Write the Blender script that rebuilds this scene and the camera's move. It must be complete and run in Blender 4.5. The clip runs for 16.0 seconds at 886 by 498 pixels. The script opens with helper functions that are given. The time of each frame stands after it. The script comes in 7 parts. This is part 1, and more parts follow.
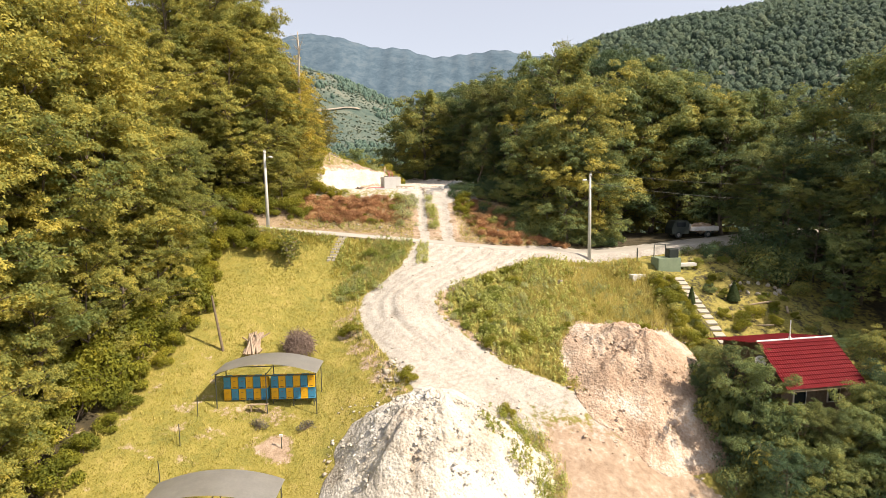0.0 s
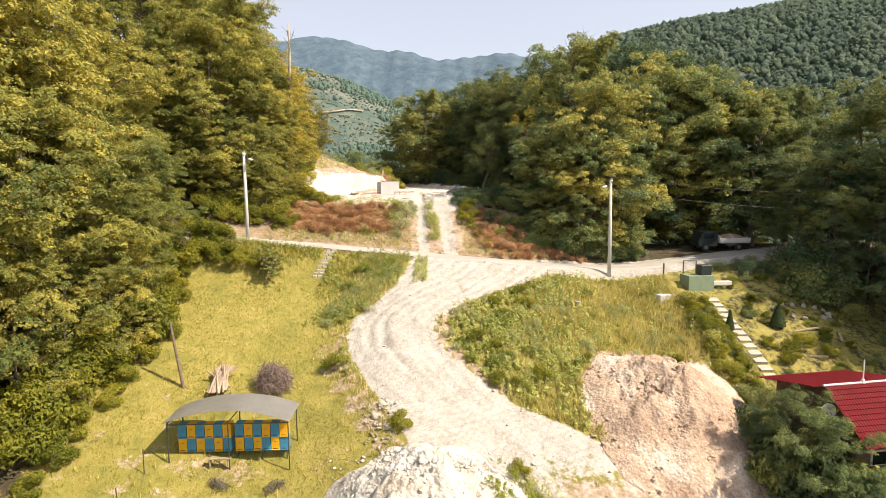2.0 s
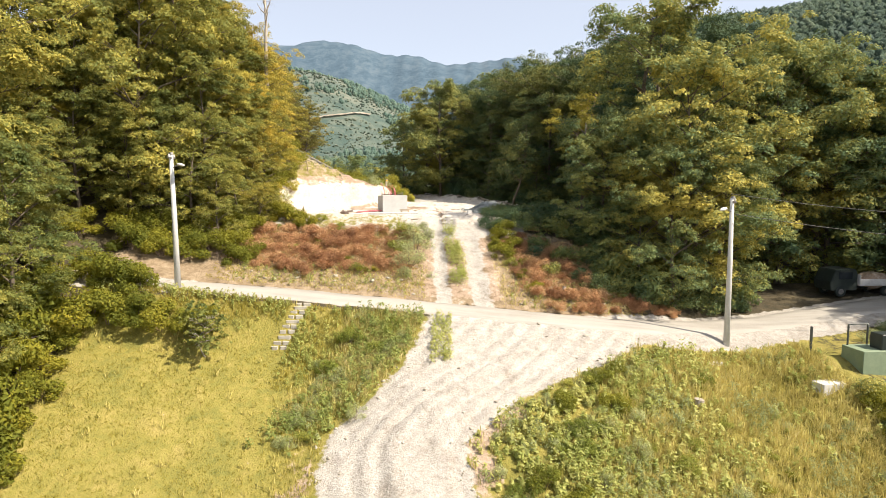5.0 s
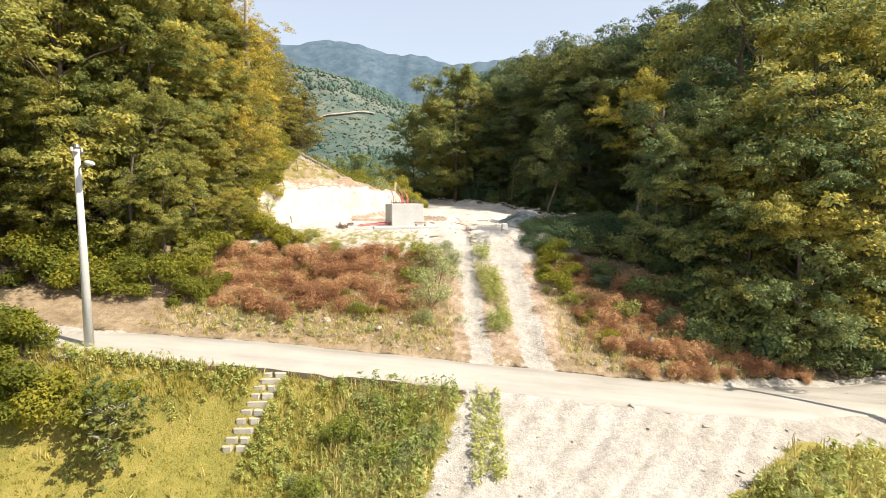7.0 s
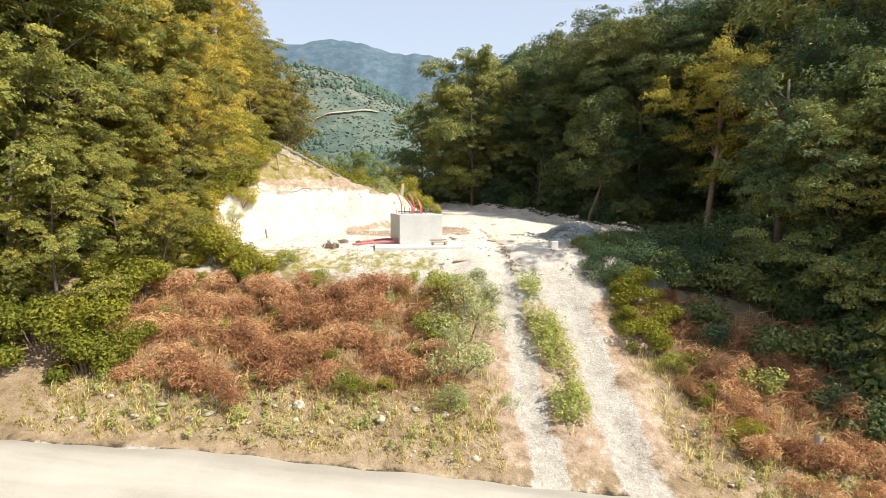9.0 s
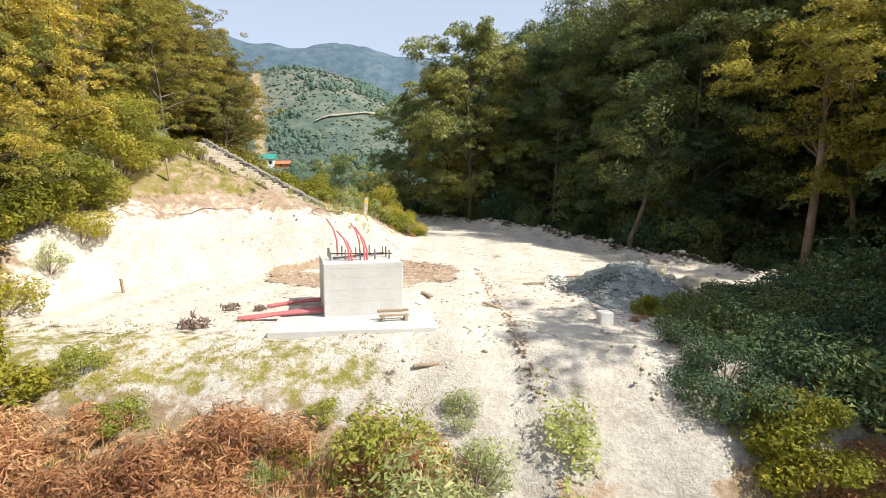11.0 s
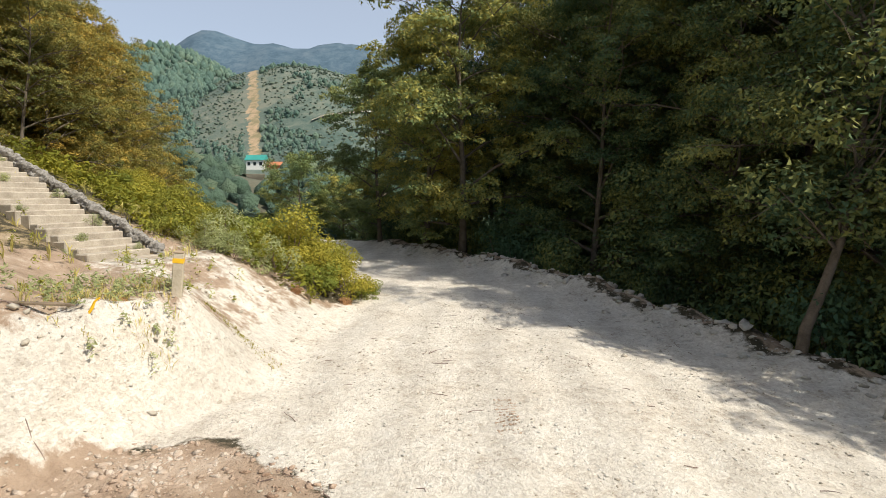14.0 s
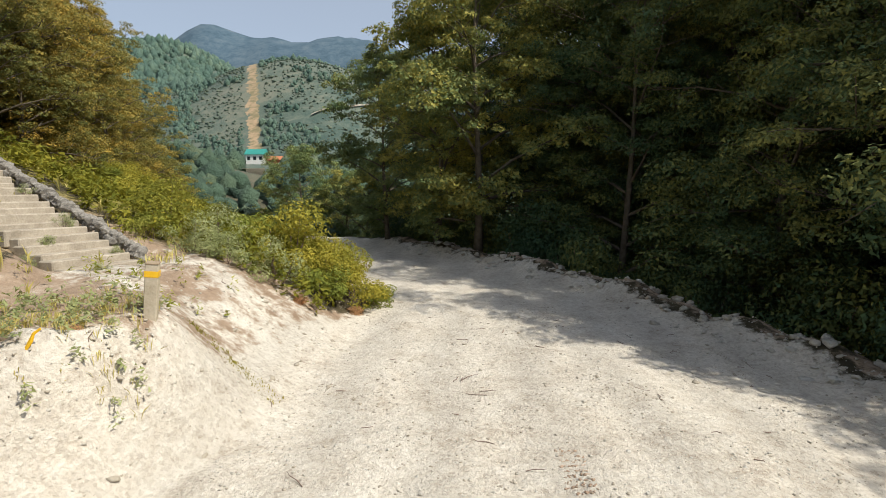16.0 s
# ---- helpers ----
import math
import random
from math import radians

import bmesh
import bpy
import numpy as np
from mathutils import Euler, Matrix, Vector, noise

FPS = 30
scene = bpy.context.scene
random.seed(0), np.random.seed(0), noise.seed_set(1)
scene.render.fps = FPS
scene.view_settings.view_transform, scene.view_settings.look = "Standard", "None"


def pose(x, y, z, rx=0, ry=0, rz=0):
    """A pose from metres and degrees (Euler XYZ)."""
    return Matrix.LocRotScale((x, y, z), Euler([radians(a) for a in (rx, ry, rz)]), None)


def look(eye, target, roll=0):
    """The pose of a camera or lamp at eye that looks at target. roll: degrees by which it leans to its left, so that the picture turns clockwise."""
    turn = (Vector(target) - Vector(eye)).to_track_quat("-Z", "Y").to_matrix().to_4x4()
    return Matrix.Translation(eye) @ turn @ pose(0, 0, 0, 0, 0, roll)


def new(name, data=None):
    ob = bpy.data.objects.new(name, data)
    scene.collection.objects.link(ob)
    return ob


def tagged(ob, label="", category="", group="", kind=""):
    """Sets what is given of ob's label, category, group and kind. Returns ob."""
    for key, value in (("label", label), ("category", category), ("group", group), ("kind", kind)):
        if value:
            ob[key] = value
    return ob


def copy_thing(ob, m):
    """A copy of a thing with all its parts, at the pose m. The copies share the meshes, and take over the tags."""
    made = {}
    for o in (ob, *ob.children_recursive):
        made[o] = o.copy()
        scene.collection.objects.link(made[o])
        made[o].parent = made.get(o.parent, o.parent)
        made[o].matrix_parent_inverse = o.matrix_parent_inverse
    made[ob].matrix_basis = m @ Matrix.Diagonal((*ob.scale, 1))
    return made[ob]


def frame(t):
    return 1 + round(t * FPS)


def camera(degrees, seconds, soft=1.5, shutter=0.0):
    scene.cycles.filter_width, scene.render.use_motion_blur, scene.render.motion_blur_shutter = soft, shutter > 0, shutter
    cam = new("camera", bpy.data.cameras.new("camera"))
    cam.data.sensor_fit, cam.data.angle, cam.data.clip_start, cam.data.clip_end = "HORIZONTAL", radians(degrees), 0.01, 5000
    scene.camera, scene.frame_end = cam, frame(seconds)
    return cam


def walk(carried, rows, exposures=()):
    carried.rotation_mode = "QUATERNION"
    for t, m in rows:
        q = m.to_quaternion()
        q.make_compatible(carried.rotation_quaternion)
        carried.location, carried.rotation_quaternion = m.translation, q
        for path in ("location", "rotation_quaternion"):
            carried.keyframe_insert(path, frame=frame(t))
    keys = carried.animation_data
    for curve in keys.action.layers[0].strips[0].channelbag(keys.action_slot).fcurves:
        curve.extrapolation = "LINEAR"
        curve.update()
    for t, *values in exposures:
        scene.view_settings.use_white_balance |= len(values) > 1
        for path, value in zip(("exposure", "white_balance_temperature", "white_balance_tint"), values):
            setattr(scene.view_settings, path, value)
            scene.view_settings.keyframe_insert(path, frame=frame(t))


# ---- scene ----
cam = camera(77.0, 16.0, soft=0.9)
METRES, EYE, TILT, LEAN, TURN = 80.0, 15.0, 0.0, 0.0, 0.0
ROWS = [
    (0.0, 0.0, 0.0, 0.0, -0.09, -6.39, 0.77),
    (0.5, 0.0011, 0.0123, 0.0011, 0.02, -6.34, 0.73),
    (1.0, 0.0021, 0.0309, 0.0019, 0.12, -6.25, 0.68),
    (1.5, 0.003, 0.0546, 0.0031, 0.23, -6.18, 0.61),
    (2.0, 0.0027, 0.0831, 0.0045, 0.31, -6.08, 0.55),
    (2.5, 0.0017, 0.1156, 0.0063, 0.41, -5.98, 0.48),
    (3.0, -0.0001, 0.1492, 0.0083, 0.54, -5.89, 0.41),
    (3.5, -0.003, 0.1877, 0.0108, 0.69, -5.79, 0.35),
    (4.0, -0.007, 0.2282, 0.0133, 0.84, -5.69, 0.31),
    (6.5, -0.0334, 0.4181, 0.0229, 1.42, -5.44, 0.16),
    (7.0, -0.0388, 0.4508, 0.0246, 1.54, -5.5, 0.14),
    (7.5, -0.0435, 0.4827, 0.0257, 1.64, -5.53, 0.1),
    (8.0, -0.0481, 0.5148, 0.0266, 1.73, -5.51, 0.06),
    (8.5, -0.0522, 0.5465, 0.0279, 1.84, -5.51, 0.08),
    (9.0, -0.0564, 0.5787, 0.0292, 1.91, -5.5, 0.13),
    (11.5, -0.0409, 0.7819, 0.0422, 2.5, -5.07, 0.44),
    (12.0, -0.0354, 0.8278, 0.0452, 2.65, -5.01, 0.47),
    (12.5, -0.0324, 0.8698, 0.048, 2.74, -4.97, 0.45),
    (13.0, -0.0316, 0.9054, 0.05, 2.81, -4.95, 0.42),
    (13.5, -0.0327, 0.9351, 0.0521, 2.88, -5.01, 0.39),
    (14.0, -0.0354, 0.9596, 0.0532, 2.93, -5.04, 0.41),
    (14.5, -0.0387, 0.977, 0.0536, 2.99, -5.11, 0.41),
    (15.0, -0.0422, 0.9867, 0.0539, 3.02, -5.22, 0.48),
    (15.5, -0.0444, 0.9897, 0.0539, 2.99, -5.41, 0.59),
    (16.0, -0.046, 0.9901, 0.0536, 2.98, -5.64, 0.62),
]
walk(cam, [(t, pose(0, 0, EYE, TILT, LEAN, TURN) @ pose(METRES * x, METRES * y, METRES * z, 90 + pitch, roll, yaw)) for t, x, y, z, yaw, pitch, roll in ROWS],
     exposures=[(0.0, 0.71, 7250, 15), (4.0, 0.82, 6950, 13), (6.5, 0.79, 6800, 11), (9.0, 0.74, 6600, 9), (12.5, 0.52, 6450, 9), (14.5, 0.24, 6400, 9), (16.0, 0.13, 6350, 8)])

# ---- light ----
world = bpy.data.worlds.new("sky")
scene.world = world
world.use_nodes = True
wn = world.node_tree.nodes
sky = wn.new("ShaderNodeTexSky")
sky.sky_type = "NISHITA"
sky.sun_disc = False
SUN_EL, SUN_AZ = radians(49.6), radians(112)      # azimuth from +y towards +x
sky.sun_elevation, sky.sun_rotation = SUN_EL, SUN_AZ
sky.altitude, sky.air_density, sky.dust_density, sky.ozone_density = 300, 1.0, 1.5, 1.2
haze = wn.new("ShaderNodeMix")
haze.data_type = "RGBA"
haze.inputs[0].default_value = 0.48
haze.inputs[7].default_value = (4.6, 4.75, 5.05, 1)
world.node_tree.links.new(sky.outputs[0], haze.inputs[6])
world.node_tree.links.new(haze.outputs[2], wn["Background"].inputs[0])
wn["Background"].inputs[1].default_value = 0.125
sun_dir = Vector((math.cos(SUN_EL) * math.sin(SUN_AZ), math.cos(SUN_EL) * math.cos(SUN_AZ), math.sin(SUN_EL)))
sun = new("sun", bpy.data.lights.new("sun", "SUN"))
sun.data.energy, sun.data.angle, sun.data.color = 4.6, radians(0.6), (1.0, 0.93, 0.80)
sun.matrix_world = look(sun_dir * 300, (0, 0, 0))

# ---- lie of the land ----
def sm(a, b, v):
    t = np.clip((np.asarray(v, float) - a) / (b - a), 0, 1)
    return t * t * (3 - 2 * t)


def pos(v):
    return np.maximum(v, 0.0)


def road_centre(x):
    return 59.3 + 0.32 * pos(x - 9) - 0.12 * pos(-12 - x)


def road_level(x):
    return 9.05 - 0.097 * np.clip(x, -40, 16) + 0.06 * np.clip(x - 20, 0, 25)


def pad_left(y):
    return np.interp(y, [60, 78, 81.5, 84, 88.5, 92, 98, 108, 120, 140], [-16.5, -16, -13, -9.3, -7.2, -6.7, -6.6, -11, -18, -40])


def pad_right(y):
    return np.interp(y, [60, 69.5, 72.5, 76, 80, 85, 87.6, 89.6, 91.6, 101, 108, 120, 140], [1.5, 3.0, 11.5, 12.0, 11.3, 10.5, 9.2, 7.2, 5.8, 1.2, -3.8, -12, -30])


def track_left(y):
    return np.interp(y, [20, 30, 35, 41, 45, 47, 49.5, 51, 53.4, 57.6], [3, 2, -0.5, -4.2, -6.6, -7.2, -7.2, -5.9, -4.0, -2.7])


def track_right(y):
    return np.interp(y, [20, 30, 36, 39, 41, 43.7, 46.2, 48.5, 51.2, 54.2, 55.8, 57.6], [21, 19, 14.5, 8.8, 4.5, 1.6, -0.5, -0.9, 1.6, 6.4, 8.6, 10.5])


def far_hills(x, y):
    flank = 0.2 * sum(np.interp(x + o, [-40, 40, 93, 135, 177, 239, 330, 430, 560, 800], [0, 56, 101, 110, 124, 147, 166, 176, 160, 90]) for o in (-24, -12, 0, 12, 24))
    right = flank * np.exp(-((y - 430) / 210) ** 2)
    mid = 112 * np.exp(-((x + 104) / np.where(x < -104, 165, 128)) ** 2 - ((y - 560) / 170) ** 2)
    left = 232 * np.exp(-((x + 470) / 270) ** 2 - ((y - 900) / 380) ** 2)
    crest = 0.25 * sum(np.interp(x + o, [-1100, -720, -600, -472, -376, -297, -138, 66, 195, 293, 600], [480, 545, 468, 442, 444, 430, 406, 383, 397, 385, 340]) for o in (-36, -12, 12, 36))
    crest = crest + 3 * np.sin(x / 23) + 1.8 * np.sin(x / 7.3 + 1.0)
    ridge = crest * np.exp(-(np.abs(x + 100) / 1100) ** 4 - ((y - 1650) / 330) ** 2)
    fold = 10 * np.sin(x / 47 + 1.3 * np.sin(y / 90)) * np.sin(y / 61 + x / 130) * sm(180, 420, y)
    return right + mid + left + ridge + fold


def land(x, y):
    x, y = np.asarray(x, float), np.asarray(y, float)
    yc, zr = road_centre(x), road_level(x)
    d = pos(yc - 1.8 - y)
    low = zr - 0.42 * np.minimum(d, 30) - 0.2 * pos(d - 30) - 1.6 * sm(0, 3, d) * sm(-2, -10, x) + 0.12 * pos(-23 - x) * sm(0, 8, d)
    low = low - 0.35 * sm(0, 3, d) * sm(11, 14, x) + 1.35 * sm(16, 21, x) * sm(36, 50, y) * sm(0, 5, d)
    u = pos(y - yc - 1.8)
    pad = 15.0 + 0.03 * (np.minimum(y, 116) - 80) - 0.10 * pos(x + 0.5) - 0.24 * pos(y - 122) * sm(250, 180, y)
    s = pos(pad_left(y) - x)
    cut = 2.2 * sm(106, 97, y) * sm(70, 77, y)
    late = sm(84.5, 90, y)
    rough = 0.16 * np.sin(2.3 * y + 1.1 * np.sin(3.1 * x)) * np.sin(1.9 * x + 0.7 * y) + 0.10 * np.sin(5.3 * y + 2.0 * x) * np.sin(4.1 * x - 1.3 * y)
    hill = cut * sm(0, 1.3 + 3.4 * sm(87, 91.5, y), s) + (0.30 + 0.1 * sm(74, 80, y)) * pos(s - 0.9 - 4.8 * late * sm(112, 104, y)) * sm(56, 74, y) * sm(400, 140, y)
    hill = hill + rough * sm(0.1, 0.8, s) * sm(9, 4, s) * sm(75, 78, y) * sm(88.5, 84.5, y)
    hill = np.minimum(hill, 60)
    r = pos(x - pad_right(y) - 0.8)
    drop = (0.06 * np.minimum(r, 6) + 0.42 * pos(np.minimum(r, 34) - 6 * sm(95, 88, y)) * sm(74, 82, y)) * sm(68, 76, y)
    k = np.clip(u / 10.8, 0, 1) * (1 - 0.75 * sm(9, 20, x) * sm(90, 72, y))
    berm = 0.8 * np.exp(-((x - pad_right(y)) / 1.05) ** 2) * sm(80, 84, y) * sm(122, 112, y) * (0.7 + 0.3 * np.sin(2.1 * y) * np.sin(0.9 * y))
    up = zr * (1 - k) + pad * k + hill - drop + berm
    z = np.where(y < yc, low, up)
    along, aside = -0.968 * (x + 12.7) + 0.25 * (y - 93.9), -0.25 * (x + 12.7) - 0.968 * (y - 93.9)
    bed = sm(-0.7, -0.3, aside) * sm(3.1, 2.5, aside) * sm(-0.6, 0.1, along) * sm(9.8, 9.0, along)
    z = z * (1 - bed) + (17.2 + 0.5 * along) * bed
    z = np.where(y > 240, np.maximum(z * sm(420, 240, y), -20), z)
    return z + far_hills(x, y) * sm(120, 330, y) - 9 * np.exp(-((x + 84) / 26) ** 2 - ((y - 284) / 24) ** 2)


# ---- materials ----
def material(name, rough=0.85, metal=0.0):
    m = bpy.data.materials.new(name)
    m.use_nodes = True
    b = m.node_tree.nodes["Principled BSDF"]
    b.inputs["Roughness"].default_value, b.inputs["Metallic"].default_value = rough, metal
    return m, m.node_tree.nodes, m.node_tree.links, b


def noise_node(n, l, scale, detail=4.0, rough=0.55, vec=None, dist=0.0):
    t = n.new("ShaderNodeTexNoise")
    t.inputs["Scale"].default_value, t.inputs["Detail"].default_value = scale, detail
    t.inputs["Roughness"].default_value, t.inputs["Distortion"].default_value = rough, dist
    if vec is not None:
        l.new(vec, t.inputs["Vector"])
    return t.outputs["Fac"]


def ramp_node(n, l, fac, stops):
    r = n.new("ShaderNodeValToRGB")
    e = r.color_ramp.elements
    while len(e) < len(stops):
        e.new(0.5)
    for el, (p, c) in zip(e, stops):
        el.position, el.color = p, (*c, 1)
    l.new(fac, r.inputs[0])
    return r.outputs[0]


def mix_node(n, l, fac, a, b, mode="MIX"):
    m = n.new("ShaderNodeMix")
    m.data_type, m.blend_type = "RGBA", mode
    for sock, v in ((m.inputs[0], fac), (m.inputs[6], a), (m.inputs[7], b)):
        if isinstance(v, bpy.types.NodeSocket):
            l.new(v, sock)
        elif isinstance(v, (int, float)):
            sock.default_value = v
        else:
            sock.default_value = (*v, 1)
    return m.outputs[2]


def math_node(n, l, op, a, b=0.0, clamp=False):
    m = n.new("ShaderNodeMath")
    m.operation, m.use_clamp = op, clamp
    for sock, v in zip(m.inputs, (a, b)):
        if isinstance(v, bpy.types.NodeSocket):
            l.new(v, sock)
        else:
            sock.default_value = v
    return m.outputs[0]


def bump_node(n, l, height, strength, dist, target):
    b = n.new("ShaderNodeBump")
    b.inputs["Strength"].default_value, b.inputs["Distance"].default_value = strength, dist
    l.new(height, b.inputs["Height"])
    l.new(b.outputs[0], target.inputs["Normal"])


def coords(n):
    return n.new("ShaderNodeTexCoord").outputs["Object"]


def plain(name, c1, c2, scale=6.0, rough=0.85, metal=0.0, bump=0.3, fine=None, dist=0.02):
    """Two tones, broad stains and fine grain, with relief."""
    m, n, l, b = material(name, rough, metal)
    v = coords(n)
    f1 = noise_node(n, l, scale, 5, 0.6, v)
    f2 = noise_node(n, l, (fine or scale * 9), 3, 0.6, v)
    mixed = math_node(n, l, "ADD", math_node(n, l, "MULTIPLY", f1, 0.65), math_node(n, l, "MULTIPLY", f2, 0.35))
    l.new(ramp_node(n, l, mixed, [(0.32, c1), (0.68, c2)]), b.inputs["Base Color"])
    bump_node(n, l, f2, bump, dist, b)
    return m


def leaf_material(name, dark, mid, light, scale=0.22, through_light=0.35):
    """Leaves: tone by tree, by patch of the crown and leaf by leaf; some light passes through."""
    m, n, l, b = material(name, 0.7)
    b.inputs["Specular IOR Level"].default_value = 0.2
    g = n.new("ShaderNodeNewGeometry")
    o = n.new("ShaderNodeObjectInfo")
    patch = noise_node(n, l, scale, 3, 0.6, g.outputs["Position"])
    f = math_node(n, l, "ADD", math_node(n, l, "MULTIPLY", patch, 1.1), math_node(n, l, "MULTIPLY", g.outputs["Random Per Island"], 0.38))
    f = math_node(n, l, "ADD", f, math_node(n, l, "MULTIPLY", o.outputs["Random"], 0.42))
    f = math_node(n, l, "SUBTRACT", f, 0.44)
    c = ramp_node(n, l, f, [(0.15, dark), (0.5, mid), (0.9, light)])
    l.new(c, b.inputs["Base Color"])
    t = n.new("ShaderNodeBsdfTranslucent")
    l.new(mix_node(n, l, 0.5, c, light), t.inputs[0])
    mx = n.new("ShaderNodeMixShader")
    mx.inputs[0].default_value = through_light
    l.new(b.outputs[0], mx.inputs[1]), l.new(t.outputs[0], mx.inputs[2])
    l.new(mx.outputs[0], n["Material Output"].inputs["Surface"])
    return m


M_LEAF_OLIVE = leaf_material("leaves_olive", (0.082, 0.13, 0.046), (0.25, 0.265, 0.07), (0.58, 0.48, 0.105), 0.5, 0.38)
M_LEAF_GREEN = leaf_material("leaves_green", (0.062, 0.125, 0.07), (0.17, 0.23, 0.09), (0.54, 0.45, 0.10), 0.16, 0.28)
# green leaves darkened for the wood's shade; light tone stands for sunlit tips
M_LEAF_SHADED = leaf_material("leaves_shaded_green", (0.037, 0.082, 0.046), (0.074, 0.122, 0.054), (0.26, 0.25, 0.064), 0.25, 0.13)
# slope leaves in two sets: a brighter one, then one with shade put in
M_LEAF_SLOPE = leaf_material("leaves_slope", (0.13, 0.16, 0.046), (0.36, 0.33, 0.072), (0.68, 0.49, 0.085), 0.5, 0.38)
M_LEAF_SLOPE_SHADED = leaf_material("leaves_slope_shaded", (0.075, 0.112, 0.042), (0.19, 0.195, 0.056), (0.52, 0.35, 0.07), 0.4, 0.3)
M_LEAF_SCRUB = leaf_material("leaves_scrub", (0.13, 0.155, 0.03), (0.29, 0.285, 0.045), (0.52, 0.44, 0.07), 0.5, 0.4)
M_LEAF_YELLOW = leaf_material("leaves_yellow", (0.15, 0.165, 0.04), (0.34, 0.31, 0.06), (0.58, 0.48, 0.09), 0.5, 0.4)
M_LEAF_SHRUB = leaf_material("leaves_shrub", (0.11, 0.15, 0.03), (0.23, 0.27, 0.05), (0.42, 0.40, 0.09), 0.5, 0.4)
M_LEAF_HEDGE = leaf_material("leaves_hedge", (0.09, 0.115, 0.018), (0.20, 0.21, 0.028), (0.38, 0.33, 0.04), 0.5, 0.38)
M_WEED = leaf_material("weed_leaves", (0.19, 0.25, 0.075), (0.38, 0.42, 0.125), (0.60, 0.57, 0.21), 0.5, 0.42)
M_LEAF_PALE = leaf_material("leaves_pale", (0.20, 0.235, 0.105), (0.35, 0.39, 0.175), (0.54, 0.55, 0.28), 0.6, 0.42)
M_LEAF_DARK = leaf_material("leaves_conifer", (0.03, 0.055, 0.02), (0.06, 0.09, 0.03), (0.11, 0.13, 0.04), 0.5)
M_BRACKEN = leaf_material("dead_bracken", (0.19, 0.092, 0.05), (0.44, 0.225, 0.115), (0.68, 0.47, 0.25), 1.1, 0.32)
M_GRASS = leaf_material("grass_blades", (0.20, 0.20, 0.04), (0.36, 0.32, 0.065), (0.52, 0.43, 0.11), 0.35, 0.5)
M_STRAW = leaf_material("dry_grass", (0.31, 0.28, 0.07), (0.56, 0.48, 0.15), (0.72, 0.62, 0.30), 0.4, 0.4)
M_BARK = plain("bark", (0.06, 0.045, 0.03), (0.20, 0.16, 0.12), 3.0, 0.95, 0, 0.8)
M_BARK_PALE = plain("bare_bark", (0.26, 0.22, 0.17), (0.48, 0.43, 0.36), 2.0, 0.9, 0, 0.6)
M_CONCRETE = plain("concrete", (0.50, 0.49, 0.46), (0.66, 0.64, 0.60), 1.3, 0.9, 0, 0.25)
M_NEW_CONCRETE = plain("new_concrete", (0.44, 0.435, 0.415), (0.56, 0.55, 0.53), 1.1, 0.9, 0, 0.2)
M_POLE = plain("pole_concrete", (0.46, 0.46, 0.44), (0.62, 0.61, 0.59), 1.0, 0.85, 0, 0.2)
M_STONE = plain("limestone", (0.30, 0.26, 0.20), (0.52, 0.47, 0.39), 1.8, 0.95, 0, 0.7)
M_SLAB = plain("paving_stone", (0.33, 0.30, 0.245), (0.50, 0.46, 0.385), 2.2, 0.9, 0, 0.4)
M_STEP = plain("weathered_step", (0.26, 0.22, 0.17), (0.50, 0.44, 0.36), 2.2, 0.95, 0, 0.6)
M_WALLSTONE = plain("rubble_stone", (0.16, 0.15, 0.14), (0.40, 0.37, 0.33), 2.5, 0.95, 0, 0.8)
M_WOOD = plain("weathered_wood", (0.22, 0.16, 0.10), (0.42, 0.33, 0.23), 4.0, 0.9, 0, 0.5)
M_WOOD_DARK = plain("old_timber", (0.10, 0.075, 0.05), (0.24, 0.18, 0.12), 4.0, 0.9, 0, 0.5)
M_TWIG = plain("dry_twigs", (0.13, 0.09, 0.075), (0.32, 0.235, 0.19), 5.0, 0.95, 0, 0.4)
M_SHEET = plain("galvanised_sheet", (0.40, 0.39, 0.37), (0.52, 0.51, 0.48), 0.8, 0.5, 0.35, 0.03)
M_STEEL = plain("painted_steel", (0.06, 0.07, 0.065), (0.12, 0.13, 0.12), 6.0, 0.5, 0.6, 0.1)
M_ROD = plain("steel_rod", (0.20, 0.19, 0.18), (0.42, 0.40, 0.38), 9.0, 0.45, 0.8, 0.2)
M_REBAR = plain("rusty_bar", (0.05, 0.035, 0.03), (0.14, 0.10, 0.08), 9.0, 0.8, 0.3, 0.3)
M_HIVE_Y = plain("yellow_paint", (0.66, 0.33, 0.012), (0.82, 0.45, 0.02), 3.0, 0.55, 0, 0.1)
M_HIVE_B = plain("blue_paint", (0.03, 0.20, 0.36), (0.05, 0.29, 0.47), 3.0, 0.55, 0, 0.1)
M_PIPE = plain("red_conduit", (0.46, 0.09, 0.10), (0.60, 0.18, 0.18), 5.0, 0.45, 0, 0.1)
M_ROOF_RED = plain("red_roof_sheet", (0.25, 0.012, 0.018), (0.38, 0.028, 0.034), 2.0, 0.5, 0, 0.08)
M_WHITE = plain("white_paint", (0.62, 0.60, 0.56), (0.80, 0.78, 0.74), 2.0, 0.7, 0, 0.1)
M_GREENBOX = plain("green_paint", (0.17, 0.23, 0.15), (0.25, 0.31, 0.20), 2.0, 0.7, 0, 0.15)
M_DARKBOX = plain("dark_plastic", (0.012, 0.02, 0.018), (0.03, 0.04, 0.035), 3.0, 0.5, 0, 0.1)
M_TEAL = plain("teal_sheet", (0.02, 0.20, 0.17), (0.04, 0.28, 0.24), 0.5, 0.6, 0, 0.05)
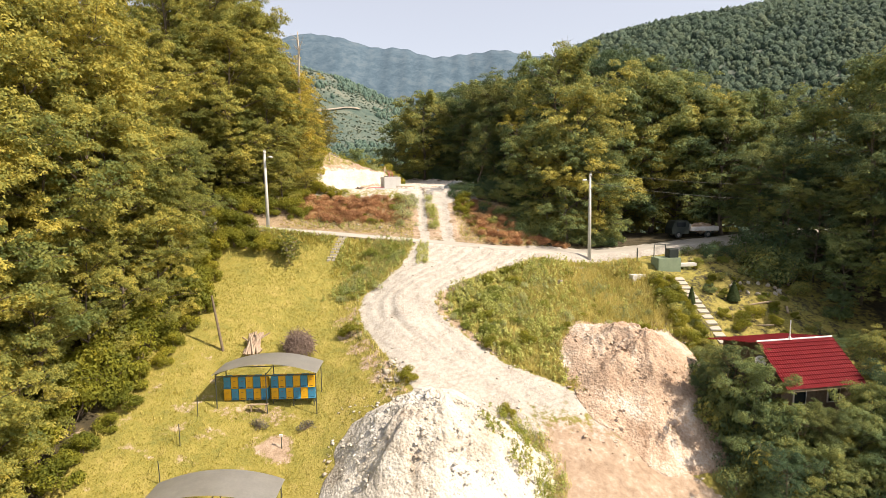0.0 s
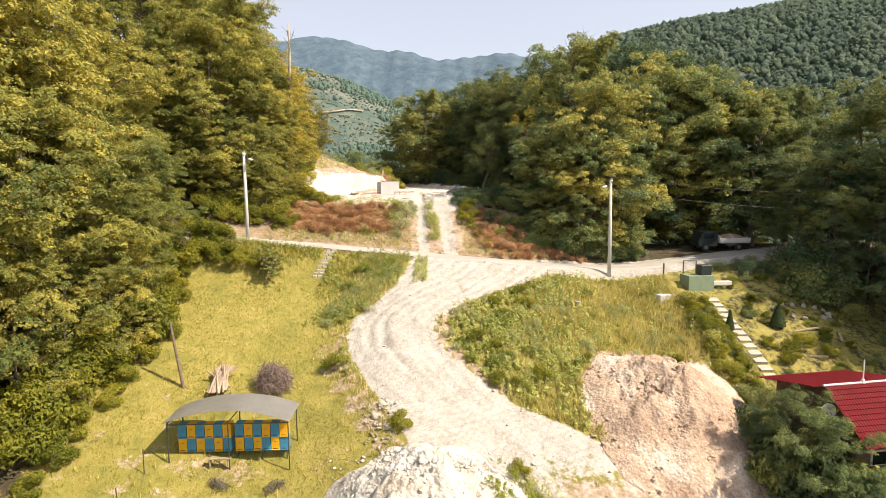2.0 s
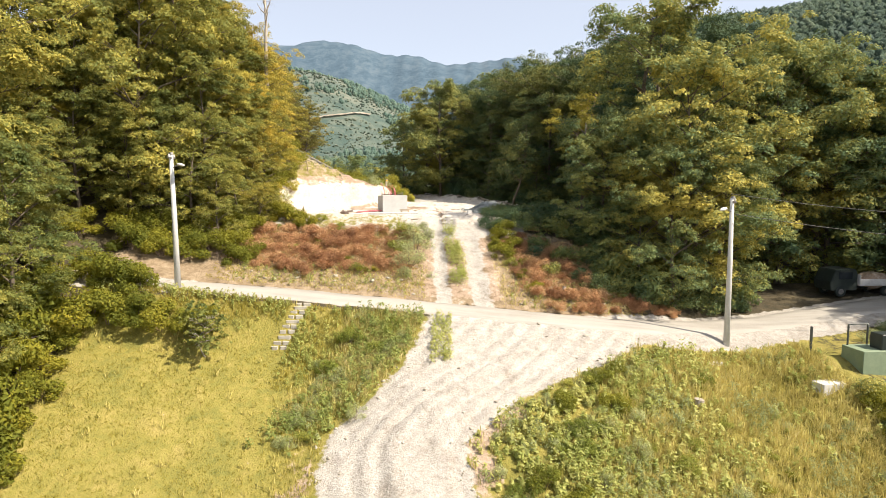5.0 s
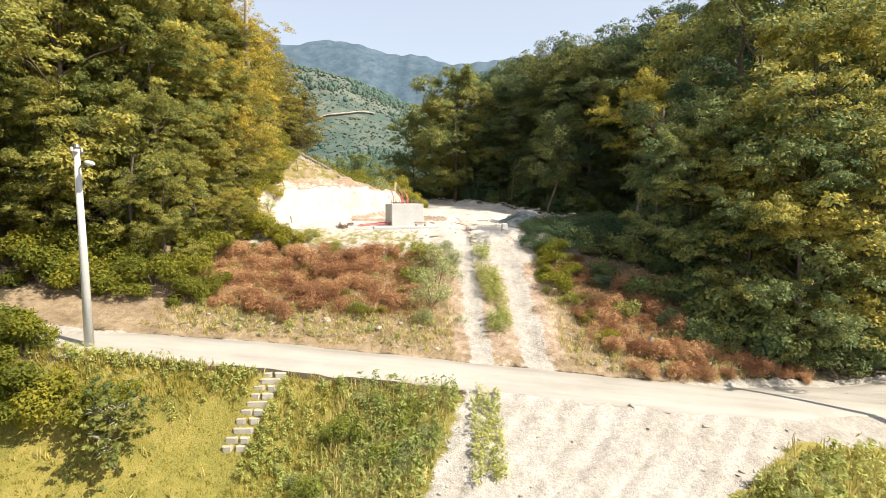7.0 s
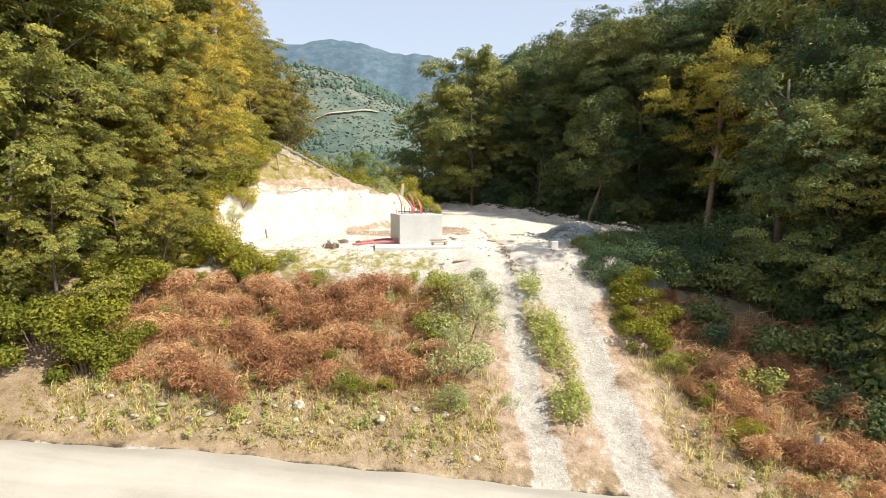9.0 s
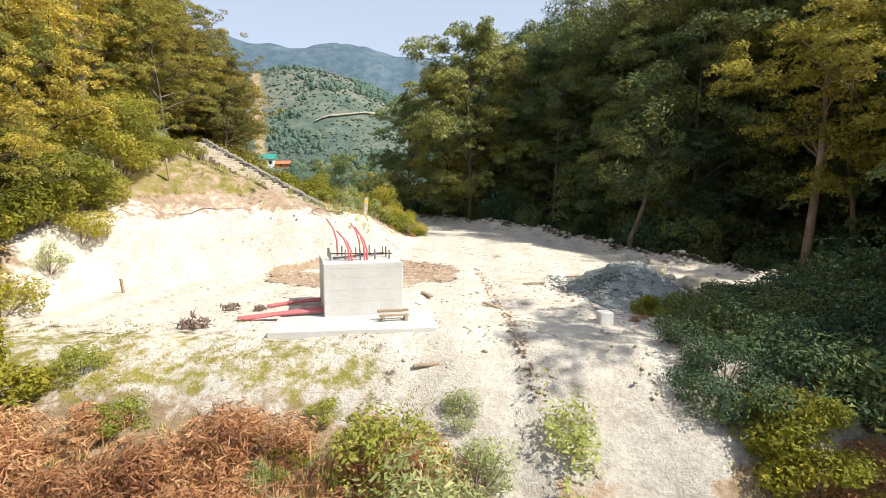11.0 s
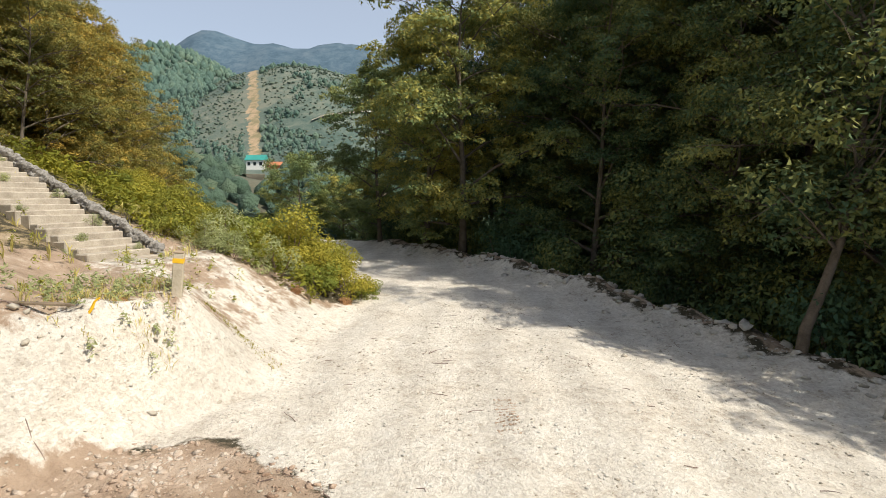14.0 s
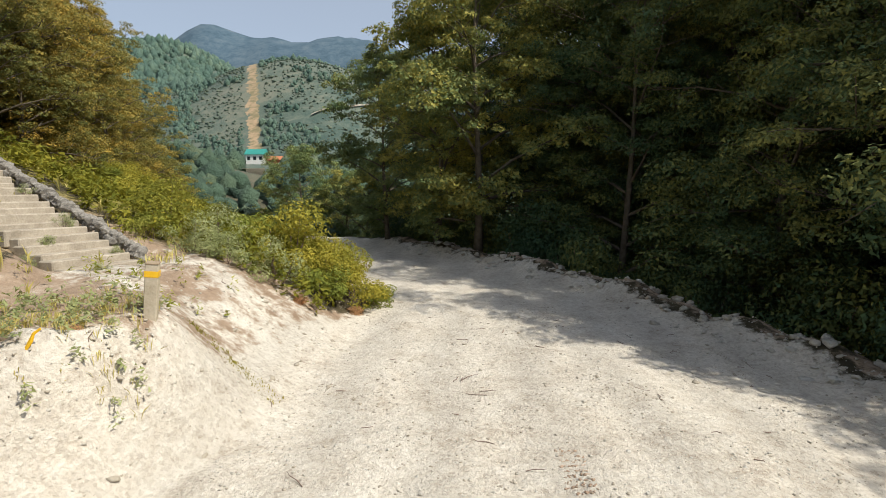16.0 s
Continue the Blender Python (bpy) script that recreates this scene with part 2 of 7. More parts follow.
M_ORANGE = plain("clay_tile", (0.36, 0.12, 0.05), (0.52, 0.20, 0.09), 0.6, 0.8, 0, 0.1)
M_YELLOW = plain("yellow_tape", (0.75, 0.42, 0.01), (0.85, 0.52, 0.02), 8.0, 0.5, 0, 0.05)
M_CABLE = plain("black_cable", (0.02, 0.02, 0.02), (0.05, 0.05, 0.05), 8.0, 0.6, 0, 0.05)
M_GLASS, _n, _l, _b = material("dark_window_glass", 0.08)
_b.inputs["Base Color"].default_value = (0.02, 0.025, 0.03, 1)


def heap_material(name, c1, c2, c3, fine=1.0):
    m, n, l, b = material(name, 0.95)
    v = coords(n)
    broad = noise_node(n, l, 0.30, 5, 0.62, v, 0.8)
    crumb = noise_node(n, l, 4.5 * fine, 6, 0.7, v)
    vor = n.new("ShaderNodeTexVoronoi")
    vor.inputs["Scale"].default_value = 5.5 * fine
    l.new(v, vor.inputs["Vector"])
    c = ramp_node(n, l, math_node(n, l, "ADD", math_node(n, l, "MULTIPLY", broad, 0.6), math_node(n, l, "MULTIPLY", crumb, 0.4)), [(0.36, c1), (0.5, c2), (0.64, c3)])
    l.new(c, b.inputs["Base Color"])
    bump_node(n, l, math_node(n, l, "SUBTRACT", crumb, math_node(n, l, "MULTIPLY", vor.outputs["Distance"], 0.7)), 0.9, 0.12 / fine ** 0.5, b)
    return m


M_HEAP_WHITE = heap_material("limestone_rubble", (0.36, 0.30, 0.235), (0.55, 0.51, 0.445), (0.68, 0.65, 0.60))
M_HEAP_EARTH = heap_material("excavated_earth", (0.27, 0.17, 0.11), (0.46, 0.34, 0.25), (0.68, 0.61, 0.53))


def ground_material():
    """One sheet of land: gravel, meadow, bracken litter, bare earth and forest floor, by the plan's zones."""
    m, n, l, b = material("land", 0.95)
    v = coords(n)
    z = n.new("ShaderNodeAttribute")
    z.attribute_name = "zone"
    sep = n.new("ShaderNodeSeparateColor")
    l.new(z.outputs["Color"], sep.inputs[0])
    fine = noise_node(n, l, 3.2, 6, 0.68, v)
    grain = noise_node(n, l, 14.0, 4, 0.7, v)
    broad = noise_node(n, l, 0.22, 5, 0.6, v, 0.5)
    mid = noise_node(n, l, 0.9, 5, 0.62, v)
    both = math_node(n, l, "ADD", math_node(n, l, "MULTIPLY", mid, 0.5), math_node(n, l, "MULTIPLY", fine, 0.5))
    gravel = ramp_node(n, l, both, [(0.35, (0.255, 0.222, 0.185)), (0.46, (0.35, 0.322, 0.285)), (0.6, (0.44, 0.415, 0.375))])
    gravel = mix_node(n, l, 0.14, gravel, ramp_node(n, l, grain, [(0.38, (0.17, 0.145, 0.115)), (0.6, (0.50, 0.475, 0.43))]))
    new_cut = n.new("ShaderNodeAttribute")
    new_cut.attribute_name = "fresh"
    gravel = mix_node(n, l, new_cut.outputs["Fac"], gravel, ramp_node(n, l, math_node(n, l, "ADD", math_node(n, l, "MULTIPLY", both, 0.7), math_node(n, l, "MULTIPLY", grain, 0.3)), [(0.36, (0.42, 0.345, 0.27)), (0.46, (0.61, 0.55, 0.47)), (0.6, (0.71, 0.66, 0.585))]))
    for size, weight in ((7.0, 0.13), (19.0, 0.22)):
        peb = n.new("ShaderNodeTexVoronoi")
        peb.inputs["Scale"].default_value = size
        l.new(v, peb.inputs["Vector"])
        tone = n.new("ShaderNodeSeparateColor")
        l.new(peb.outputs["Color"], tone.inputs[0])
        gravel = mix_node(n, l, weight, gravel, mix_node(n, l, 1.0, gravel, ramp_node(n, l, tone.outputs[0], [(0.1, (0.5, 0.43, 0.36)), (0.35, (1.05, 1.05, 1.05)), (0.9, (1.35, 1.35, 1.35))]), "MULTIPLY"))
    meadow = ramp_node(n, l, math_node(n, l, "ADD", math_node(n, l, "MULTIPLY", math_node(n, l, "ADD", math_node(n, l, "MULTIPLY", broad, 0.45), math_node(n, l, "MULTIPLY", mid, 0.55)), 0.7), math_node(n, l, "MULTIPLY", fine, 0.3)),
                       [(0.36, (0.145, 0.147, 0.030)), (0.5, (0.255, 0.22, 0.046)), (0.63, (0.36, 0.285, 0.085))])
    litter = ramp_node(n, l, both, [(0.34, (0.15, 0.105, 0.06)), (0.5, (0.28, 0.205, 0.125)), (0.66, (0.42, 0.33, 0.225))])
    earth = ramp_node(n, l, both, [(0.36, (0.26, 0.18, 0.12)), (0.52, (0.38, 0.28, 0.20)), (0.66, (0.52, 0.42, 0.33))])
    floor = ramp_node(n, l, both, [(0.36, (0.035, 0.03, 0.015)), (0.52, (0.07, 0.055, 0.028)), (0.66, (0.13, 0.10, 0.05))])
    rag = math_node(n, l, "MULTIPLY", math_node(n, l, "SUBTRACT", both, 0.5), 2.4)

    def mask(s):
        k = math_node(n, l, "ADD", s, rag)
        return math_node(n, l, "MULTIPLY", math_node(n, l, "SUBTRACT", k, 0.38), 4.0, True)
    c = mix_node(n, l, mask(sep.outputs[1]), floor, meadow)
    c = mix_node(n, l, mask(sep.outputs[2]), c, litter)
    c = mix_node(n, l, mask(z.outputs["Alpha"]), c, earth)
    c = mix_node(n, l, mask(sep.outputs[0]), c, gravel)
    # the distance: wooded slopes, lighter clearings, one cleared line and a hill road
    sx = n.new("ShaderNodeSeparateXYZ")
    l.new(v, sx.inputs[0])
    far_patch = noise_node(n, l, 0.012, 5, 0.6, v, 0.4)
    far_tree = noise_node(n, l, 0.16, 4, 0.7, v)
    # the teal cast of these wood tones stands in for haze
    woods = ramp_node(n, l, math_node(n, l, "ADD", math_node(n, l, "MULTIPLY", far_patch, 0.45), math_node(n, l, "MULTIPLY", noise_node(n, l, 0.085, 7, 0.85, v, 0.6), 0.55)),
                      [(0.42, (0.05, 0.085, 0.07)), (0.5, (0.10, 0.128, 0.10)), (0.58, (0.165, 0.172, 0.128))])
    off = math_node(n, l, "ADD", sx.outputs[0], math_node(n, l, "ADD", math_node(n, l, "MULTIPLY", sx.outputs[1], 0.383), -23.8))
    off = math_node(n, l, "ADD", off, math_node(n, l, "MULTIPLY", math_node(n, l, "ADD", math_node(n, l, "LESS_THAN", sx.outputs[1], 326), math_node(n, l, "GREATER_THAN", sx.outputs[1], 960)), 500))
    line = math_node(n, l, "LESS_THAN", math_node(n, l, "ABSOLUTE", math_node(n, l, "ADD", off, math_node(n, l, "MULTIPLY", math_node(n, l, "SUBTRACT", far_tree, 0.5), 14))), 3.4)
    # haze put into the colour: slopes turn blue from 800 m on
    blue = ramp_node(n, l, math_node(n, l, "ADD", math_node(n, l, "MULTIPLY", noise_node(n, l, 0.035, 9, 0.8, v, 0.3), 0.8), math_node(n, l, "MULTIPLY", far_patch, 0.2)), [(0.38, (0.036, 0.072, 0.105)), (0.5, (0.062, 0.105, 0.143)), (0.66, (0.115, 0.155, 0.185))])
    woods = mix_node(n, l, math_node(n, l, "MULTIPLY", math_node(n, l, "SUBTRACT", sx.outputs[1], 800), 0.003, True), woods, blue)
    woods = mix_node(n, l, line, woods, ramp_node(n, l, far_tree, [(0.4, (0.20, 0.17, 0.09)), (0.6, (0.40, 0.28, 0.17))]))
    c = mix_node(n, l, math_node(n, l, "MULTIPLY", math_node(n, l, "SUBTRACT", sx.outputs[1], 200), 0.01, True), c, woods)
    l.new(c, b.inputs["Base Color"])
    bump_node(n, l, math_node(n, l, "ADD", fine, math_node(n, l, "MULTIPLY", grain, 0.7)), 0.85, 0.10, b)
    return m


M_GROUND = ground_material()


# ---- mesh helpers ----
def part(name, bm, mat, parent=None, label=""):
    me = bpy.data.meshes.new(name)
    bm.to_mesh(me)
    bm.free()
    me.materials.append(mat)
    ob = new(name, me)
    if parent is not None:
        ob.parent = parent
    return tagged(ob, label) if label else ob


def mesh_part(name, me, parent=None, label=""):
    ob = new(name, me)
    if parent is not None:
        ob.parent = parent
    return tagged(ob, label) if label else ob


def empty(name, m, label, category, group="", kind=""):
    ob = new(name)
    ob.matrix_basis = m
    return tagged(ob, label, category, group, kind)


def box(bm, x0, x1, y0, y1, z0, z1, bevel=0.0, m=None):
    r = bmesh.ops.create_cube(bm, size=1)
    vs = r["verts"]
    for v in vs:
        v.co = Vector((x0 + (v.co.x + 0.5) * (x1 - x0), y0 + (v.co.y + 0.5) * (y1 - y0), z0 + (v.co.z + 0.5) * (z1 - z0)))
    if m is not None:
        bmesh.ops.transform(bm, matrix=m, verts=vs)
    if bevel:
        es = list({e for v in vs for e in v.link_edges})
        bmesh.ops.bevel(bm, geom=es, offset=bevel, segments=1, affect="EDGES")
    return bm


def a_box(*a, **k):
    return box(bmesh.new(), *a, **k)


def tube(bm, pts, radii, sides=8, cap=True):
    """A tapered tube along points."""
    pts = [Vector(p) for p in pts]
    rings = []
    for i, p in enumerate(pts):
        d = (pts[min(i + 1, len(pts) - 1)] - pts[max(i - 1, 0)]).normalized()
        a = d.orthogonal().normalized() if not rings else (last - d * last.dot(d)).normalized()
        last = a
        b = d.cross(a)
        r = radii[i] if isinstance(radii, (list, tuple)) else radii
        rings.append([bm.verts.new(p + (a * math.cos(2 * math.pi * k / sides) + b * math.sin(2 * math.pi * k / sides)) * r) for k in range(sides)])
    for q, w in zip(rings, rings[1:]):
        for k in range(sides):
            bm.faces.new((q[k], q[(k + 1) % sides], w[(k + 1) % sides], w[k]))
    if cap:
        bm.faces.new(rings[0][::-1]), bm.faces.new(rings[-1])
    return bm


def smooth(ob):
    ob.data.polygons.foreach_set("use_smooth", [True] * len(ob.data.polygons))
    return ob


def raw_mesh(name, verts, faces, mat, k):
    """A mesh from arrays; every face has k corners."""
    me = bpy.data.meshes.new(name)
    me.vertices.add(len(verts))
    me.vertices.foreach_set("co", np.asarray(verts, np.float32).ravel())
    f = np.asarray(faces, np.int32)
    me.loops.add(f.size)
    me.loops.foreach_set("vertex_index", f.ravel())
    me.polygons.add(len(f))
    me.polygons.foreach_set("loop_start", np.arange(0, f.size, k, dtype=np.int32))
    me.update(calc_edges=True)
    me.materials.append(mat)
    return me


def leaf_mesh(name, c, nrm, size, mat, rng, slim=0.55):
    """Many small leaves: a slim tilted blade at each centre."""
    c, nrm = np.asarray(c), np.asarray(nrm)
    count = len(c)
    nrm = nrm / (np.linalg.norm(nrm, axis=1, keepdims=True) + 1e-9)
    a = np.cross(nrm, rng.normal(size=(count, 3)))
    a /= np.linalg.norm(a, axis=1, keepdims=True) + 1e-9
    b = np.cross(nrm, a)
    s = (np.asarray(size) * np.ones(count))[:, None]
    fold = nrm * s * 0.16
    v = np.stack([c - a * s * 0.9 + b * s * slim * 0.9, c + a * s * 1.25 + fold, c - a * s * 0.5 - b * s * slim * 1.3 - fold], 1).reshape(-1, 3)
    f = np.arange(count * 3).reshape(count, 3)
    return raw_mesh(name, v, f, mat, 3)


def lump_leaves(lumps, per_area, rng, up=0.45):
    """Leaf centres and normals over lumps (x, y, z, radius): thick near the skin, loose outside."""
    cs, ns = [], []
    for x, y, z, r in lumps:
        k = max(6, int(per_area * r * r))
        d = rng.normal(size=(k, 3))
        d /= np.linalg.norm(d, axis=1, keepdims=True)
        rad = r * (0.55 + 0.5 * rng.random(k) ** 0.7)
        p = d * rad[:, None] * np.array([1.0, 1.0, 0.72]) + (x, y, z)
        cs.append(p)
        ns.append(d * 0.7 + np.array([0, 0, up]) + rng.normal(size=(k, 3)) * 0.45)
    return np.concatenate(cs), np.concatenate(ns)


# ---- trees and shrubs ----
def spray_leaves(sprays, per_area, rng):
    """Leaf centres and normals over sprays (centre, radius, outward way): domed, drooping tufts with uneven rims."""
    cs, ns = [], []
    for c, r, out in sprays:
        k = max(8, int(per_area * r * r))
        d = rng.normal(size=(k, 3))
        d[:, 2] = np.abs(d[:, 2]) * 1.1 - 0.35
        d /= np.linalg.norm(d, axis=1, keepdims=True)
        th, ph = np.arctan2(d[:, 1], d[:, 0]), rng.random() * 6.283
        rad = r * (0.50 + 0.55 * rng.random(k) ** 0.6) * (0.86 + 0.26 * np.sin(3 * th + ph) * np.sin(2 * th - ph))
        p = d * rad[:, None] * np.array([1.0, 1.0, 0.66])
        p[:, 2] -= 0.20 * (p[:, 0] * out[0] + p[:, 1] * out[1])
        cs.append(p + np.asarray(c))
        ns.append(d * 0.75 + np.array([0.15 * out[0], 0.15 * out[1], 0.42]) + rng.normal(size=(k, 3)) * 0.40)
    return np.concatenate(cs), np.concatenate(ns)


def make_tree(kind, seed, height, spread, base, leaf, density, mat, bark, bare=0.25, label="", flat=1.0):
    """A broadleaf tree: bent trunk that forks, arching limbs with side twigs, and tufts of leaves at the twigs' ends."""
    rng = np.random.default_rng(seed)
    root = empty(kind, Matrix(), label, "tree")
    bm = bmesh.new()
    lean = rng.normal(size=2) * 0.5
    bend = rng.random() * 6.28

    def axis_at(t):
        return Vector((lean[0] * t * t + 0.28 * math.sin(5 * t + bend), lean[1] * t * t + 0.28 * math.cos(4 * t + bend), height * 0.9 * t - 0.4))
    tube(bm, [axis_at(t) for t in np.linspace(0, 1, 10)], [base * (1.25 if i == 0 else 1 - i / 9.8) for i in range(10)], 9)
    sprays = []
    limbs = int(10 + height * 0.75)
    for i in range(limbs):
        f = (i + rng.random()) / limbs
        t = bare + (0.97 - bare) * f
        p = axis_at(t)
        ang = i * 2.4 + rng.normal() * 0.55
        girth = (0.46 + 0.62 * math.sin(math.pi * min(1.0, 0.14 + 0.80 * f))) * rng.choice([0.6, 0.8, 1.0, 1.2], p=[0.25, 0.25, 0.3, 0.2])
        length = spread * girth * (1.0 - 0.45 * max(0.0, f - 0.72) / 0.28)
        rise = rng.uniform(0.15, 0.75) + 0.7 * f
        way = Vector((math.cos(ang), math.sin(ang), 0))
        side = Vector((-way.y, way.x, 0))

        def limb_at(q):
            return p + way * length * q + Vector((0, 0, length * (rise * q - 0.30 * q * q)))
        pts = [limb_at(q) + side * 0.10 * length * math.sin(3 * q + i) * q for q in (0, 0.33, 0.66, 1.0)]
        thick = base * 0.36 * (1.12 - t) + 0.03
        tube(bm, pts, [thick, thick * 0.7, thick * 0.42, 0.014], 5, False)
        for j, q in enumerate((0.30, 0.46, 0.60, 0.72, 0.84, 0.95, 1.0)):
            o = limb_at(q)
            sgn = (-1) ** j
            reach = length * (0.40 - 0.24 * q) * rng.uniform(0.7, 1.25) + 0.25
            end = o + (way * (0.35 + 0.4 * q) + side * sgn * (1.15 - 0.5 * q) * (q < 0.99)).normalized() * reach + Vector((0, 0, reach * rng.uniform(-0.35, 0.9)))
            tube(bm, [o, o.lerp(end, 0.55) + Vector((0, 0, 0.05)), end], [0.028, 0.018, 0.007], 3, False)
            out = (end - o).normalized()
            for at, rr in ((1.0, 1.0), (0.62, 0.9), (0.3, 0.75)):
                c = o.lerp(end, at) + Vector(rng.normal(size=3) * 0.42)
                sprays.append((c, rr * spread * rng.uniform(0.08, 0.19) * flat, (out.x, out.y)))
    top = axis_at(1.0)
    for i in range(9):
        d = Vector((rng.normal(), rng.normal(), 0)) * 0.16 * spread
        sprays.append((top + d + Vector((0, 0, rng.uniform(-0.9, 0.9))), spread * rng.uniform(0.12, 0.2), (d.x * 0.5, d.y * 0.5)))
    smooth(part("trunk", bm, bark, root))
    c, nn = spray_leaves(sprays, density, rng)
    mesh_part("crown", leaf_mesh("crown", c, nn, leaf * rng.uniform(0.65, 1.3, len(c)), mat, rng), root)
    return root


def make_shrub(kind, seed, width, height, leaf, count, mat, label, category="shrub", slim=0.55):
    rng = np.random.default_rng(seed)
    root = empty(kind, Matrix(), label, category)
    bm = bmesh.new()
    lumps = []
    for i in range(9):
        a, r = rng.random() * 6.28, width * 0.5 * rng.random() ** 0.6
        z = height * rng.uniform(0.35, 0.8) * (1 - 0.35 * (r / width))
        lumps.append((r * math.cos(a), r * math.sin(a), z, width * rng.uniform(0.2, 0.3)))
        tube(bm, [(r * 0.2 * math.cos(a), r * 0.2 * math.sin(a), -0.15), (r * 0.7 * math.cos(a), r * 0.7 * math.sin(a), z * 0.5), (r * math.cos(a), r * math.sin(a), z)], [0.03, 0.02, 0.008], 4, False)
    for i in range(6):
        a = rng.random() * 6.28
        lumps.append((width * 0.42 * math.cos(a), width * 0.42 * math.sin(a), height * rng.uniform(0.12, 0.3), width * rng.uniform(0.16, 0.24)))
    part("woody_base", bm, M_TWIG, root)
    area = sum(r * r for *_, r in lumps)
    c, nn = lump_leaves(lumps, count / area, rng)
    c[:, 2] = np.where(c[:, 2] < 0.03, 0.03 + rng.random(len(c)) * 0.2, c[:, 2])
    mesh_part("foliage", leaf_mesh("foliage", c, nn, leaf * rng.uniform(0.7, 1.3, len(c)), mat, rng, slim), root)
    return root


def lumpy(x, y):
    """Small relief of the ground."""
    return (0.05 * np.sin(1.7 * x + 0.9 * np.sin(1.1 * y)) * np.sin(1.3 * y + 0.6 * x) + 0.035 * np.sin(3.9 * x + 2.2 * y + np.sin(2.7 * y)) * np.sin(3.1 * y - 1.7 * x))


def ground_z(x, y):
    return land(x, y) + lumpy(x, y) * sm(160, 110, y) * sm(60, 34, np.abs(x)) * (1 - 0.8 * sm(2.6, 1.8, np.abs(y - road_centre(x))))


class Stand:
    """Puts copies of a few built plants on the land; the first of each goes to its own place too."""
    def __init__(self, kinds):
        self.kinds, self.used = kinds, set()

    def put(self, i, x, y, size=1.0, turn=0.0, sink=0.0, tall=1.0, group=""):
        ob = self.kinds[i % len(self.kinds)]
        m = Matrix.Translation((x, y, float(ground_z(x, y)) - sink)) @ Matrix.Rotation(turn, 4, "Z") @ Matrix.Diagonal((size, size, size * tall, 1))
        if ob.name not in self.used:
            self.used.add(ob.name)
            ob.matrix_basis = m
            got = ob
        else:
            loc, rot, sc = m.decompose()
            got = copy_thing(ob, m @ Matrix.Diagonal((*(1 / v for v in ob.scale), 1)))
        if group:
            tagged(got, group=group)
        return got


# ---- the land ----
def steps_of(lo, hi, fine, far_lo, far_hi, grow):
    mid = list(np.arange(lo, hi, fine))
    out, s, v = [], fine, hi
    while v < far_hi:
        out.append(v)
        s *= grow
        v += s
    back, s, v = [], fine, lo
    while v > far_lo:
        s *= grow
        v -= s
        back.append(v)
    return np.array(back[::-1] + mid + out)


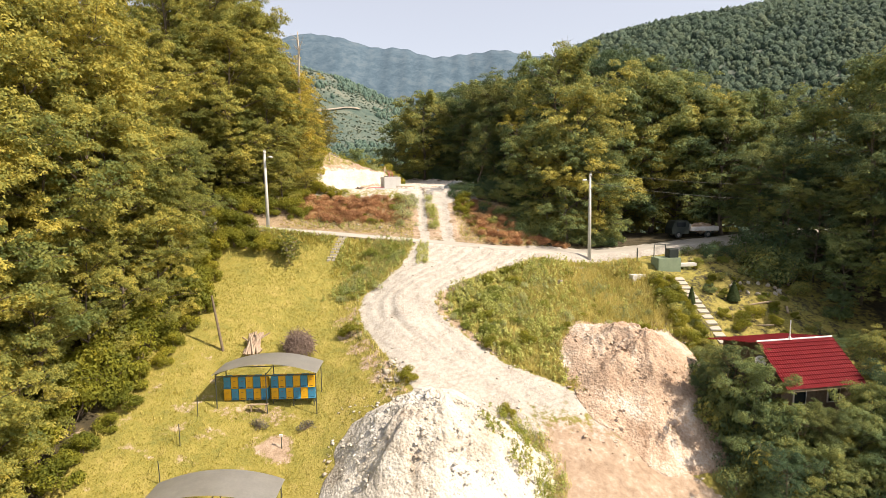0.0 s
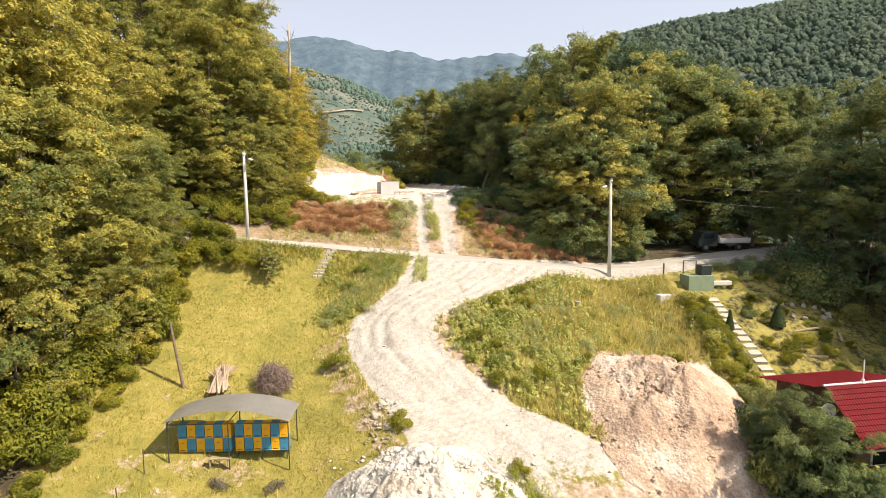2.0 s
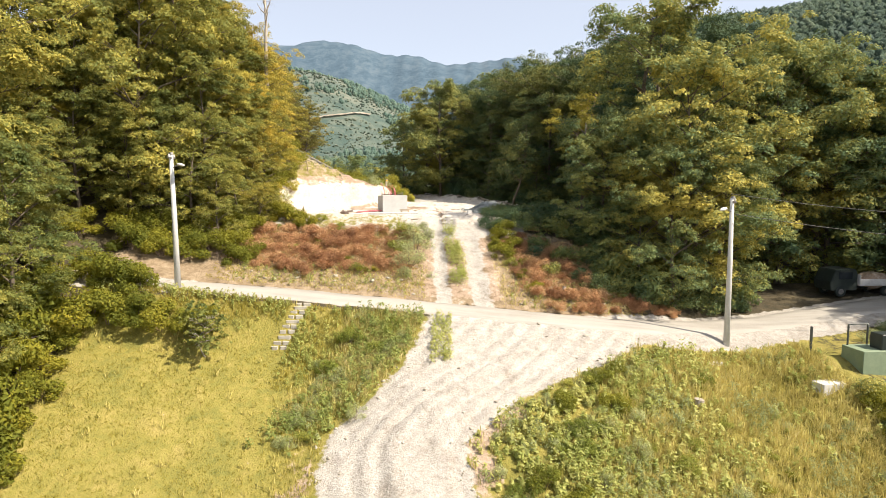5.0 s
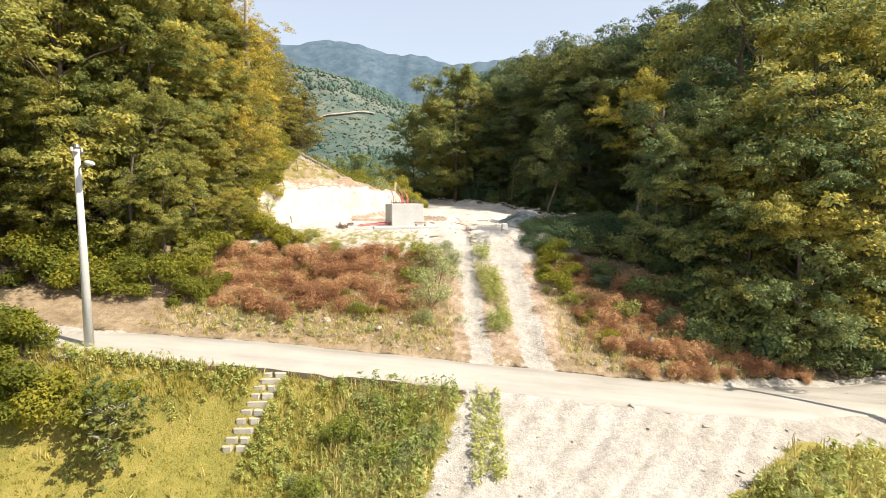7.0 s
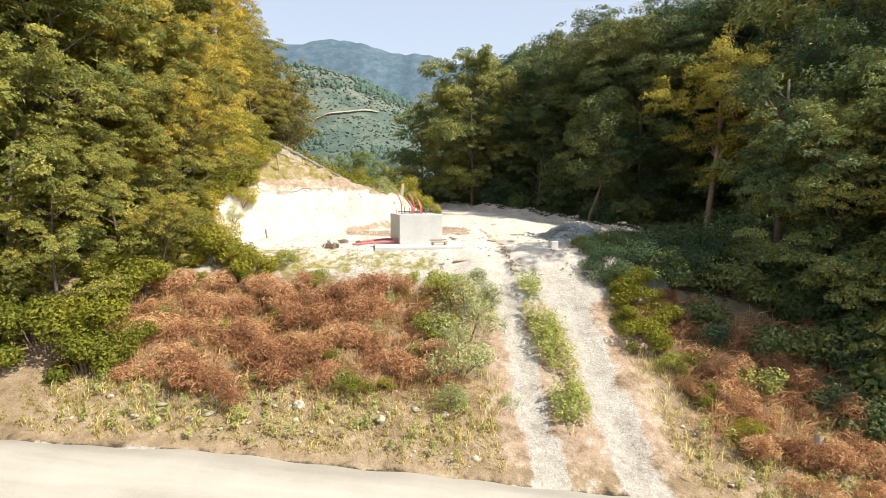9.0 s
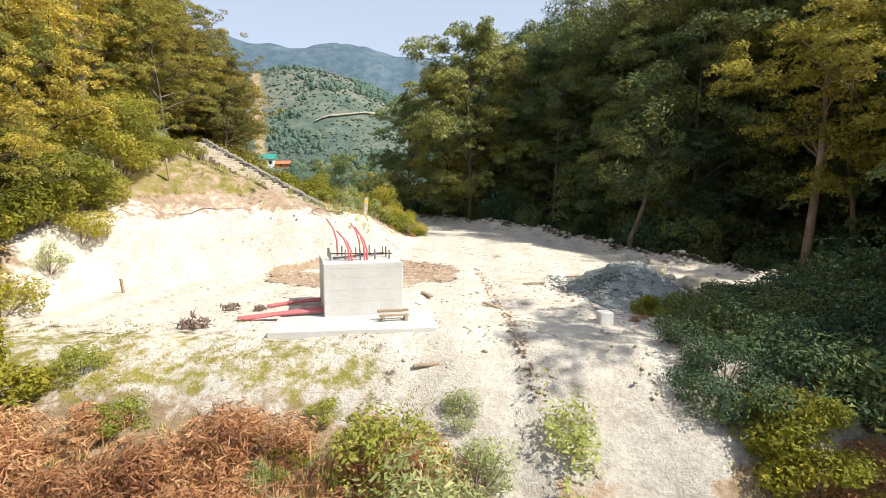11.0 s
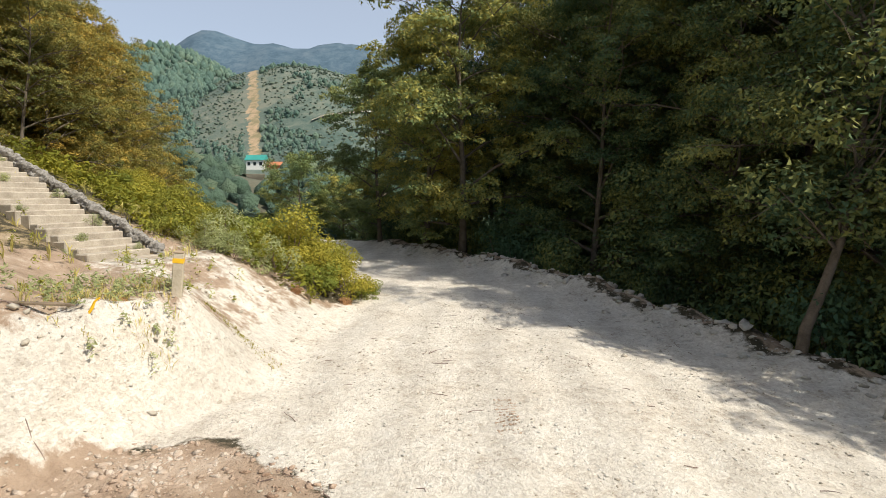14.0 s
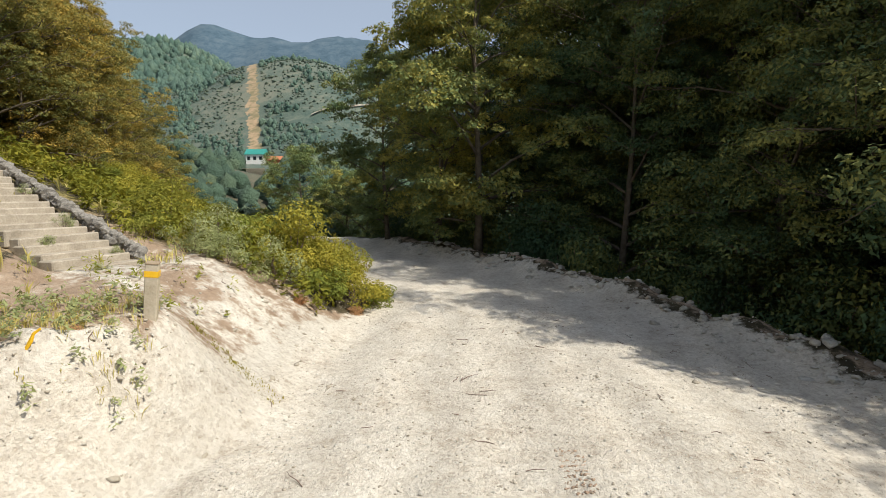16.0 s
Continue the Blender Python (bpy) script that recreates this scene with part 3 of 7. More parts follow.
def zones(x, y):
    """Gravel, meadow, litter and bare earth over the plan, each from 0 to 1."""
    yc = road_centre(x)
    wide = 1.0 * sm(6, 11, x)
    on_road = 1.5 * sm(1.82, 1.6, np.abs(y - yc + 0.4 * wide) - wide)
    tl, tr = track_left(y), track_right(y)
    track = sm(-0.5, 0.5, x - tl) * sm(-0.5, 0.5, tr - x) * sm(16, 20, y) * (y < yc)
    pl, pr = pad_left(y), pad_right(y)
    green = sm(74.2, 71.5, y + 0.12 * (x + 10)) * sm(-3.8, -6.5, x)
    pad = sm(-1.2, 0.2, x - pl) * sm(-0.3, 0.9, pr - x) * sm(68.4, 70.2, y) * sm(150, 130, y) * (1 - 0.5 * green)
    deep = np.interp(y, [75, 81, 85, 89, 94], [2.8, 3.0, 3.6, 5.5, 8.0])
    bank = sm(-0.5, 0.4, pl - x) * (1 - 0.36 * sm(0.9, 1.8, pl - x)) * sm(1.5, -0.6, pl - x - deep) * sm(73, 77, y) * sm(97, 93, y)
    u = y - yc - 1.8
    ramp = (sm(0.55, 0.3, np.abs(x + 2.0 + 0.08 * u)) + 0.55 * sm(0.9, 0.4, np.abs(x - 0.7 + 0.11 * u)) + 0.30 + 0.4 * sm(6, 10, u)) * sm(2.9, 2.2, np.abs(x + 0.6 + 0.1 * u)) * sm(-1, 0.3, u) * sm(12.5, 11, u)
    gravel = np.clip(on_road + track + pad + 0.92 * bank + ramp, 0, 1)
    meadow = sm(-23.5, -21, x) * (y < yc) * sm(0, 0.6, yc - 1.8 - y) * sm(45, 38, x)
    # dark floor mixed into the garden lawn for its beds and tree shade
    meadow = meadow * (1 - 0.42 * sm(20, 22, x) * (y < yc))
    meadow = np.maximum(meadow, sm(2, 4, pl - x) * np.maximum(sm(94, 97, y + 0.3 * (x + 12)), (1 - 0.55 * sm(83, 85.5, y)) * sm(-0.8, 1.2, pl - x - deep) * sm(74, 78, y)) * sm(150, 110, y) * sm(-40, -30, x))
    meadow = np.maximum(meadow, 0.9 * green * sm(68, 70, y))
    litter = sm(-27, -21, x) * sm(13, 9, x) * sm(-0.3, 0.3, u) * sm(10.5, 8.2, u)
    litter = np.maximum(litter, 0.5 * sm(2.0, 3.2, pl - x) * sm(16, 12, pl - x) * sm(76, 80, y) * sm(98, 95, y))
    earth = track * sm(40, 33, y) * sm(2, 8, x)
    wav = 0.35 * np.sin(1.7 * x + y) + 0.25 * np.sin(2.9 * y - x)
    bare = np.maximum(sm(3.55, 2.95, np.hypot((x + 7.9) / 1.16, (y - 82.0) / 1.05) + 0.7 * wav) * sm(0.7, 0.0, pl - x), 0.6 * sm(1.5, 0.6, np.hypot((x + 10.4) / 1.2, (y - 87.0) / 1.3) + wav))
    tan = np.sin(1.1 * x + 0.9 * y + np.sin(2.3 * y)) * np.sin(1.9 * y - 0.8 * x + np.sin(1.7 * x))
    bare = np.maximum(bare, 0.55 * sm(0.0, 0.6, tan) * sm(1.4, 2.6, pl - x) * sm(11, 7, pl - x) * sm(78, 81, y) * sm(94, 91, y))
    bare = np.maximum(bare, 0.6 * sm(1.9, 0.9, np.abs(x - pr - 0.9) + 0.6 * wav) * sm(79, 82, y) * sm(122, 112, y))
    bare = np.maximum(bare, 0.8 * sm(1.1, 0.7, np.hypot((x + 12.4) / 3.4, (y - 88.0) / 3.0) + 0.3 * wav) * sm(1.3, 2.0, pl - x + 0.4 * wav))
    bare = np.maximum(bare, 0.55 * sm(1.7, 2.4, pl - x + 0.5 * wav) * sm(4.8, 3.0, pl - x) * sm(80, 83, y) * sm(91, 88, y))
    edge = x - track_right(y)
    earth = np.maximum(earth, 0.75 * sm(-0.2, 0.2, edge) * sm(1.5, 0.5, edge + wav) * sm(40, 43, y) * sm(53, 50, y))
    lv = track_left(y) - x
    earth = np.maximum(earth, 0.62 * sm(0.0, 0.5, lv) * sm(2.6, 1.2, lv + 1.5 * wav) * sm(34, 38, y) * sm(50, 47, y))
    earth = np.maximum(earth, 0.7 * sm(3.2, 2.4, np.abs(x + 0.6 + 0.1 * u)) * sm(0, 1, u) * sm(11, 8, u))
    earth = np.maximum(earth, 0.5 * sm(1.5, 0.6, np.hypot((x + 12.2) / 2.3, (y - 36.4) * 1.3)))
    earth = np.maximum(earth, 0.85 * sm(1.5, 0.7, np.hypot((x + 11.0) / 1.15, (y - 33.7) / 0.9) + 0.6 * wav))
    earth = np.maximum(earth, 0.42 * sm(0.1, 0.7, tan) * sm(-7, -12, x) * sm(44, 40, y) * (y < 50))
    earth = np.maximum(earth, np.maximum(bare, sm(0.0, 0.5, bank)))
    thicket = sm(1.15, 0.85, np.hypot((x - 6.6) / 4.2, (y - 74.4) / 4.6) + 0.25 * wav)
    gravel, earth = gravel * (1 - bare) * (1 - thicket), earth * (1 - thicket)
    meadow, litter = meadow * (1 - thicket), litter * (1 - 0.6 * thicket)
    return gravel, meadow, litter, np.clip(earth, 0, 1)


def build_land():
    xs = steps_of(-26, 34, 0.30, -2600, 2600, 1.055)
    ys = steps_of(26, 108, 0.30, -400, 3200, 1.045)
    gx, gy = np.meshgrid(xs, ys)
    gz = ground_z(gx, gy)
    g, me_, li, ea = zones(gx, gy)
    u = gy - road_centre(gx) - 1.8
    f = np.abs(gx - 0.5 * (track_left(gy) + track_right(gy)) - 0.3)
    inside = sm(20, 30, gy) * (u < -3.5) * (gx > track_left(gy)) * (gx < track_right(gy))
    gz = gz - 0.15 * (np.exp(-((f - 0.95) / 0.24) ** 2) + 0.6 * np.exp(-((f - 2.1) / 0.3) ** 2)) * inside
    up = sm(0.3, 2, u) * sm(13, 10.5, u)
    gz = gz - 0.16 * up * (np.exp(-((gx + 2.0 + 0.08 * u) / 0.4) ** 2) + np.exp(-((gx - 0.7 + 0.11 * u) / 0.5) ** 2))
    v = np.stack([gx, gy, gz], -1).reshape(-1, 3)
    nx, ny = len(xs), len(ys)
    i = np.arange((nx - 1) * (ny - 1))
    a = (i // (nx - 1)) * nx + i % (nx - 1)
    faces = np.stack([a, a + 1, a + nx + 1, a + nx], 1)
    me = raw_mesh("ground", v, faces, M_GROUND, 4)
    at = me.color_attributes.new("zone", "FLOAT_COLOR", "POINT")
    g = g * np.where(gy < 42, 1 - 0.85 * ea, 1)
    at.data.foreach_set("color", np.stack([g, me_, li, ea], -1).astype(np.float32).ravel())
    fr = me.attributes.new("fresh", "FLOAT", "POINT")
    fr.data.foreach_set("value", (sm(69, 73.5, gy) * (0.82 + 0.18 * np.sin(gx * 3.3 + 0.4 * np.sin(gy * 0.7))) + (0.10 + 0.05 * np.cos(2 * math.pi * (u + 1.8) / 1.5)) * sm(2.2, 1.6, np.abs(u + 1.8)) + (0.06 + 0.30 * np.cos(2 * math.pi * f / 1.05 + 0.8 * np.sin(gy * 0.5))) * inside).clip(0, 1).astype(np.float32).ravel())
    me.polygons.foreach_set("use_smooth", [True] * len(me.polygons))
    return tagged(new("ground", me), "sloping land with pale gravel tracks, meadow and wooded hills", "ground", kind="structure")


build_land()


def build_road():
    """The lane: a smooth pale strip with a slight crown, laid on the land."""
    m, n, l, b = material("pale_lane", 0.92)
    v = coords(n)
    st = n.new("ShaderNodeMapping")
    st.inputs["Scale"].default_value = (0.12, 1.0, 1.0)
    l.new(v, st.inputs["Vector"])
    f = math_node(n, l, "ADD", math_node(n, l, "MULTIPLY", noise_node(n, l, 1.1, 5, 0.6, st.outputs[0]), 0.5), math_node(n, l, "MULTIPLY", noise_node(n, l, 0.5, 5, 0.65, v), 0.3))
    f = math_node(n, l, "ADD", f, math_node(n, l, "MULTIPLY", noise_node(n, l, 22, 3, 0.7, v), 0.2))
    l.new(ramp_node(n, l, f, [(0.36, (0.30, 0.277, 0.24)), (0.5, (0.375, 0.35, 0.31)), (0.64, (0.43, 0.405, 0.36))]), b.inputs["Base Color"])
    bump_node(n, l, noise_node(n, l, 9, 4, 0.7, v), 0.35, 0.02, b)
    xs = np.arange(-70, 48, 0.4)
    bm = bmesh.new()
    rows = []
    for x in xs:
        yc = float(road_centre(x))
        zz = float(road_level(x))
        lo, hi = -1.74 - 0.05 * math.sin(x * 1.3) - 0.04 * math.sin(x * 3.7), 1.72 + 0.05 * math.sin(x * 1.1 + 1) + 0.05 * math.sin(x * 2.9)
        rows.append([bm.verts.new((x, yc + q, zz + dz)) for q, dz in ((lo - 0.1, -0.1), (lo, 0.03), (lo * 0.5, 0.06), (0, 0.075), (hi * 0.5, 0.06), (hi, 0.03), (hi + 0.1, -0.1))])
    for p, q in zip(rows, rows[1:]):
        for i in range(6):
            bm.faces.new((p[i], q[i], q[i + 1], p[i + 1]))
    return tagged(smooth(part("road", bm, m, None, "narrow lane of smooth pale compacted gravel")), category="road", kind="structure")


build_road()

# ---- woods ----
rng = np.random.default_rng(11)
OLIVE = Stand([make_tree("broadleaf_tree", s, h, w, 0.24, 0.105, 200, M_LEAF_OLIVE, M_BARK, 0.05, "tall broadleaf tree with olive yellow-green summer leaves") for s, h, w in ((1, 19, 4.8), (2, 21, 5.3), (3, 17, 4.4))])
GREEN = Stand([make_tree("broadleaf_tree", s, h, w, 0.26, 0.105, 190, M_LEAF_GREEN, M_BARK, 0.10, "tall broadleaf tree with dark green leaves at the wood's edge") for s, h, w in ((4, 18, 5.2), (5, 20, 5.7), (6, 16, 4.8))])
SHADED = Stand([make_tree("broadleaf_tree", s, h, w, 0.22, 0.062, 400, M_LEAF_SHADED, M_BARK, 0.14, "tall broadleaf tree in the shady wood, leaf colour darkened for shade") for s, h, w in ((7, 20, 5.0), (8, 20, 4.6), (9, 20, 5.4))])
SLOPE = Stand([make_tree("hillside_tree", s, h, w, 0.14, 0.062, 430, M_LEAF_SLOPE, M_BARK, 0.10, "bushy hillside tree with green and rusty summer leaves") for s, h, w in ((12, 10.5, 3.2), (13, 9, 3.0), (14, 12, 3.4))])
HILL = Stand([make_tree("hillside_tree", s, h, w, 0.14, 0.062, 430, M_LEAF_SLOPE_SHADED, M_BARK, 0.10, "bushy hillside tree with olive and rusty leaves, darkened for shade") for s, h, w in ((15, 10.5, 3.2), (16, 9, 3.0), (17, 12, 3.4))])
FINE = Stand([make_shrub("hedge_bush", s, w, h, 0.066, 3400, M_LEAF_SCRUB, "dense yellow-green bush on the hillside") for s, w, h in ((25, 3.0, 2.5), (26, 2.6, 2.2))])
SHRUB = Stand([make_shrub("shrub", s, w, h, 0.06, 2500, M_LEAF_SHRUB, "leafy green wild shrub on rough ground") for s, w, h in ((21, 2.2, 1.7), (22, 1.8, 1.3))])
PALE = Stand([make_shrub("shrub", s, w, h, 0.055, 2000, M_LEAF_PALE, "grey-green willowy shrub on disturbed ground", slim=0.3) for s, w, h in ((27, 1.8, 1.9), (28, 1.5, 1.3))])
HEDGE = Stand([make_shrub("hedge_bush", s, w, h, 0.085, 3300, M_LEAF_HEDGE, "dense yellow-green bush at the wood's edge") for s, w, h in ((24, 3.2, 2.6), (25, 2.6, 2.2))])
DARK = Stand([make_shrub("undergrowth_bush", s, w, h, 0.12, 1700, M_LEAF_GREEN, "dark green undergrowth bush below the trees") for s, w, h in ((31, 3.4, 2.6), (32, 2.8, 2.2))])
SHADED_BUSH = Stand([make_shrub("undergrowth_bush", s, w, h, 0.068, 3000, M_LEAF_SHADED, "undergrowth bush in the shady wood, leaf colour darkened for shade") for s, w, h in ((33, 3.2, 2.6), (34, 2.8, 2.2))])
BRACKEN = Stand([make_shrub("dead_bracken_clump", s, w, h, 0.085, 2300, M_BRACKEN, "withered red-brown bracken and cut brush", "bracken", 0.14) for s, w, h in ((41, 1.9, 0.9), (42, 1.6, 0.75), (43, 1.3, 0.9))])


def left_edge(y):
    return np.interp(y, [10, 30, 38, 44, 50, 54, 56], [-21, -22.0, -21.0, -20.4, -21.2, -22.5, -24])


# wood beside the meadow: four ranks, smaller ones in front
k = 0
for row, (off, size) in enumerate(((2.2, 0.55), (5.6, 0.92), (10.5, 1.15), (16, 1.3))):
    y = 14.0 + row * 1.3
    while y < 57.5:
        x = float(left_edge(y)) - off + rng.normal() * 0.7
        OLIVE.put(k, x, y, size * rng.uniform(0.85, 1.15), rng.random() * 6.28, group="trees beside the meadow")
        y += (3.4 + row * 0.5) * rng.uniform(0.75, 1.25)
        k += 1
y = 24.0
while y < 57:
    HEDGE.put(k, float(left_edge(y)) - 0.2 + rng.normal() * 0.4, y, rng.uniform(0.5, 0.95), rng.random() * 6.28, 0.1, group="bushes at the wood's edge")
    HEDGE.put(k + 1, float(left_edge(y)) - 2.4 + rng.normal() * 0.5, y, rng.uniform(1.0, 1.4), rng.random() * 6.28, 0.1, 1.2, group="bushes at the wood's edge")
    y += rng.uniform(1.6, 2.4)
    k += 2
# wood above the road on the slope beside the pad
for row, (off, size) in enumerate(((0.6, 0.40), (3.4, 0.66), (7.5, 0.95), (12.5, 1.05), (18, 1.1))):
    y = 65.0 + row * 0.9
    while y < 81 + row * 4:
        x = -17.6 - off + rng.normal() * 0.5 - 0.30 * max(0, y - 78)
        if x > -22 and 75.5 < y < 84:
            y += 2.0
            continue
        OLIVE.put(k, x, y, size * rng.uniform(0.85, 1.12), rng.random() * 6.28, group="trees on the slope")
        y += (3.2 + row * 0.5) * rng.uniform(0.8, 1.2)
        k += 1
for x, y, s in ((-16.6, 63.4, 0.7), (-18.2, 63.8, 0.85), (-19.8, 63.2, 0.9), (-17.4, 65.0, 0.8), (-21.6, 62.8, 0.9), (-15.8, 64.6, 0.5), (-23.6, 62.6, 1.0)):
    HEDGE.put(k, x, y, s, k, 0.1, group="bushes at the wood's edge")
    k += 1
for i in range(26):
    y = 63.4 + rng.random() * 16
    HEDGE.put(k, -17.2 - rng.random() * 3.5 - 0.1 * max(0, y - 74), y, rng.uniform(0.55, 1.0), rng.random() * 6.28, 0.1, group="bushes at the wood's edge")
    k += 1
for x, y, s in ((-25, 65.0, 0.5), (-28.4, 64.6, 0.6), (-31.5, 65.6, 0.7), (-27, 68.5, 0.75), (-23.4, 66.4, 0.45), (-34.5, 67, 0.8), (-30, 70, 0.85)):
    OLIVE.put(k, x, y, s, k * 2.1, group="trees on the slope")
    HEDGE.put(k, x + 0.8, y - 1.3, 0.95, k, 0.1, group="bushes at the wood's edge")
    k += 1
# hillside above the steps
def slope_edge(y):
    """Where the hillside trees end and the open scrub begins."""
    return -2.8 - (0.51 - 0.0014 * (y - 97)) * (y - 66.2)


for x, y, s in ((-27, 97, 0.55), (-31, 101, 0.7), (-24, 104, 0.5), (-29, 108, 0.65), (-35, 96, 0.8), (-22, 112, 0.45), (-36, 106, 0.8), (-27, 117, 0.6), (-33, 114, 0.7), (-41, 100, 0.9), (-40, 112, 0.85), (-20, 107, 0.46), (-23, 102.5, 0.5), (-26, 100.2, 0.55), (-30, 98.4, 0.6), (-18.5, 111, 0.45), (-33, 101, 0.65), (-25, 96.5, 0.4), (-29, 103.5, 0.62)):
    if x + 2.6 * s * 1.75 < slope_edge(y) + 0.6:
        HILL.put(k, x, y, s * 1.75, k * 1.3, group="trees on the slope")
    else:
        FINE.put(k, x, y, s * 1.3, k * 1.3, 0.1, group="bushes on the hillside")
    k += 1
for y in np.arange(98.5, 146, 3.2):
    s = rng.uniform(0.62, 0.85) + 0.008 * (y - 97)
    HILL.put(k, float(slope_edge(y)) - 2.4 * s + 0.3 * rng.normal(), y, s, k * 1.3, 0.1, group="trees on the slope")
    HILL.put(k + 1, float(slope_edge(y)) - 4.2 - 2.4 * s + 0.5 * rng.normal(), y + 1.4, s * 1.25, k * 1.7, 0.1, group="trees on the slope")
    k += 2
for i in range(20):
    y = 98 + rng.random() * 19
    HILL.put(k, float(slope_edge(y)) - 3.6 - rng.random() * 14, y, rng.uniform(0.75, 1.1), rng.random() * 6.28, 0.1, group="trees on the slope")
    k += 1
for i in range(34):
    y = 96.5 + rng.random() * 17
    x = float(pad_left(y)) - 1.2 - rng.random() ** 1.3 * 15
    (FINE if rng.random() < 0.7 else SHRUB).put(k, x, y, rng.uniform(0.5, 0.8), rng.random() * 6.28, 0.1, group="bushes on the hillside")
    k += 1
for x, y, s in ((-17.8, 72.4, 0.62), (-18.4, 74.6, 0.7), (-17.3, 70.6, 0.5), (-19.6, 77.0, 0.75), (-20.6, 79.6, 0.8), (-21.8, 82.4, 0.85), (-22.4, 85.6, 0.9), (-20.4, 74.0, 0.9), (-22.8, 88.2, 0.95), (-21.6, 91.4, 0.8), (-24.6, 86.8, 1.15), (-25.0, 91.0, 1.2), (-24.2, 94.8, 1.0), (-27.5, 89.4, 1.3), (-27.6, 94.2, 1.3), (-24.4, 83.2, 1.2), (-30.5, 92, 1.4), (-16.9, 68.6, 0.45)):
    SLOPE.put(k, x, y, s, k * 1.9, 0.1, group="trees on the slope")
    k += 1
for x, y, s in ((-18.5, 83.0, 1.0), (-19.6, 84.0, 1.15), (-19.0, 81.2, 1.05), (-17.9, 79.6, 0.85), (-20.2, 82.0, 1.1), (-20.6, 85.2, 1.05), (-19.3, 86.2, 0.75), (-17.6, 83.9, 0.6), (-18.2, 82.0, 0.8), (-17.0, 77.6, 0.6), (-16.8, 75.8, 0.62), (-17.6, 76.6, 0.7), (-16.6, 73.6, 0.62), (-16.2, 71.6, 0.5), (-20.8, 87.4, 0.7), (-19.9, 90.0, 0.6), (-20.6, 93.0, 0.55), (-18.2, 84.6, 0.35), (-17.4, 87.6, 0.25)):
    (FINE if k % 4 else PALE).put(k, x, y, s, k * 1.3, 0.1, group="bushes on the hillside")
    k += 1
# dark wood beyond the road and along the pad
def wood_tops(y):
    """Height of the crowns' tops along the rim of the pad."""
    return np.interp(y, [72, 88, 98, 103, 112, 126], [32.5, 34.0, 34.5, 36.0, 35.5, 32.0])


for y0, x0, x1 in ((64.6, 14.2, 20.5), (67.6, 11.8, 20.5), (71.2, 14.6, 52), (75.4, 24, 52), (66.4, 36, 52)):
    x = x0 + rng.random()
    while x < x1:
        y = y0 + rng.normal() * 0.5
        if not (21 < x < 35 and y < 73) and y > road_centre(x) + 2.6:
            GREEN.put(k, x, y, (0.74 if x < 15 and y < 70 else 1.14 if x < 30 else 0.98) * rng.uniform(0.84, 1.14), rng.random() * 6.28, group="trees of the dark wood")
        x += 4.3 * rng.uniform(0.8, 1.2)
        k += 1
for off, gap, rise, first_y, st in ((6.2, 7.0, -2.2, 93, SHADED), (10.4, 4.8, -1.0, 91, SHADED), (14.5, 5.0, 0.6, 83, SHADED), (20, 5.6, 2.6, 77, GREEN), (28, 6.5, 3.6, 77, GREEN)):
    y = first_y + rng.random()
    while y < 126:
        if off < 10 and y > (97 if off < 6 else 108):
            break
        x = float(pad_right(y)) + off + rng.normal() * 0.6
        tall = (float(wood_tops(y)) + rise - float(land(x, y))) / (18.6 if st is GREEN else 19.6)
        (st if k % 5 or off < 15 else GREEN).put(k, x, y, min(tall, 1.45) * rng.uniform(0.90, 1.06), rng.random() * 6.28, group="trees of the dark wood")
        y += gap * rng.uniform(0.85, 1.15)
        k += 1
GREEN.put(0, 14.8, 75.6, 0.80, 1.2, group="trees of the dark wood")
GREEN.put(1, -3.6, 108.8, 0.88, 2.2, group="trees of the dark wood")
GREEN.put(2, 11.4, 70.4, 0.62, 0.4, group="trees of the dark wood")
SHADED.put(2, 13.4, 73.2, 0.66, 0.4, group="trees of the dark wood")
for x, y, s in ((-20.4, 133, 0.62), (-23.6, 138, 0.56), (-17.6, 139, 0.7), (-16.0, 133, 0.6), (-13.5, 130, 0.7), (-8, 128, 0.95), (-9.4, 115.4, 0.62), (-5.6, 111.6, 0.86), (34.5, 39.5, 0.5), (32.5, 33, 0.5), (36.9, 50.6, 0.47), (41, 46, 0.7), (46, 57, 1.2), (44, 65, 1.0), (45, 51.5, 1.15), (29, 28, 0.4), (42, 38, 0.95), (46, 62, 1.15), (49, 45, 1.35), (49, 35, 1.3), (36, 29, 0.6), (53, 51, 1.4), (53, 58, 1.35), (53, 40, 1.4)):
    GREEN.put(k, x, y, s, k * 1.7, group="trees of the dark wood")
    k += 1
for i in range(56):
    y = 79 + 44 * rng.random()
    near = 2.0 if y > 92 else 2.6
    SHADED_BUSH.put(k, float(pad_right(y)) + near + rng.random() ** 1.5 * 8, y, rng.uniform(0.7, 1.4), rng.random() * 6.28, 0.2, 1.25, group="undergrowth of the dark wood")
    k += 1
for i in range(30):
    y = 79.5 + 14 * rng.random()
    SHADED_BUSH.put(k, float(pad_right(y)) + 2.0 + rng.random() * 2.2, y, rng.uniform(0.3, 0.6), rng.random() * 6.28, 0.1, group="undergrowth of the dark wood")
    k += 1
for i in range(26):
    x = 9.0 + rng.random() * 12
    y = float(road_centre(x)) + 3.4 + rng.random() * 5
    DARK.put(k, x, y, rng.uniform(0.6, 1.1), rng.random() * 6.28, 0.1, group="undergrowth of the dark wood")
    k += 1
for x, y, s in ((37.4, 55.4, 0.5), (38.6, 59.2, 0.55), (39.8, 52.0, 0.7), (41, 54, 0.95), (31.3, 38.4, 0.42)):
    (GREEN if x < 37 else SHADED).put(k, x, y, s, k * 1.9, 0.1, group="trees of the dark wood")
    k += 1
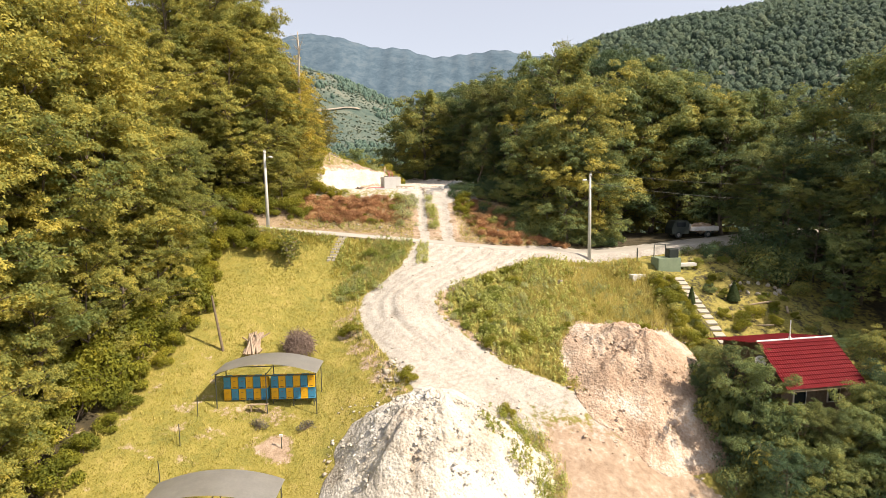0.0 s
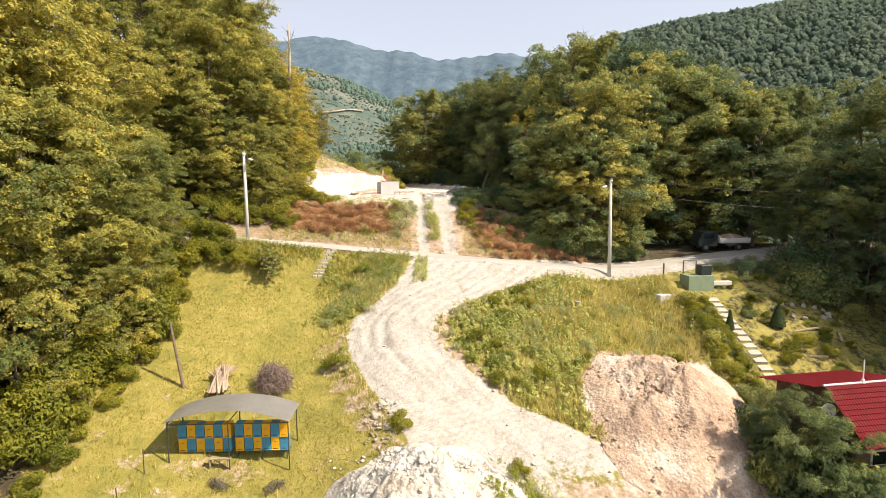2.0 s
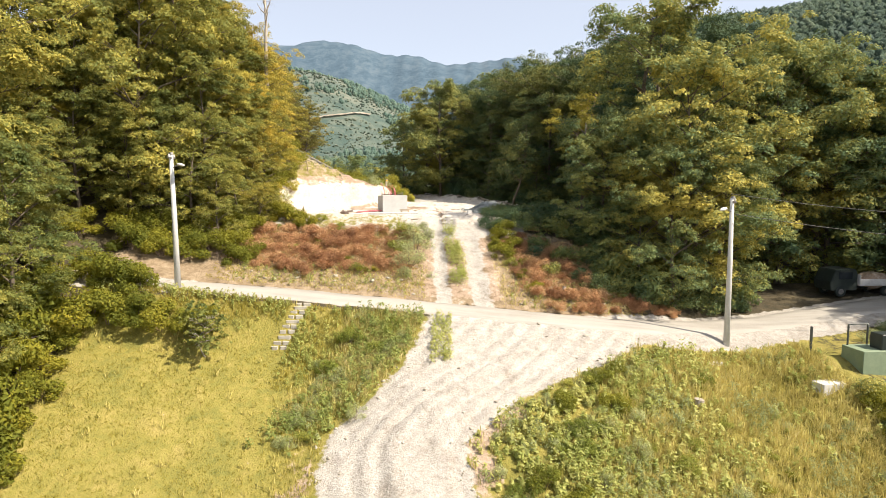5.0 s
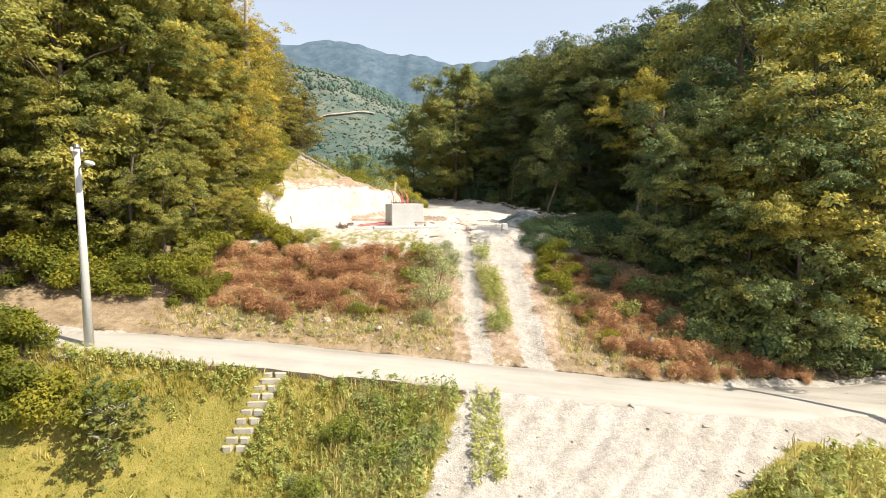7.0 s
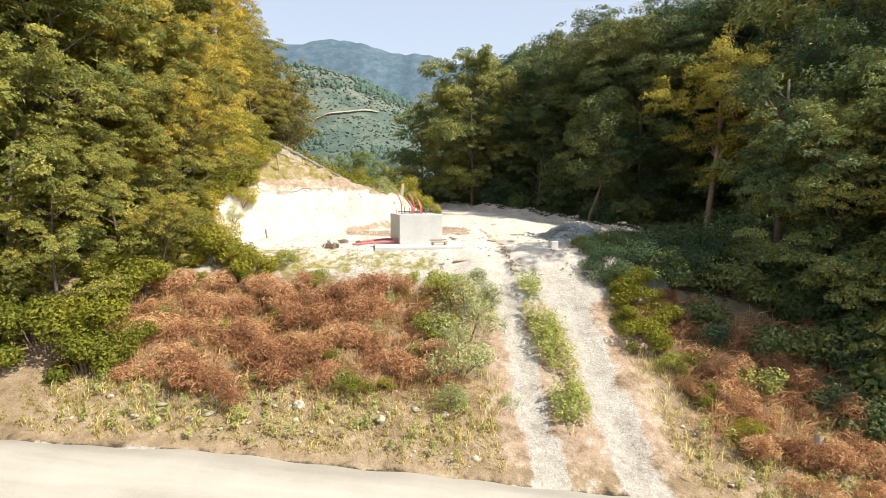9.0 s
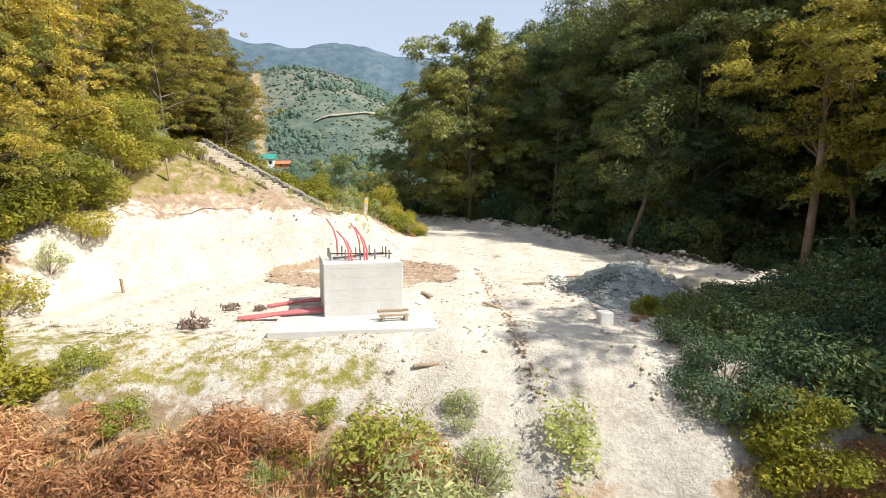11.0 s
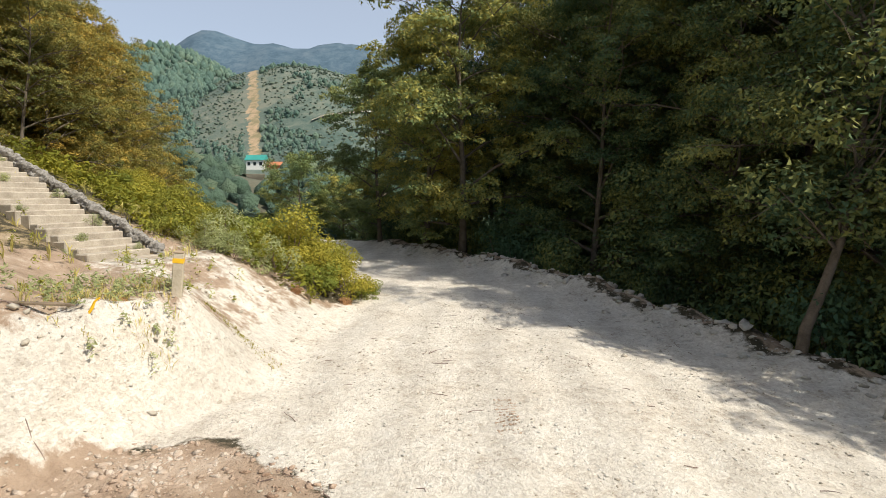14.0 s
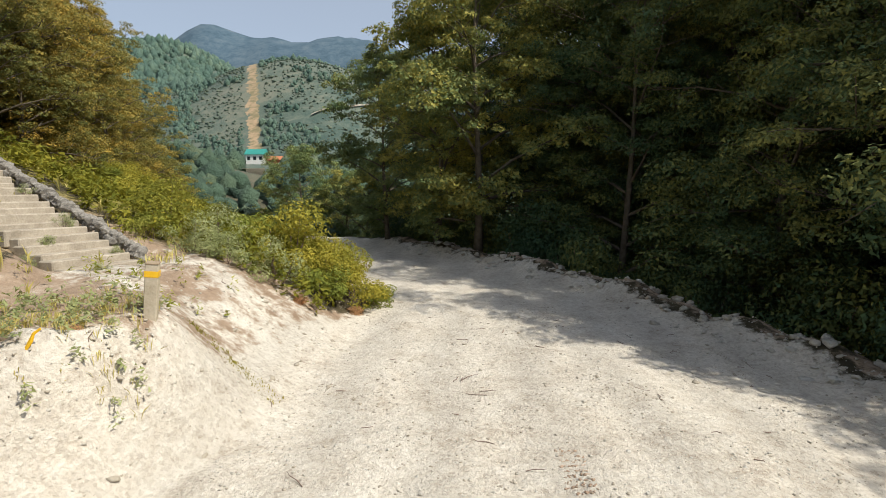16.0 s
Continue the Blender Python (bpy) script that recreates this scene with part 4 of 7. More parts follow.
for x, y, s in ((10.4, 68.6, 0.5), (12.4, 65.8, 0.55), (15.9, 66.3, 0.7), (14.2, 70.4, 0.72), (18.5, 66.6, 0.75)):
    GREEN.put(k, x, y, s, k * 1.3, 0.1, group="trees of the dark wood")
    k += 1
for x, y, s in ((9.4, 66.0, 0.7), (10.9, 64.9, 0.8), (8.5, 69.4, 0.8), (12.6, 64.4, 0.9), (14.6, 64.9, 1.0), (16.8, 65.2, 1.0)):
    SHADED_BUSH.put(k, x, y, s, k * 1.7, 0.1, group="undergrowth of the dark wood")
    k += 1
# trees and bushes that crowd the red-roofed house
for x, y, s in ((19.4, 37.0, 0.42), (20.3, 35.0, 0.44), (21.4, 33.6, 0.38), (23.6, 32.4, 0.36), (25.6, 32.6, 0.36), (27.4, 32.8, 0.38), (28.9, 34.4, 0.44), (26.6, 33.3, 0.40), (28.0, 32.4, 0.42), (23.2, 33.2, 0.31), (25.0, 33.2, 0.28), (26.8, 33.4, 0.30), (18.4, 38.0, 0.28), (22.0, 30.8, 0.30), (25.2, 31.2, 0.27), (28.6, 33.6, 0.36), (30.6, 37.2, 0.40), (26.8, 28.8, 0.36), (19.0, 29.4, 0.34), (31.6, 31.0, 0.44), (30.8, 42.0, 0.36)):
    (SHADED if k % 3 == 0 else GREEN).put(k, x, y, s * (0.90 if x < 21 and y > 34 else 0.98 if y < 34.6 else 0.76), k * 1.7, 0.2, group="trees round the house")
    k += 1
for x, y, s in ((20.7, 38.6, 1.15), (20.9, 40.6, 1.1), (20.6, 36.6, 1.2), (21.2, 42.2, 0.9), (18.6, 37.5, 1.0), (19.4, 40.2, 1.1), (19.8, 34.6, 1.15), (21.0, 32.2, 1.2), (23.2, 31.2, 1.2), (25.6, 31.5, 1.1), (28.5, 33.0, 1.3), (29.6, 36.0, 1.2), (18.2, 33.0, 0.8), (20.4, 29.6, 1.0), (24.0, 28.6, 1.2), (27.5, 29.5, 1.3)):
    SHADED_BUSH.put(k, x, y, s, k * 0.9, 0.1, 1.25, group="bushes round the house")
    k += 1
for x, y, s, tall in ((20.1, 38.3, 1.0, 2.15), (20.5, 36.4, 1.15, 2.05), (20.0, 40.4, 0.9, 2.0), (21.3, 34.9, 1.15, 1.95), (22.2, 34.2, 1.1, 1.75), (23.4, 33.4, 1.1, 1.5), (19.3, 37.4, 1.0, 1.8), (21.0, 33.4, 1.2, 1.5)):
    DARK.put(k, x, y, s, k * 0.9, 0.1, tall, group="bushes round the house")
    k += 1

# ---- heaps ----
def make_heap(name, cx, cy, rx, ry, top, mat, seed, label, turn=0.0, point=1.4):
    """A tipped heap: rough cone with ragged flanks that runs out into the land."""
    nr, na = (64, 128) if rx > 2 else (14, 40)
    verts, faces = [], []
    for i in range(nr + 1):
        for j in range(na):
            a = 2 * math.pi * j / na
            q = i / nr
            wob = 1 + 0.16 * noise.noise((2.2 * math.cos(a), 2.2 * math.sin(a), seed)) + 0.06 * noise.noise((6 * math.cos(a), 6 * math.sin(a), seed + 3))
            px, py = rx * q * wob * math.cos(a), ry * q * wob * math.sin(a)
            x, y = cx + px * math.cos(turn) - py * math.sin(turn), cy + px * math.sin(turn) + py * math.cos(turn)
            base = float(land(x, y))
            form = (1 - q ** point) ** 1.2
            fq = 3.6 / rx
            rid = 1 - abs(noise.noise((x * fq * 1.7, y * fq * 1.7, seed + 7))) * 2.2
            crag = (noise.fractal((x * fq, y * fq, seed), 1.0, 2.1, 6) * 0.10 * rx + 0.03 * rx * (rid - 0.4) * form) * form ** 0.4 * (1 - q ** 8) + (0.13 * noise.noise((x * 3.1, y * 3.1, seed)) + 0.09 * noise.noise((x * 7, y * 7, seed))) * (1 - q ** 4) * min(1, rx / 4)
            peak = top - float(land(cx, cy))
            verts.append((x, y, base + peak * form * 1.0 + crag - (0.25 if i == nr else 0)))
    for i in range(nr):
        for j in range(na):
            faces.append((i * na + j, i * na + (j + 1) % na, (i + 1) * na + (j + 1) % na, (i + 1) * na + j))
    ob = new(name, raw_mesh(name, verts, faces, mat, 4))
    return tagged(ob, label, "heap")


make_heap("rubble_mound", -0.6, 31.0, 7.0, 6.5, 2.7, M_HEAP_WHITE, 3.0, "tipped heap of pale limestone rubble beside the track")
make_heap("earth_mound", 15.3, 41.2, 6.6, 7.4, 4.3, M_HEAP_EARTH, 8.0, "tall heap of excavated earth and stones", 0.0, 1.05)

# ---- utility poles ----
def make_pole(x, y, h, label, lamp):
    root = empty("utility_pole", pose(x, y, float(land(x, y))), label, "pole", "utility poles by the road")
    smooth(part("shaft", tube(bmesh.new(), [(0, 0, -0.5), (0, 0, h * 0.5), (-0.03, 0.02, h)], [0.19, 0.15, 0.11], 14), M_POLE, root))
    bm = a_box(-0.06, 0.06, -0.35, 0.35, h - 0.28, h - 0.18, bevel=0.01)
    part("crossarm", bm, M_ROD, root)
    for s in (-0.3, 0.3):
        bm = tube(bmesh.new(), [(0, s, h - 0.18), (0, s, h - 0.1), (0, s, h - 0.02)], [0.035, 0.05, 0.03], 8)
        part("insulator", bm, M_WHITE, root)
    part("pole_cap", tube(bmesh.new(), [(0, 0, h - 0.02), (0, 0, h + 0.1)], [0.13, 0.1], 10), M_ROD, root)
    if lamp:
        arm = part("lamp_arm", tube(bmesh.new(), [(0, 0, h - 0.9), (0.2 * lamp, -0.1, h - 0.75), (0.42 * lamp, -0.2, h - 0.7)], 0.03, 8), M_ROD, root)
        head = bmesh.new()
        bmesh.ops.create_uvsphere(head, u_segments=14, v_segments=8, radius=1, matrix=pose(0.68 * lamp, -0.3, h - 0.66, 0, 10 * lamp, -25 * lamp) @ Matrix.Diagonal((0.30, 0.14, 0.10, 1)))
        smooth(part("lamp_head", head, M_WHITE, root, "white street lamp head"))
    return root


make_pole(-18.2, 58.0, 8.1, "round concrete utility pole with a white street lamp", 1)
make_pole(15.55, 58.8, 9.0, "round concrete utility pole with a lamp carrying cables", -1)


def cable(pts_a, pts_b, sag, label):
    a, b = Vector(pts_a), Vector(pts_b)
    pts = [a.lerp(b, t) - Vector((0, 0, sag * 4 * t * (1 - t))) for t in np.linspace(0, 1, 17)]
    ob = part("overhead_cable", tube(bmesh.new(), pts, 0.018, 6), M_CABLE, None, label)
    return tagged(ob, category="cable", group="overhead cables")


cable((15.55, 59.1, 16.4), (56, 61.5, 15.6), 1.3, "thin dark overhead cable strung from the pole")
cable((15.55, 58.5, 15.2), (56, 60.5, 13.6), 1.3, "thin dark overhead cable strung from the pole")

# ---- small scatter: stones, grass, weeds ----
def scatter(n, x0, x1, y0, y1, keep, seed):
    """Random places in a rectangle of the plan where keep(x, y) exceeds a random number."""
    g = np.random.default_rng(seed)
    x, y = g.uniform(x0, x1, n), g.uniform(y0, y1, n)
    ok = keep(x, y) > g.random(n)
    return x[ok], y[ok], g


_ico = bmesh.new()
bmesh.ops.create_icosphere(_ico, subdivisions=0, radius=1)
ICO_V = np.array([v.co for v in _ico.verts])
ICO_F = np.array([[v.index for v in f.verts] for f in _ico.faces])
_ico.free()


def stones(name, x, y, z, size, mat, g, label):
    n = len(x)
    v = ICO_V[None] * (1 + g.normal(size=(n, len(ICO_V), 1)) * 0.28)
    q = np.linalg.qr(g.normal(size=(n, 3, 3)))[0]
    v = np.einsum("nij,nkj->nki", q, v * g.uniform(0.5, 1.25, (n, 1, 3))) * np.array([1, 1, 0.6])
    v = v * np.asarray(size)[:, None, None] + np.stack([x, y, z], 1)[:, None]
    f = (ICO_F[None] + (np.arange(n) * len(ICO_V))[:, None, None]).reshape(-1, 3)
    return tagged(new(name, raw_mesh(name, v.reshape(-1, 3), f, mat, 3)), label, "stones", kind="stuff")


def blades(name, x, y, h, mat, g, label, count=4, width=0.02, splay=0.5, category="grass"):
    """Tufts of grass: each blade is a slim bent triangle pair."""
    n = len(x)
    x, y, h = np.repeat(x, count), np.repeat(y, count), np.repeat(h, count) * g.uniform(0.6, 1.2, n * count)
    x, y = x + g.normal(size=n * count) * 0.05, y + g.normal(size=n * count) * 0.05
    z = ground_z(x, y) - 0.02
    a = g.random(n * count) * 6.283
    s = g.random(n * count) * splay
    d = np.stack([np.cos(a), np.sin(a)], 1)
    w = np.stack([-np.sin(a), np.cos(a)], 1) * width
    base, mid, tip = np.stack([x, y], 1), None, None
    mid, tip = base + d * (s * h * 0.35)[:, None], base + d * (s * h)[:, None]
    v = np.zeros((n * count, 4, 3))
    v[:, 0, :2], v[:, 0, 2] = base - w * 0.6, z
    v[:, 1, :2], v[:, 1, 2] = mid + w, z + h * 0.55
    v[:, 2, :2], v[:, 2, 2] = tip, z + h * (1 - 0.35 * s)
    v[:, 3, :2], v[:, 3, 2] = mid - w, z + h * 0.5
    f = np.arange(n * count * 4).reshape(-1, 4)
    return tagged(new(name, raw_mesh(name, v.reshape(-1, 3), f, mat, 4)), label, category, kind="stuff")


def weeds(name, x, y, h, leaf, per, mat, g, label, slim=0.4, category="weeds", base=None):
    """Leafy weeds: leaves round an upright stem, broad below."""
    n = len(x)
    q = g.random((n, per)) ** 0.8
    a = g.random((n, per)) * 6.283
    r = (0.16 + 0.22 * (1 - q)) * h[:, None] * g.uniform(0.3, 1.2, (n, per))
    cx, cy = x[:, None] + r * np.cos(a), y[:, None] + r * np.sin(a)
    cz = ((ground_z(x, y) if base is None else base)[:, None] + q * h[:, None] + 0.03)
    c = np.stack([cx, cy, cz], -1).reshape(-1, 3)
    nn = np.stack([np.cos(a) * 0.6, np.sin(a) * 0.6, np.full_like(a, 0.8)], -1).reshape(-1, 3) + g.normal(size=(n * per, 3)) * 0.35
    return tagged(new(name, leaf_mesh(name, c, nn, leaf * g.uniform(0.6, 1.3, n * per), mat, g, slim)), label, category, kind="stuff")


def in_meadow(x, y):
    return (np.hypot((x + 11.0) / 1.15, (y - 33.7) / 0.9) > 0.95) * (x > left_edge(y) - 0.5) * (x < track_left(y) - 0.2) * (y < road_centre(x) - 2.2) * 1.0


def on_island(x, y):
    return (x > track_right(y) + 0.15) * (y < road_centre(x) - 2.3 - 1.2 * sm(6, 11, x)) * (x < 20.5) * (np.hypot((x - 14.8) / 5.6, (y - 41.6) / 5.4) > 1) * 1.0


x, y, g = scatter(30000, -24, -2, 27, 57, lambda x, y: in_meadow(x, y) * (0.5 + 0.5 * sm(0.3, 0.8, np.sin(x * 0.7) * np.sin(y * 0.6 + x * 0.3) + 0.5)), 51)
blades("meadow_grass", x, y, g.uniform(0.06, 0.15, len(x)), M_GRASS, g, "short yellow-green meadow grass on the slope", 3, 0.018)
x, y, g = scatter(9000, -24, -2, 27, 57.5, lambda x, y: in_meadow(x, y) * np.maximum(sm(3.2, 0.3, track_left(y) - x), 0.05), 52)
blades("dry_verge_grass", x, y, g.uniform(0.25, 0.6, len(x)), M_STRAW, g, "tall dry grass along the track's verge", 5, 0.018, 0.7)
x, y, g = scatter(1700, -12, -2, 44, 57.5, lambda x, y: in_meadow(x, y) * sm(4.6, 2.5, track_left(y) - x) * sm(48, 51, y), 53)
weeds("verge_weeds", x, y, g.uniform(0.4, 1.0, len(x)), 0.085, 22, M_WEED, g, "leafy green weeds between steps and track")
x, y, g = scatter(500, -22, -2, 27, 57.5, lambda x, y: in_meadow(x, y) * sm(2.2, 0.4, track_left(y) - x), 54)
weeds("verge_weeds", x, y, g.uniform(0.3, 0.8, len(x)), 0.08, 20, M_LEAF_PALE, g, "pale green weeds at the track's edge")
def patch(x, y, s):
    return 0.5 + 0.5 * np.sin(x * 0.83 + s + 0.9 * np.sin(y * 0.61 + s)) * np.sin(y * 0.77 - s + 0.8 * np.sin(x * 0.53))


def ragged(x, y):
    return on_island(x, y) * sm(0.0, 1.3, x - track_right(y) + 0.8 * np.sin(1.9 * y) * np.sin(3.1 * x + y))


x, y, g = scatter(5200, -3, 21, 38, 58, lambda x, y: ragged(x, y) * (0.2 + 0.8 * sm(12.5, 8, x - 0.25 * (y - 50))) * sm(0.35, 0.6, patch(x, y, 1.0)), 55)
weeds("island_weeds", x, y, g.uniform(0.25, 0.95, len(x)) * (0.6 + 0.6 * patch(x, y, 4)), 0.095, 26, M_WEED, g, "rank green weeds on the rough bank inside the bend")
x, y, g = scatter(3800, -3, 21, 38, 58, lambda x, y: ragged(x, y) * (0.2 + 0.8 * sm(13.5, 9, x - 0.25 * (y - 50))) * sm(0.55, 0.35, patch(x, y, 1.0)), 66)
weeds("island_weeds", x, y, g.uniform(0.2, 0.6, len(x)), 0.10, 24, M_WEED, g, "low yellow-green weeds on the rough bank", 0.6)
x, y, g = scatter(1700, -3, 21, 38, 58, lambda x, y: ragged(x, y) * sm(0.62, 0.8, patch(x, y, 2.6)), 56)
weeds("island_weeds", x, y, g.uniform(0.5, 1.2, len(x)), 0.075, 34, M_LEAF_PALE, g, "grey-green flowering weeds on the rough bank", 0.3)
x, y, g = scatter(19000, -3, 22, 38, 59, lambda x, y: on_island(x, y) * (0.12 + 0.88 * sm(4, 9, x - 0.25 * (y - 50))), 57)
blades("tall_dry_grass", x, y, g.uniform(0.3, 0.75, len(x)), M_STRAW, g, "tall sun-dried grass on the rough bank", 5, 0.018, 0.7)
x, y, g = scatter(2600, -18, 12, 61, 65, lambda x, y: sm(0.1, 0.5, y - road_centre(x) - 1.8) * sm(3.4, 1.8, y - road_centre(x) - 1.8) * (np.abs(x + 0.6) > 2.6), 95)
blades("bank_grass", x, y, g.uniform(0.05, 0.17, len(x)), M_GRASS, g, "yellow-green grass at the foot of the bank", 6, 0.016, 0.9)
x, y, g = scatter(4600, -17, 11, 61, 70, lambda x, y: sm(0.2, 0.5, y - road_centre(x) - 1.8) * sm(69.8, 68.5, y) * (np.abs(x + 0.6 + 0.1 * (y - 61)) > 2.6) * 0.7, 58)
blades("bank_grass", x, y, g.uniform(0.1, 0.36, len(x)), M_STRAW, g, "dry grass tufts on the bank above the road", 6, 0.012, 1.1)
x, y, g = scatter(260, -16, 9, 61.4, 64, lambda x, y: 0.8 * (np.abs(x + 0.6) > 2.8), 59)
weeds("bank_weeds", x, y, g.uniform(0.25, 0.6, len(x)), 0.07, 18, M_WEED, g, "low green weeds at the foot of the bank")
x, y, g = scatter(1500, -2.6, 0.3, 62, 71.5, lambda x, y: sm(0.8, 0.2, np.abs(x + 0.75 + 0.1 * (y - 61))) * sm(71, 68, y) * sm(-0.6, 0.5, np.sin(2.1 * y) + np.sin(0.8 * y + x)), 60)
weeds("ramp_weeds", x, y, g.uniform(0.3, 0.85, len(x)), 0.06, 24, M_WEED, g, "weeds on the ridge between the wheel ruts")
x, y, g = scatter(160, -2.6, -1.5, 53.4, 57.4, lambda x, y: np.ones_like(x), 61)
weeds("ramp_weeds", x, y, g.uniform(0.2, 0.5, len(x)), 0.06, 18, M_WEED, g, "strip of weeds between wheel tracks by the road")
x, y, g = scatter(2600, -30, -8, 74, 116, lambda x, y: sm(3.6, 6.5, pad_left(y) - x) * 0.8, 62)
blades("hillside_grass", x, y, g.uniform(0.2, 0.5, len(x)), M_STRAW, g, "dry grass on the hillside above the cut", 5, 0.02, 0.8)
x, y, g = scatter(5000, -34, -6, 93, 118, lambda x, y: sm(0.8, 2.0, pad_left(y) - x) * sm(94, 96.5, y - 0.25 * (-13 - x)), 63)
weeds("hillside_weeds", x, y, g.uniform(0.4, 1.0, len(x)), 0.10, 22, M_LEAF_HEDGE, g, "yellow-green scrub covering the hillside")
x, y, g = scatter(420, -17, -8, 76, 93, lambda x, y: sm(1.6, 3.0, pad_left(y) - x) * 0.5, 64)
weeds("cut_weeds", x, y, g.uniform(0.15, 0.45, len(x)), 0.05, 16, M_LEAF_SHRUB, g, "sparse weeds along the top of the cut")
x, y, g = scatter(4200, -15.5, -4.0, 68.5, 75, lambda x, y: sm(74.5, 70.5, y + 0.12 * (x + 10)) * sm(68, 71, y + 1) * sm(0.35, 0.75, 0.5 + 0.5 * np.sin(1.3 * x + np.sin(y)) * np.sin(1.6 * y + 0.7 * x)), 65)
blades("pad_edge_grass", x, y, g.uniform(0.03, 0.09, len(x)), M_GRASS, g, "thin yellow grass at the pad's edge", 5, 0.011, 0.9)
x, y, g = scatter(260, -11.6, -8.6, 85.4, 88.8, lambda x, y: sm(1.9, 0.5, np.hypot(x + 9.9, y - 87.2)), 69)
blades("post_grass", x, y, g.uniform(0.08, 0.3, len(x)), M_STRAW, g, "dry grass round the marker post", 8, 0.009, 0.9)
x, y, g = scatter(130, -11.8, -8.5, 85.0, 88.9, lambda x, y: sm(2.1, 0.6, np.hypot(x + 10.1, y - 87.0)), 67)
weeds("post_weeds", x, y, g.uniform(0.15, 0.5, len(x)), 0.045, 26, M_LEAF_PALE, g, "grey-green weeds round the marker post")
x, y, g = scatter(280, -9.4, -7.4, 88.6, 90.6, lambda x, y: sm(0.35, 0.1, np.abs(y - 89.6 + 0.35 * (x + 8.4))), 68)
blades("slope_grass", x, y, g.uniform(0.04, 0.11, len(x)), M_GRASS, g, "strip of fresh grass on the gravel slope", 6, 0.012, 0.9)

rng = np.random.default_rng(58)
for i in range(300):
    x, y = -1 + 20 * rng.random(), 39 + 18.5 * rng.random()
    lead = x - 0.25 * (y - 50)
    if ragged(np.array(x), np.array(y)) < 0.6 or rng.random() > (0.9 if lead < 8 else 0.22):
        continue
    (SHRUB, PALE, SHRUB, PALE, HEDGE)[i % 5].put(i, x, y, rng.uniform(0.22, 0.5) * (1.25 if i % 11 == 0 else 1), rng.random() * 6.28, 0.06, rng.uniform(0.8, 1.2), group="wild shrubs by the track")
for i in range(60):
    x, y = -10.5 + 7.5 * rng.random(), 49 + 8 * rng.random()
    gap = float(track_left(y)) - x
    if gap < 0.5 or gap > 4.2 or y > 57 or abs(x + 10.35 + 0.43 * (57.3 - y)) < 1.0:
        continue
    (PALE, SHRUB, PALE)[i % 3].put(i, x, y, rng.uniform(0.3, 0.6), rng.random() * 6.28, 0.06, group="wild shrubs by the track")

# loose stones
def heap_ring(cx, cy, r0, r1):
    return lambda x, y: sm(r1, r0, np.hypot(x - cx, y - cy))


def near_track(x, y):
    e = np.minimum(np.abs(x - track_left(y)), np.abs(x - track_right(y)))
    return (0.10 + 0.9 * sm(1.0, 0.1, e)) * (x > track_left(y) - 0.7) * (x < track_right(y) + 0.5)


x, y, g = scatter(7000, -9, 22, 27, 57.5, near_track, 71)
stones("loose_stones", x, y, ground_z(x, y), 0.03 + 0.10 * g.random(len(x)) ** 4, M_STONE, g, "loose pale limestone chippings along the track")
x, y, g = scatter(2600, -12, 7, 73, 108, lambda x, y: (0.12 + 0.88 * sm(1.1, 0.1, np.abs(x - pad_right(y)))) * (x > pad_left(y)) * (x < pad_right(y) + 1.3), 72)
stones("loose_stones", x, y, ground_z(x, y), 0.025 + 0.06 * g.random(len(x)) ** 4, M_STONE, g, "loose stones and rubble along the pad's rim")
x, y, g = scatter(8200, -12.4, -3.6, 78.0, 86.0, lambda x, y: (0.45 + 0.55 * sm(0.2, 0.6, patch(x * 1.9, y * 1.9, 2.0))) * sm(3.7, 2.9, np.hypot((x + 7.9) / 1.16, (y - 82.0) / 1.05)) * (x > pad_left(y) - 0.2), 73)
stones("earth_clods", x, y, ground_z(x, y), 0.02 + 0.07 * g.random(len(x)) ** 3, M_HEAP_EARTH, g, "brown clods of levelled earth beside the foundation")
x, y, g = scatter(2600, -15, -6.5, 76, 94, lambda x, y: sm(-0.3, 0.5, pad_left(y) - x) * sm(6, 2, pad_left(y) - x) * 0.8, 74)
stones("cut_stones", x, y, ground_z(x, y), 0.015 + 0.07 * g.random(len(x)) ** 4, M_STONE, g, "pale stones on the face of the cut")
x, y, g = scatter(500, -16, 9, 61.5, 66, lambda x, y: sm(66, 62, y) * (np.abs(x + 0.7) > 2.7), 75)
stones("bank_stones", x, y, ground_z(x, y), 0.04 + 0.16 * g.random(len(x)) ** 5, M_STONE, g, "pale stones strewn at the foot of the bank")
x, y, g = scatter(17000, -14, 14, 79, 112, lambda x, y: sm(2.4, 0.2, np.abs(x - pad_right(y) - 0.2)), 81)
stones("rim_rubble", x, y, ground_z(x, y) + 0.02, 0.025 + 0.2 * g.random(len(x)) ** 4.5, M_HEAP_WHITE, g, "broken rubble banked along the rim of the pad")
x, y, g = scatter(2600, -3.6, -1.8, 70.4, 83, lambda x, y: sm(0.22, 0.05, np.abs(x + 3.15 - 0.078 * (82 - y) + 0.05 * np.sin(3 * y))), 82)
stones("trench_clods", x, y, ground_z(x, y), 0.02 + 0.06 * g.random(len(x)) ** 2, M_HEAP_EARTH, g, "line of brown clods along a narrow backfilled trench")

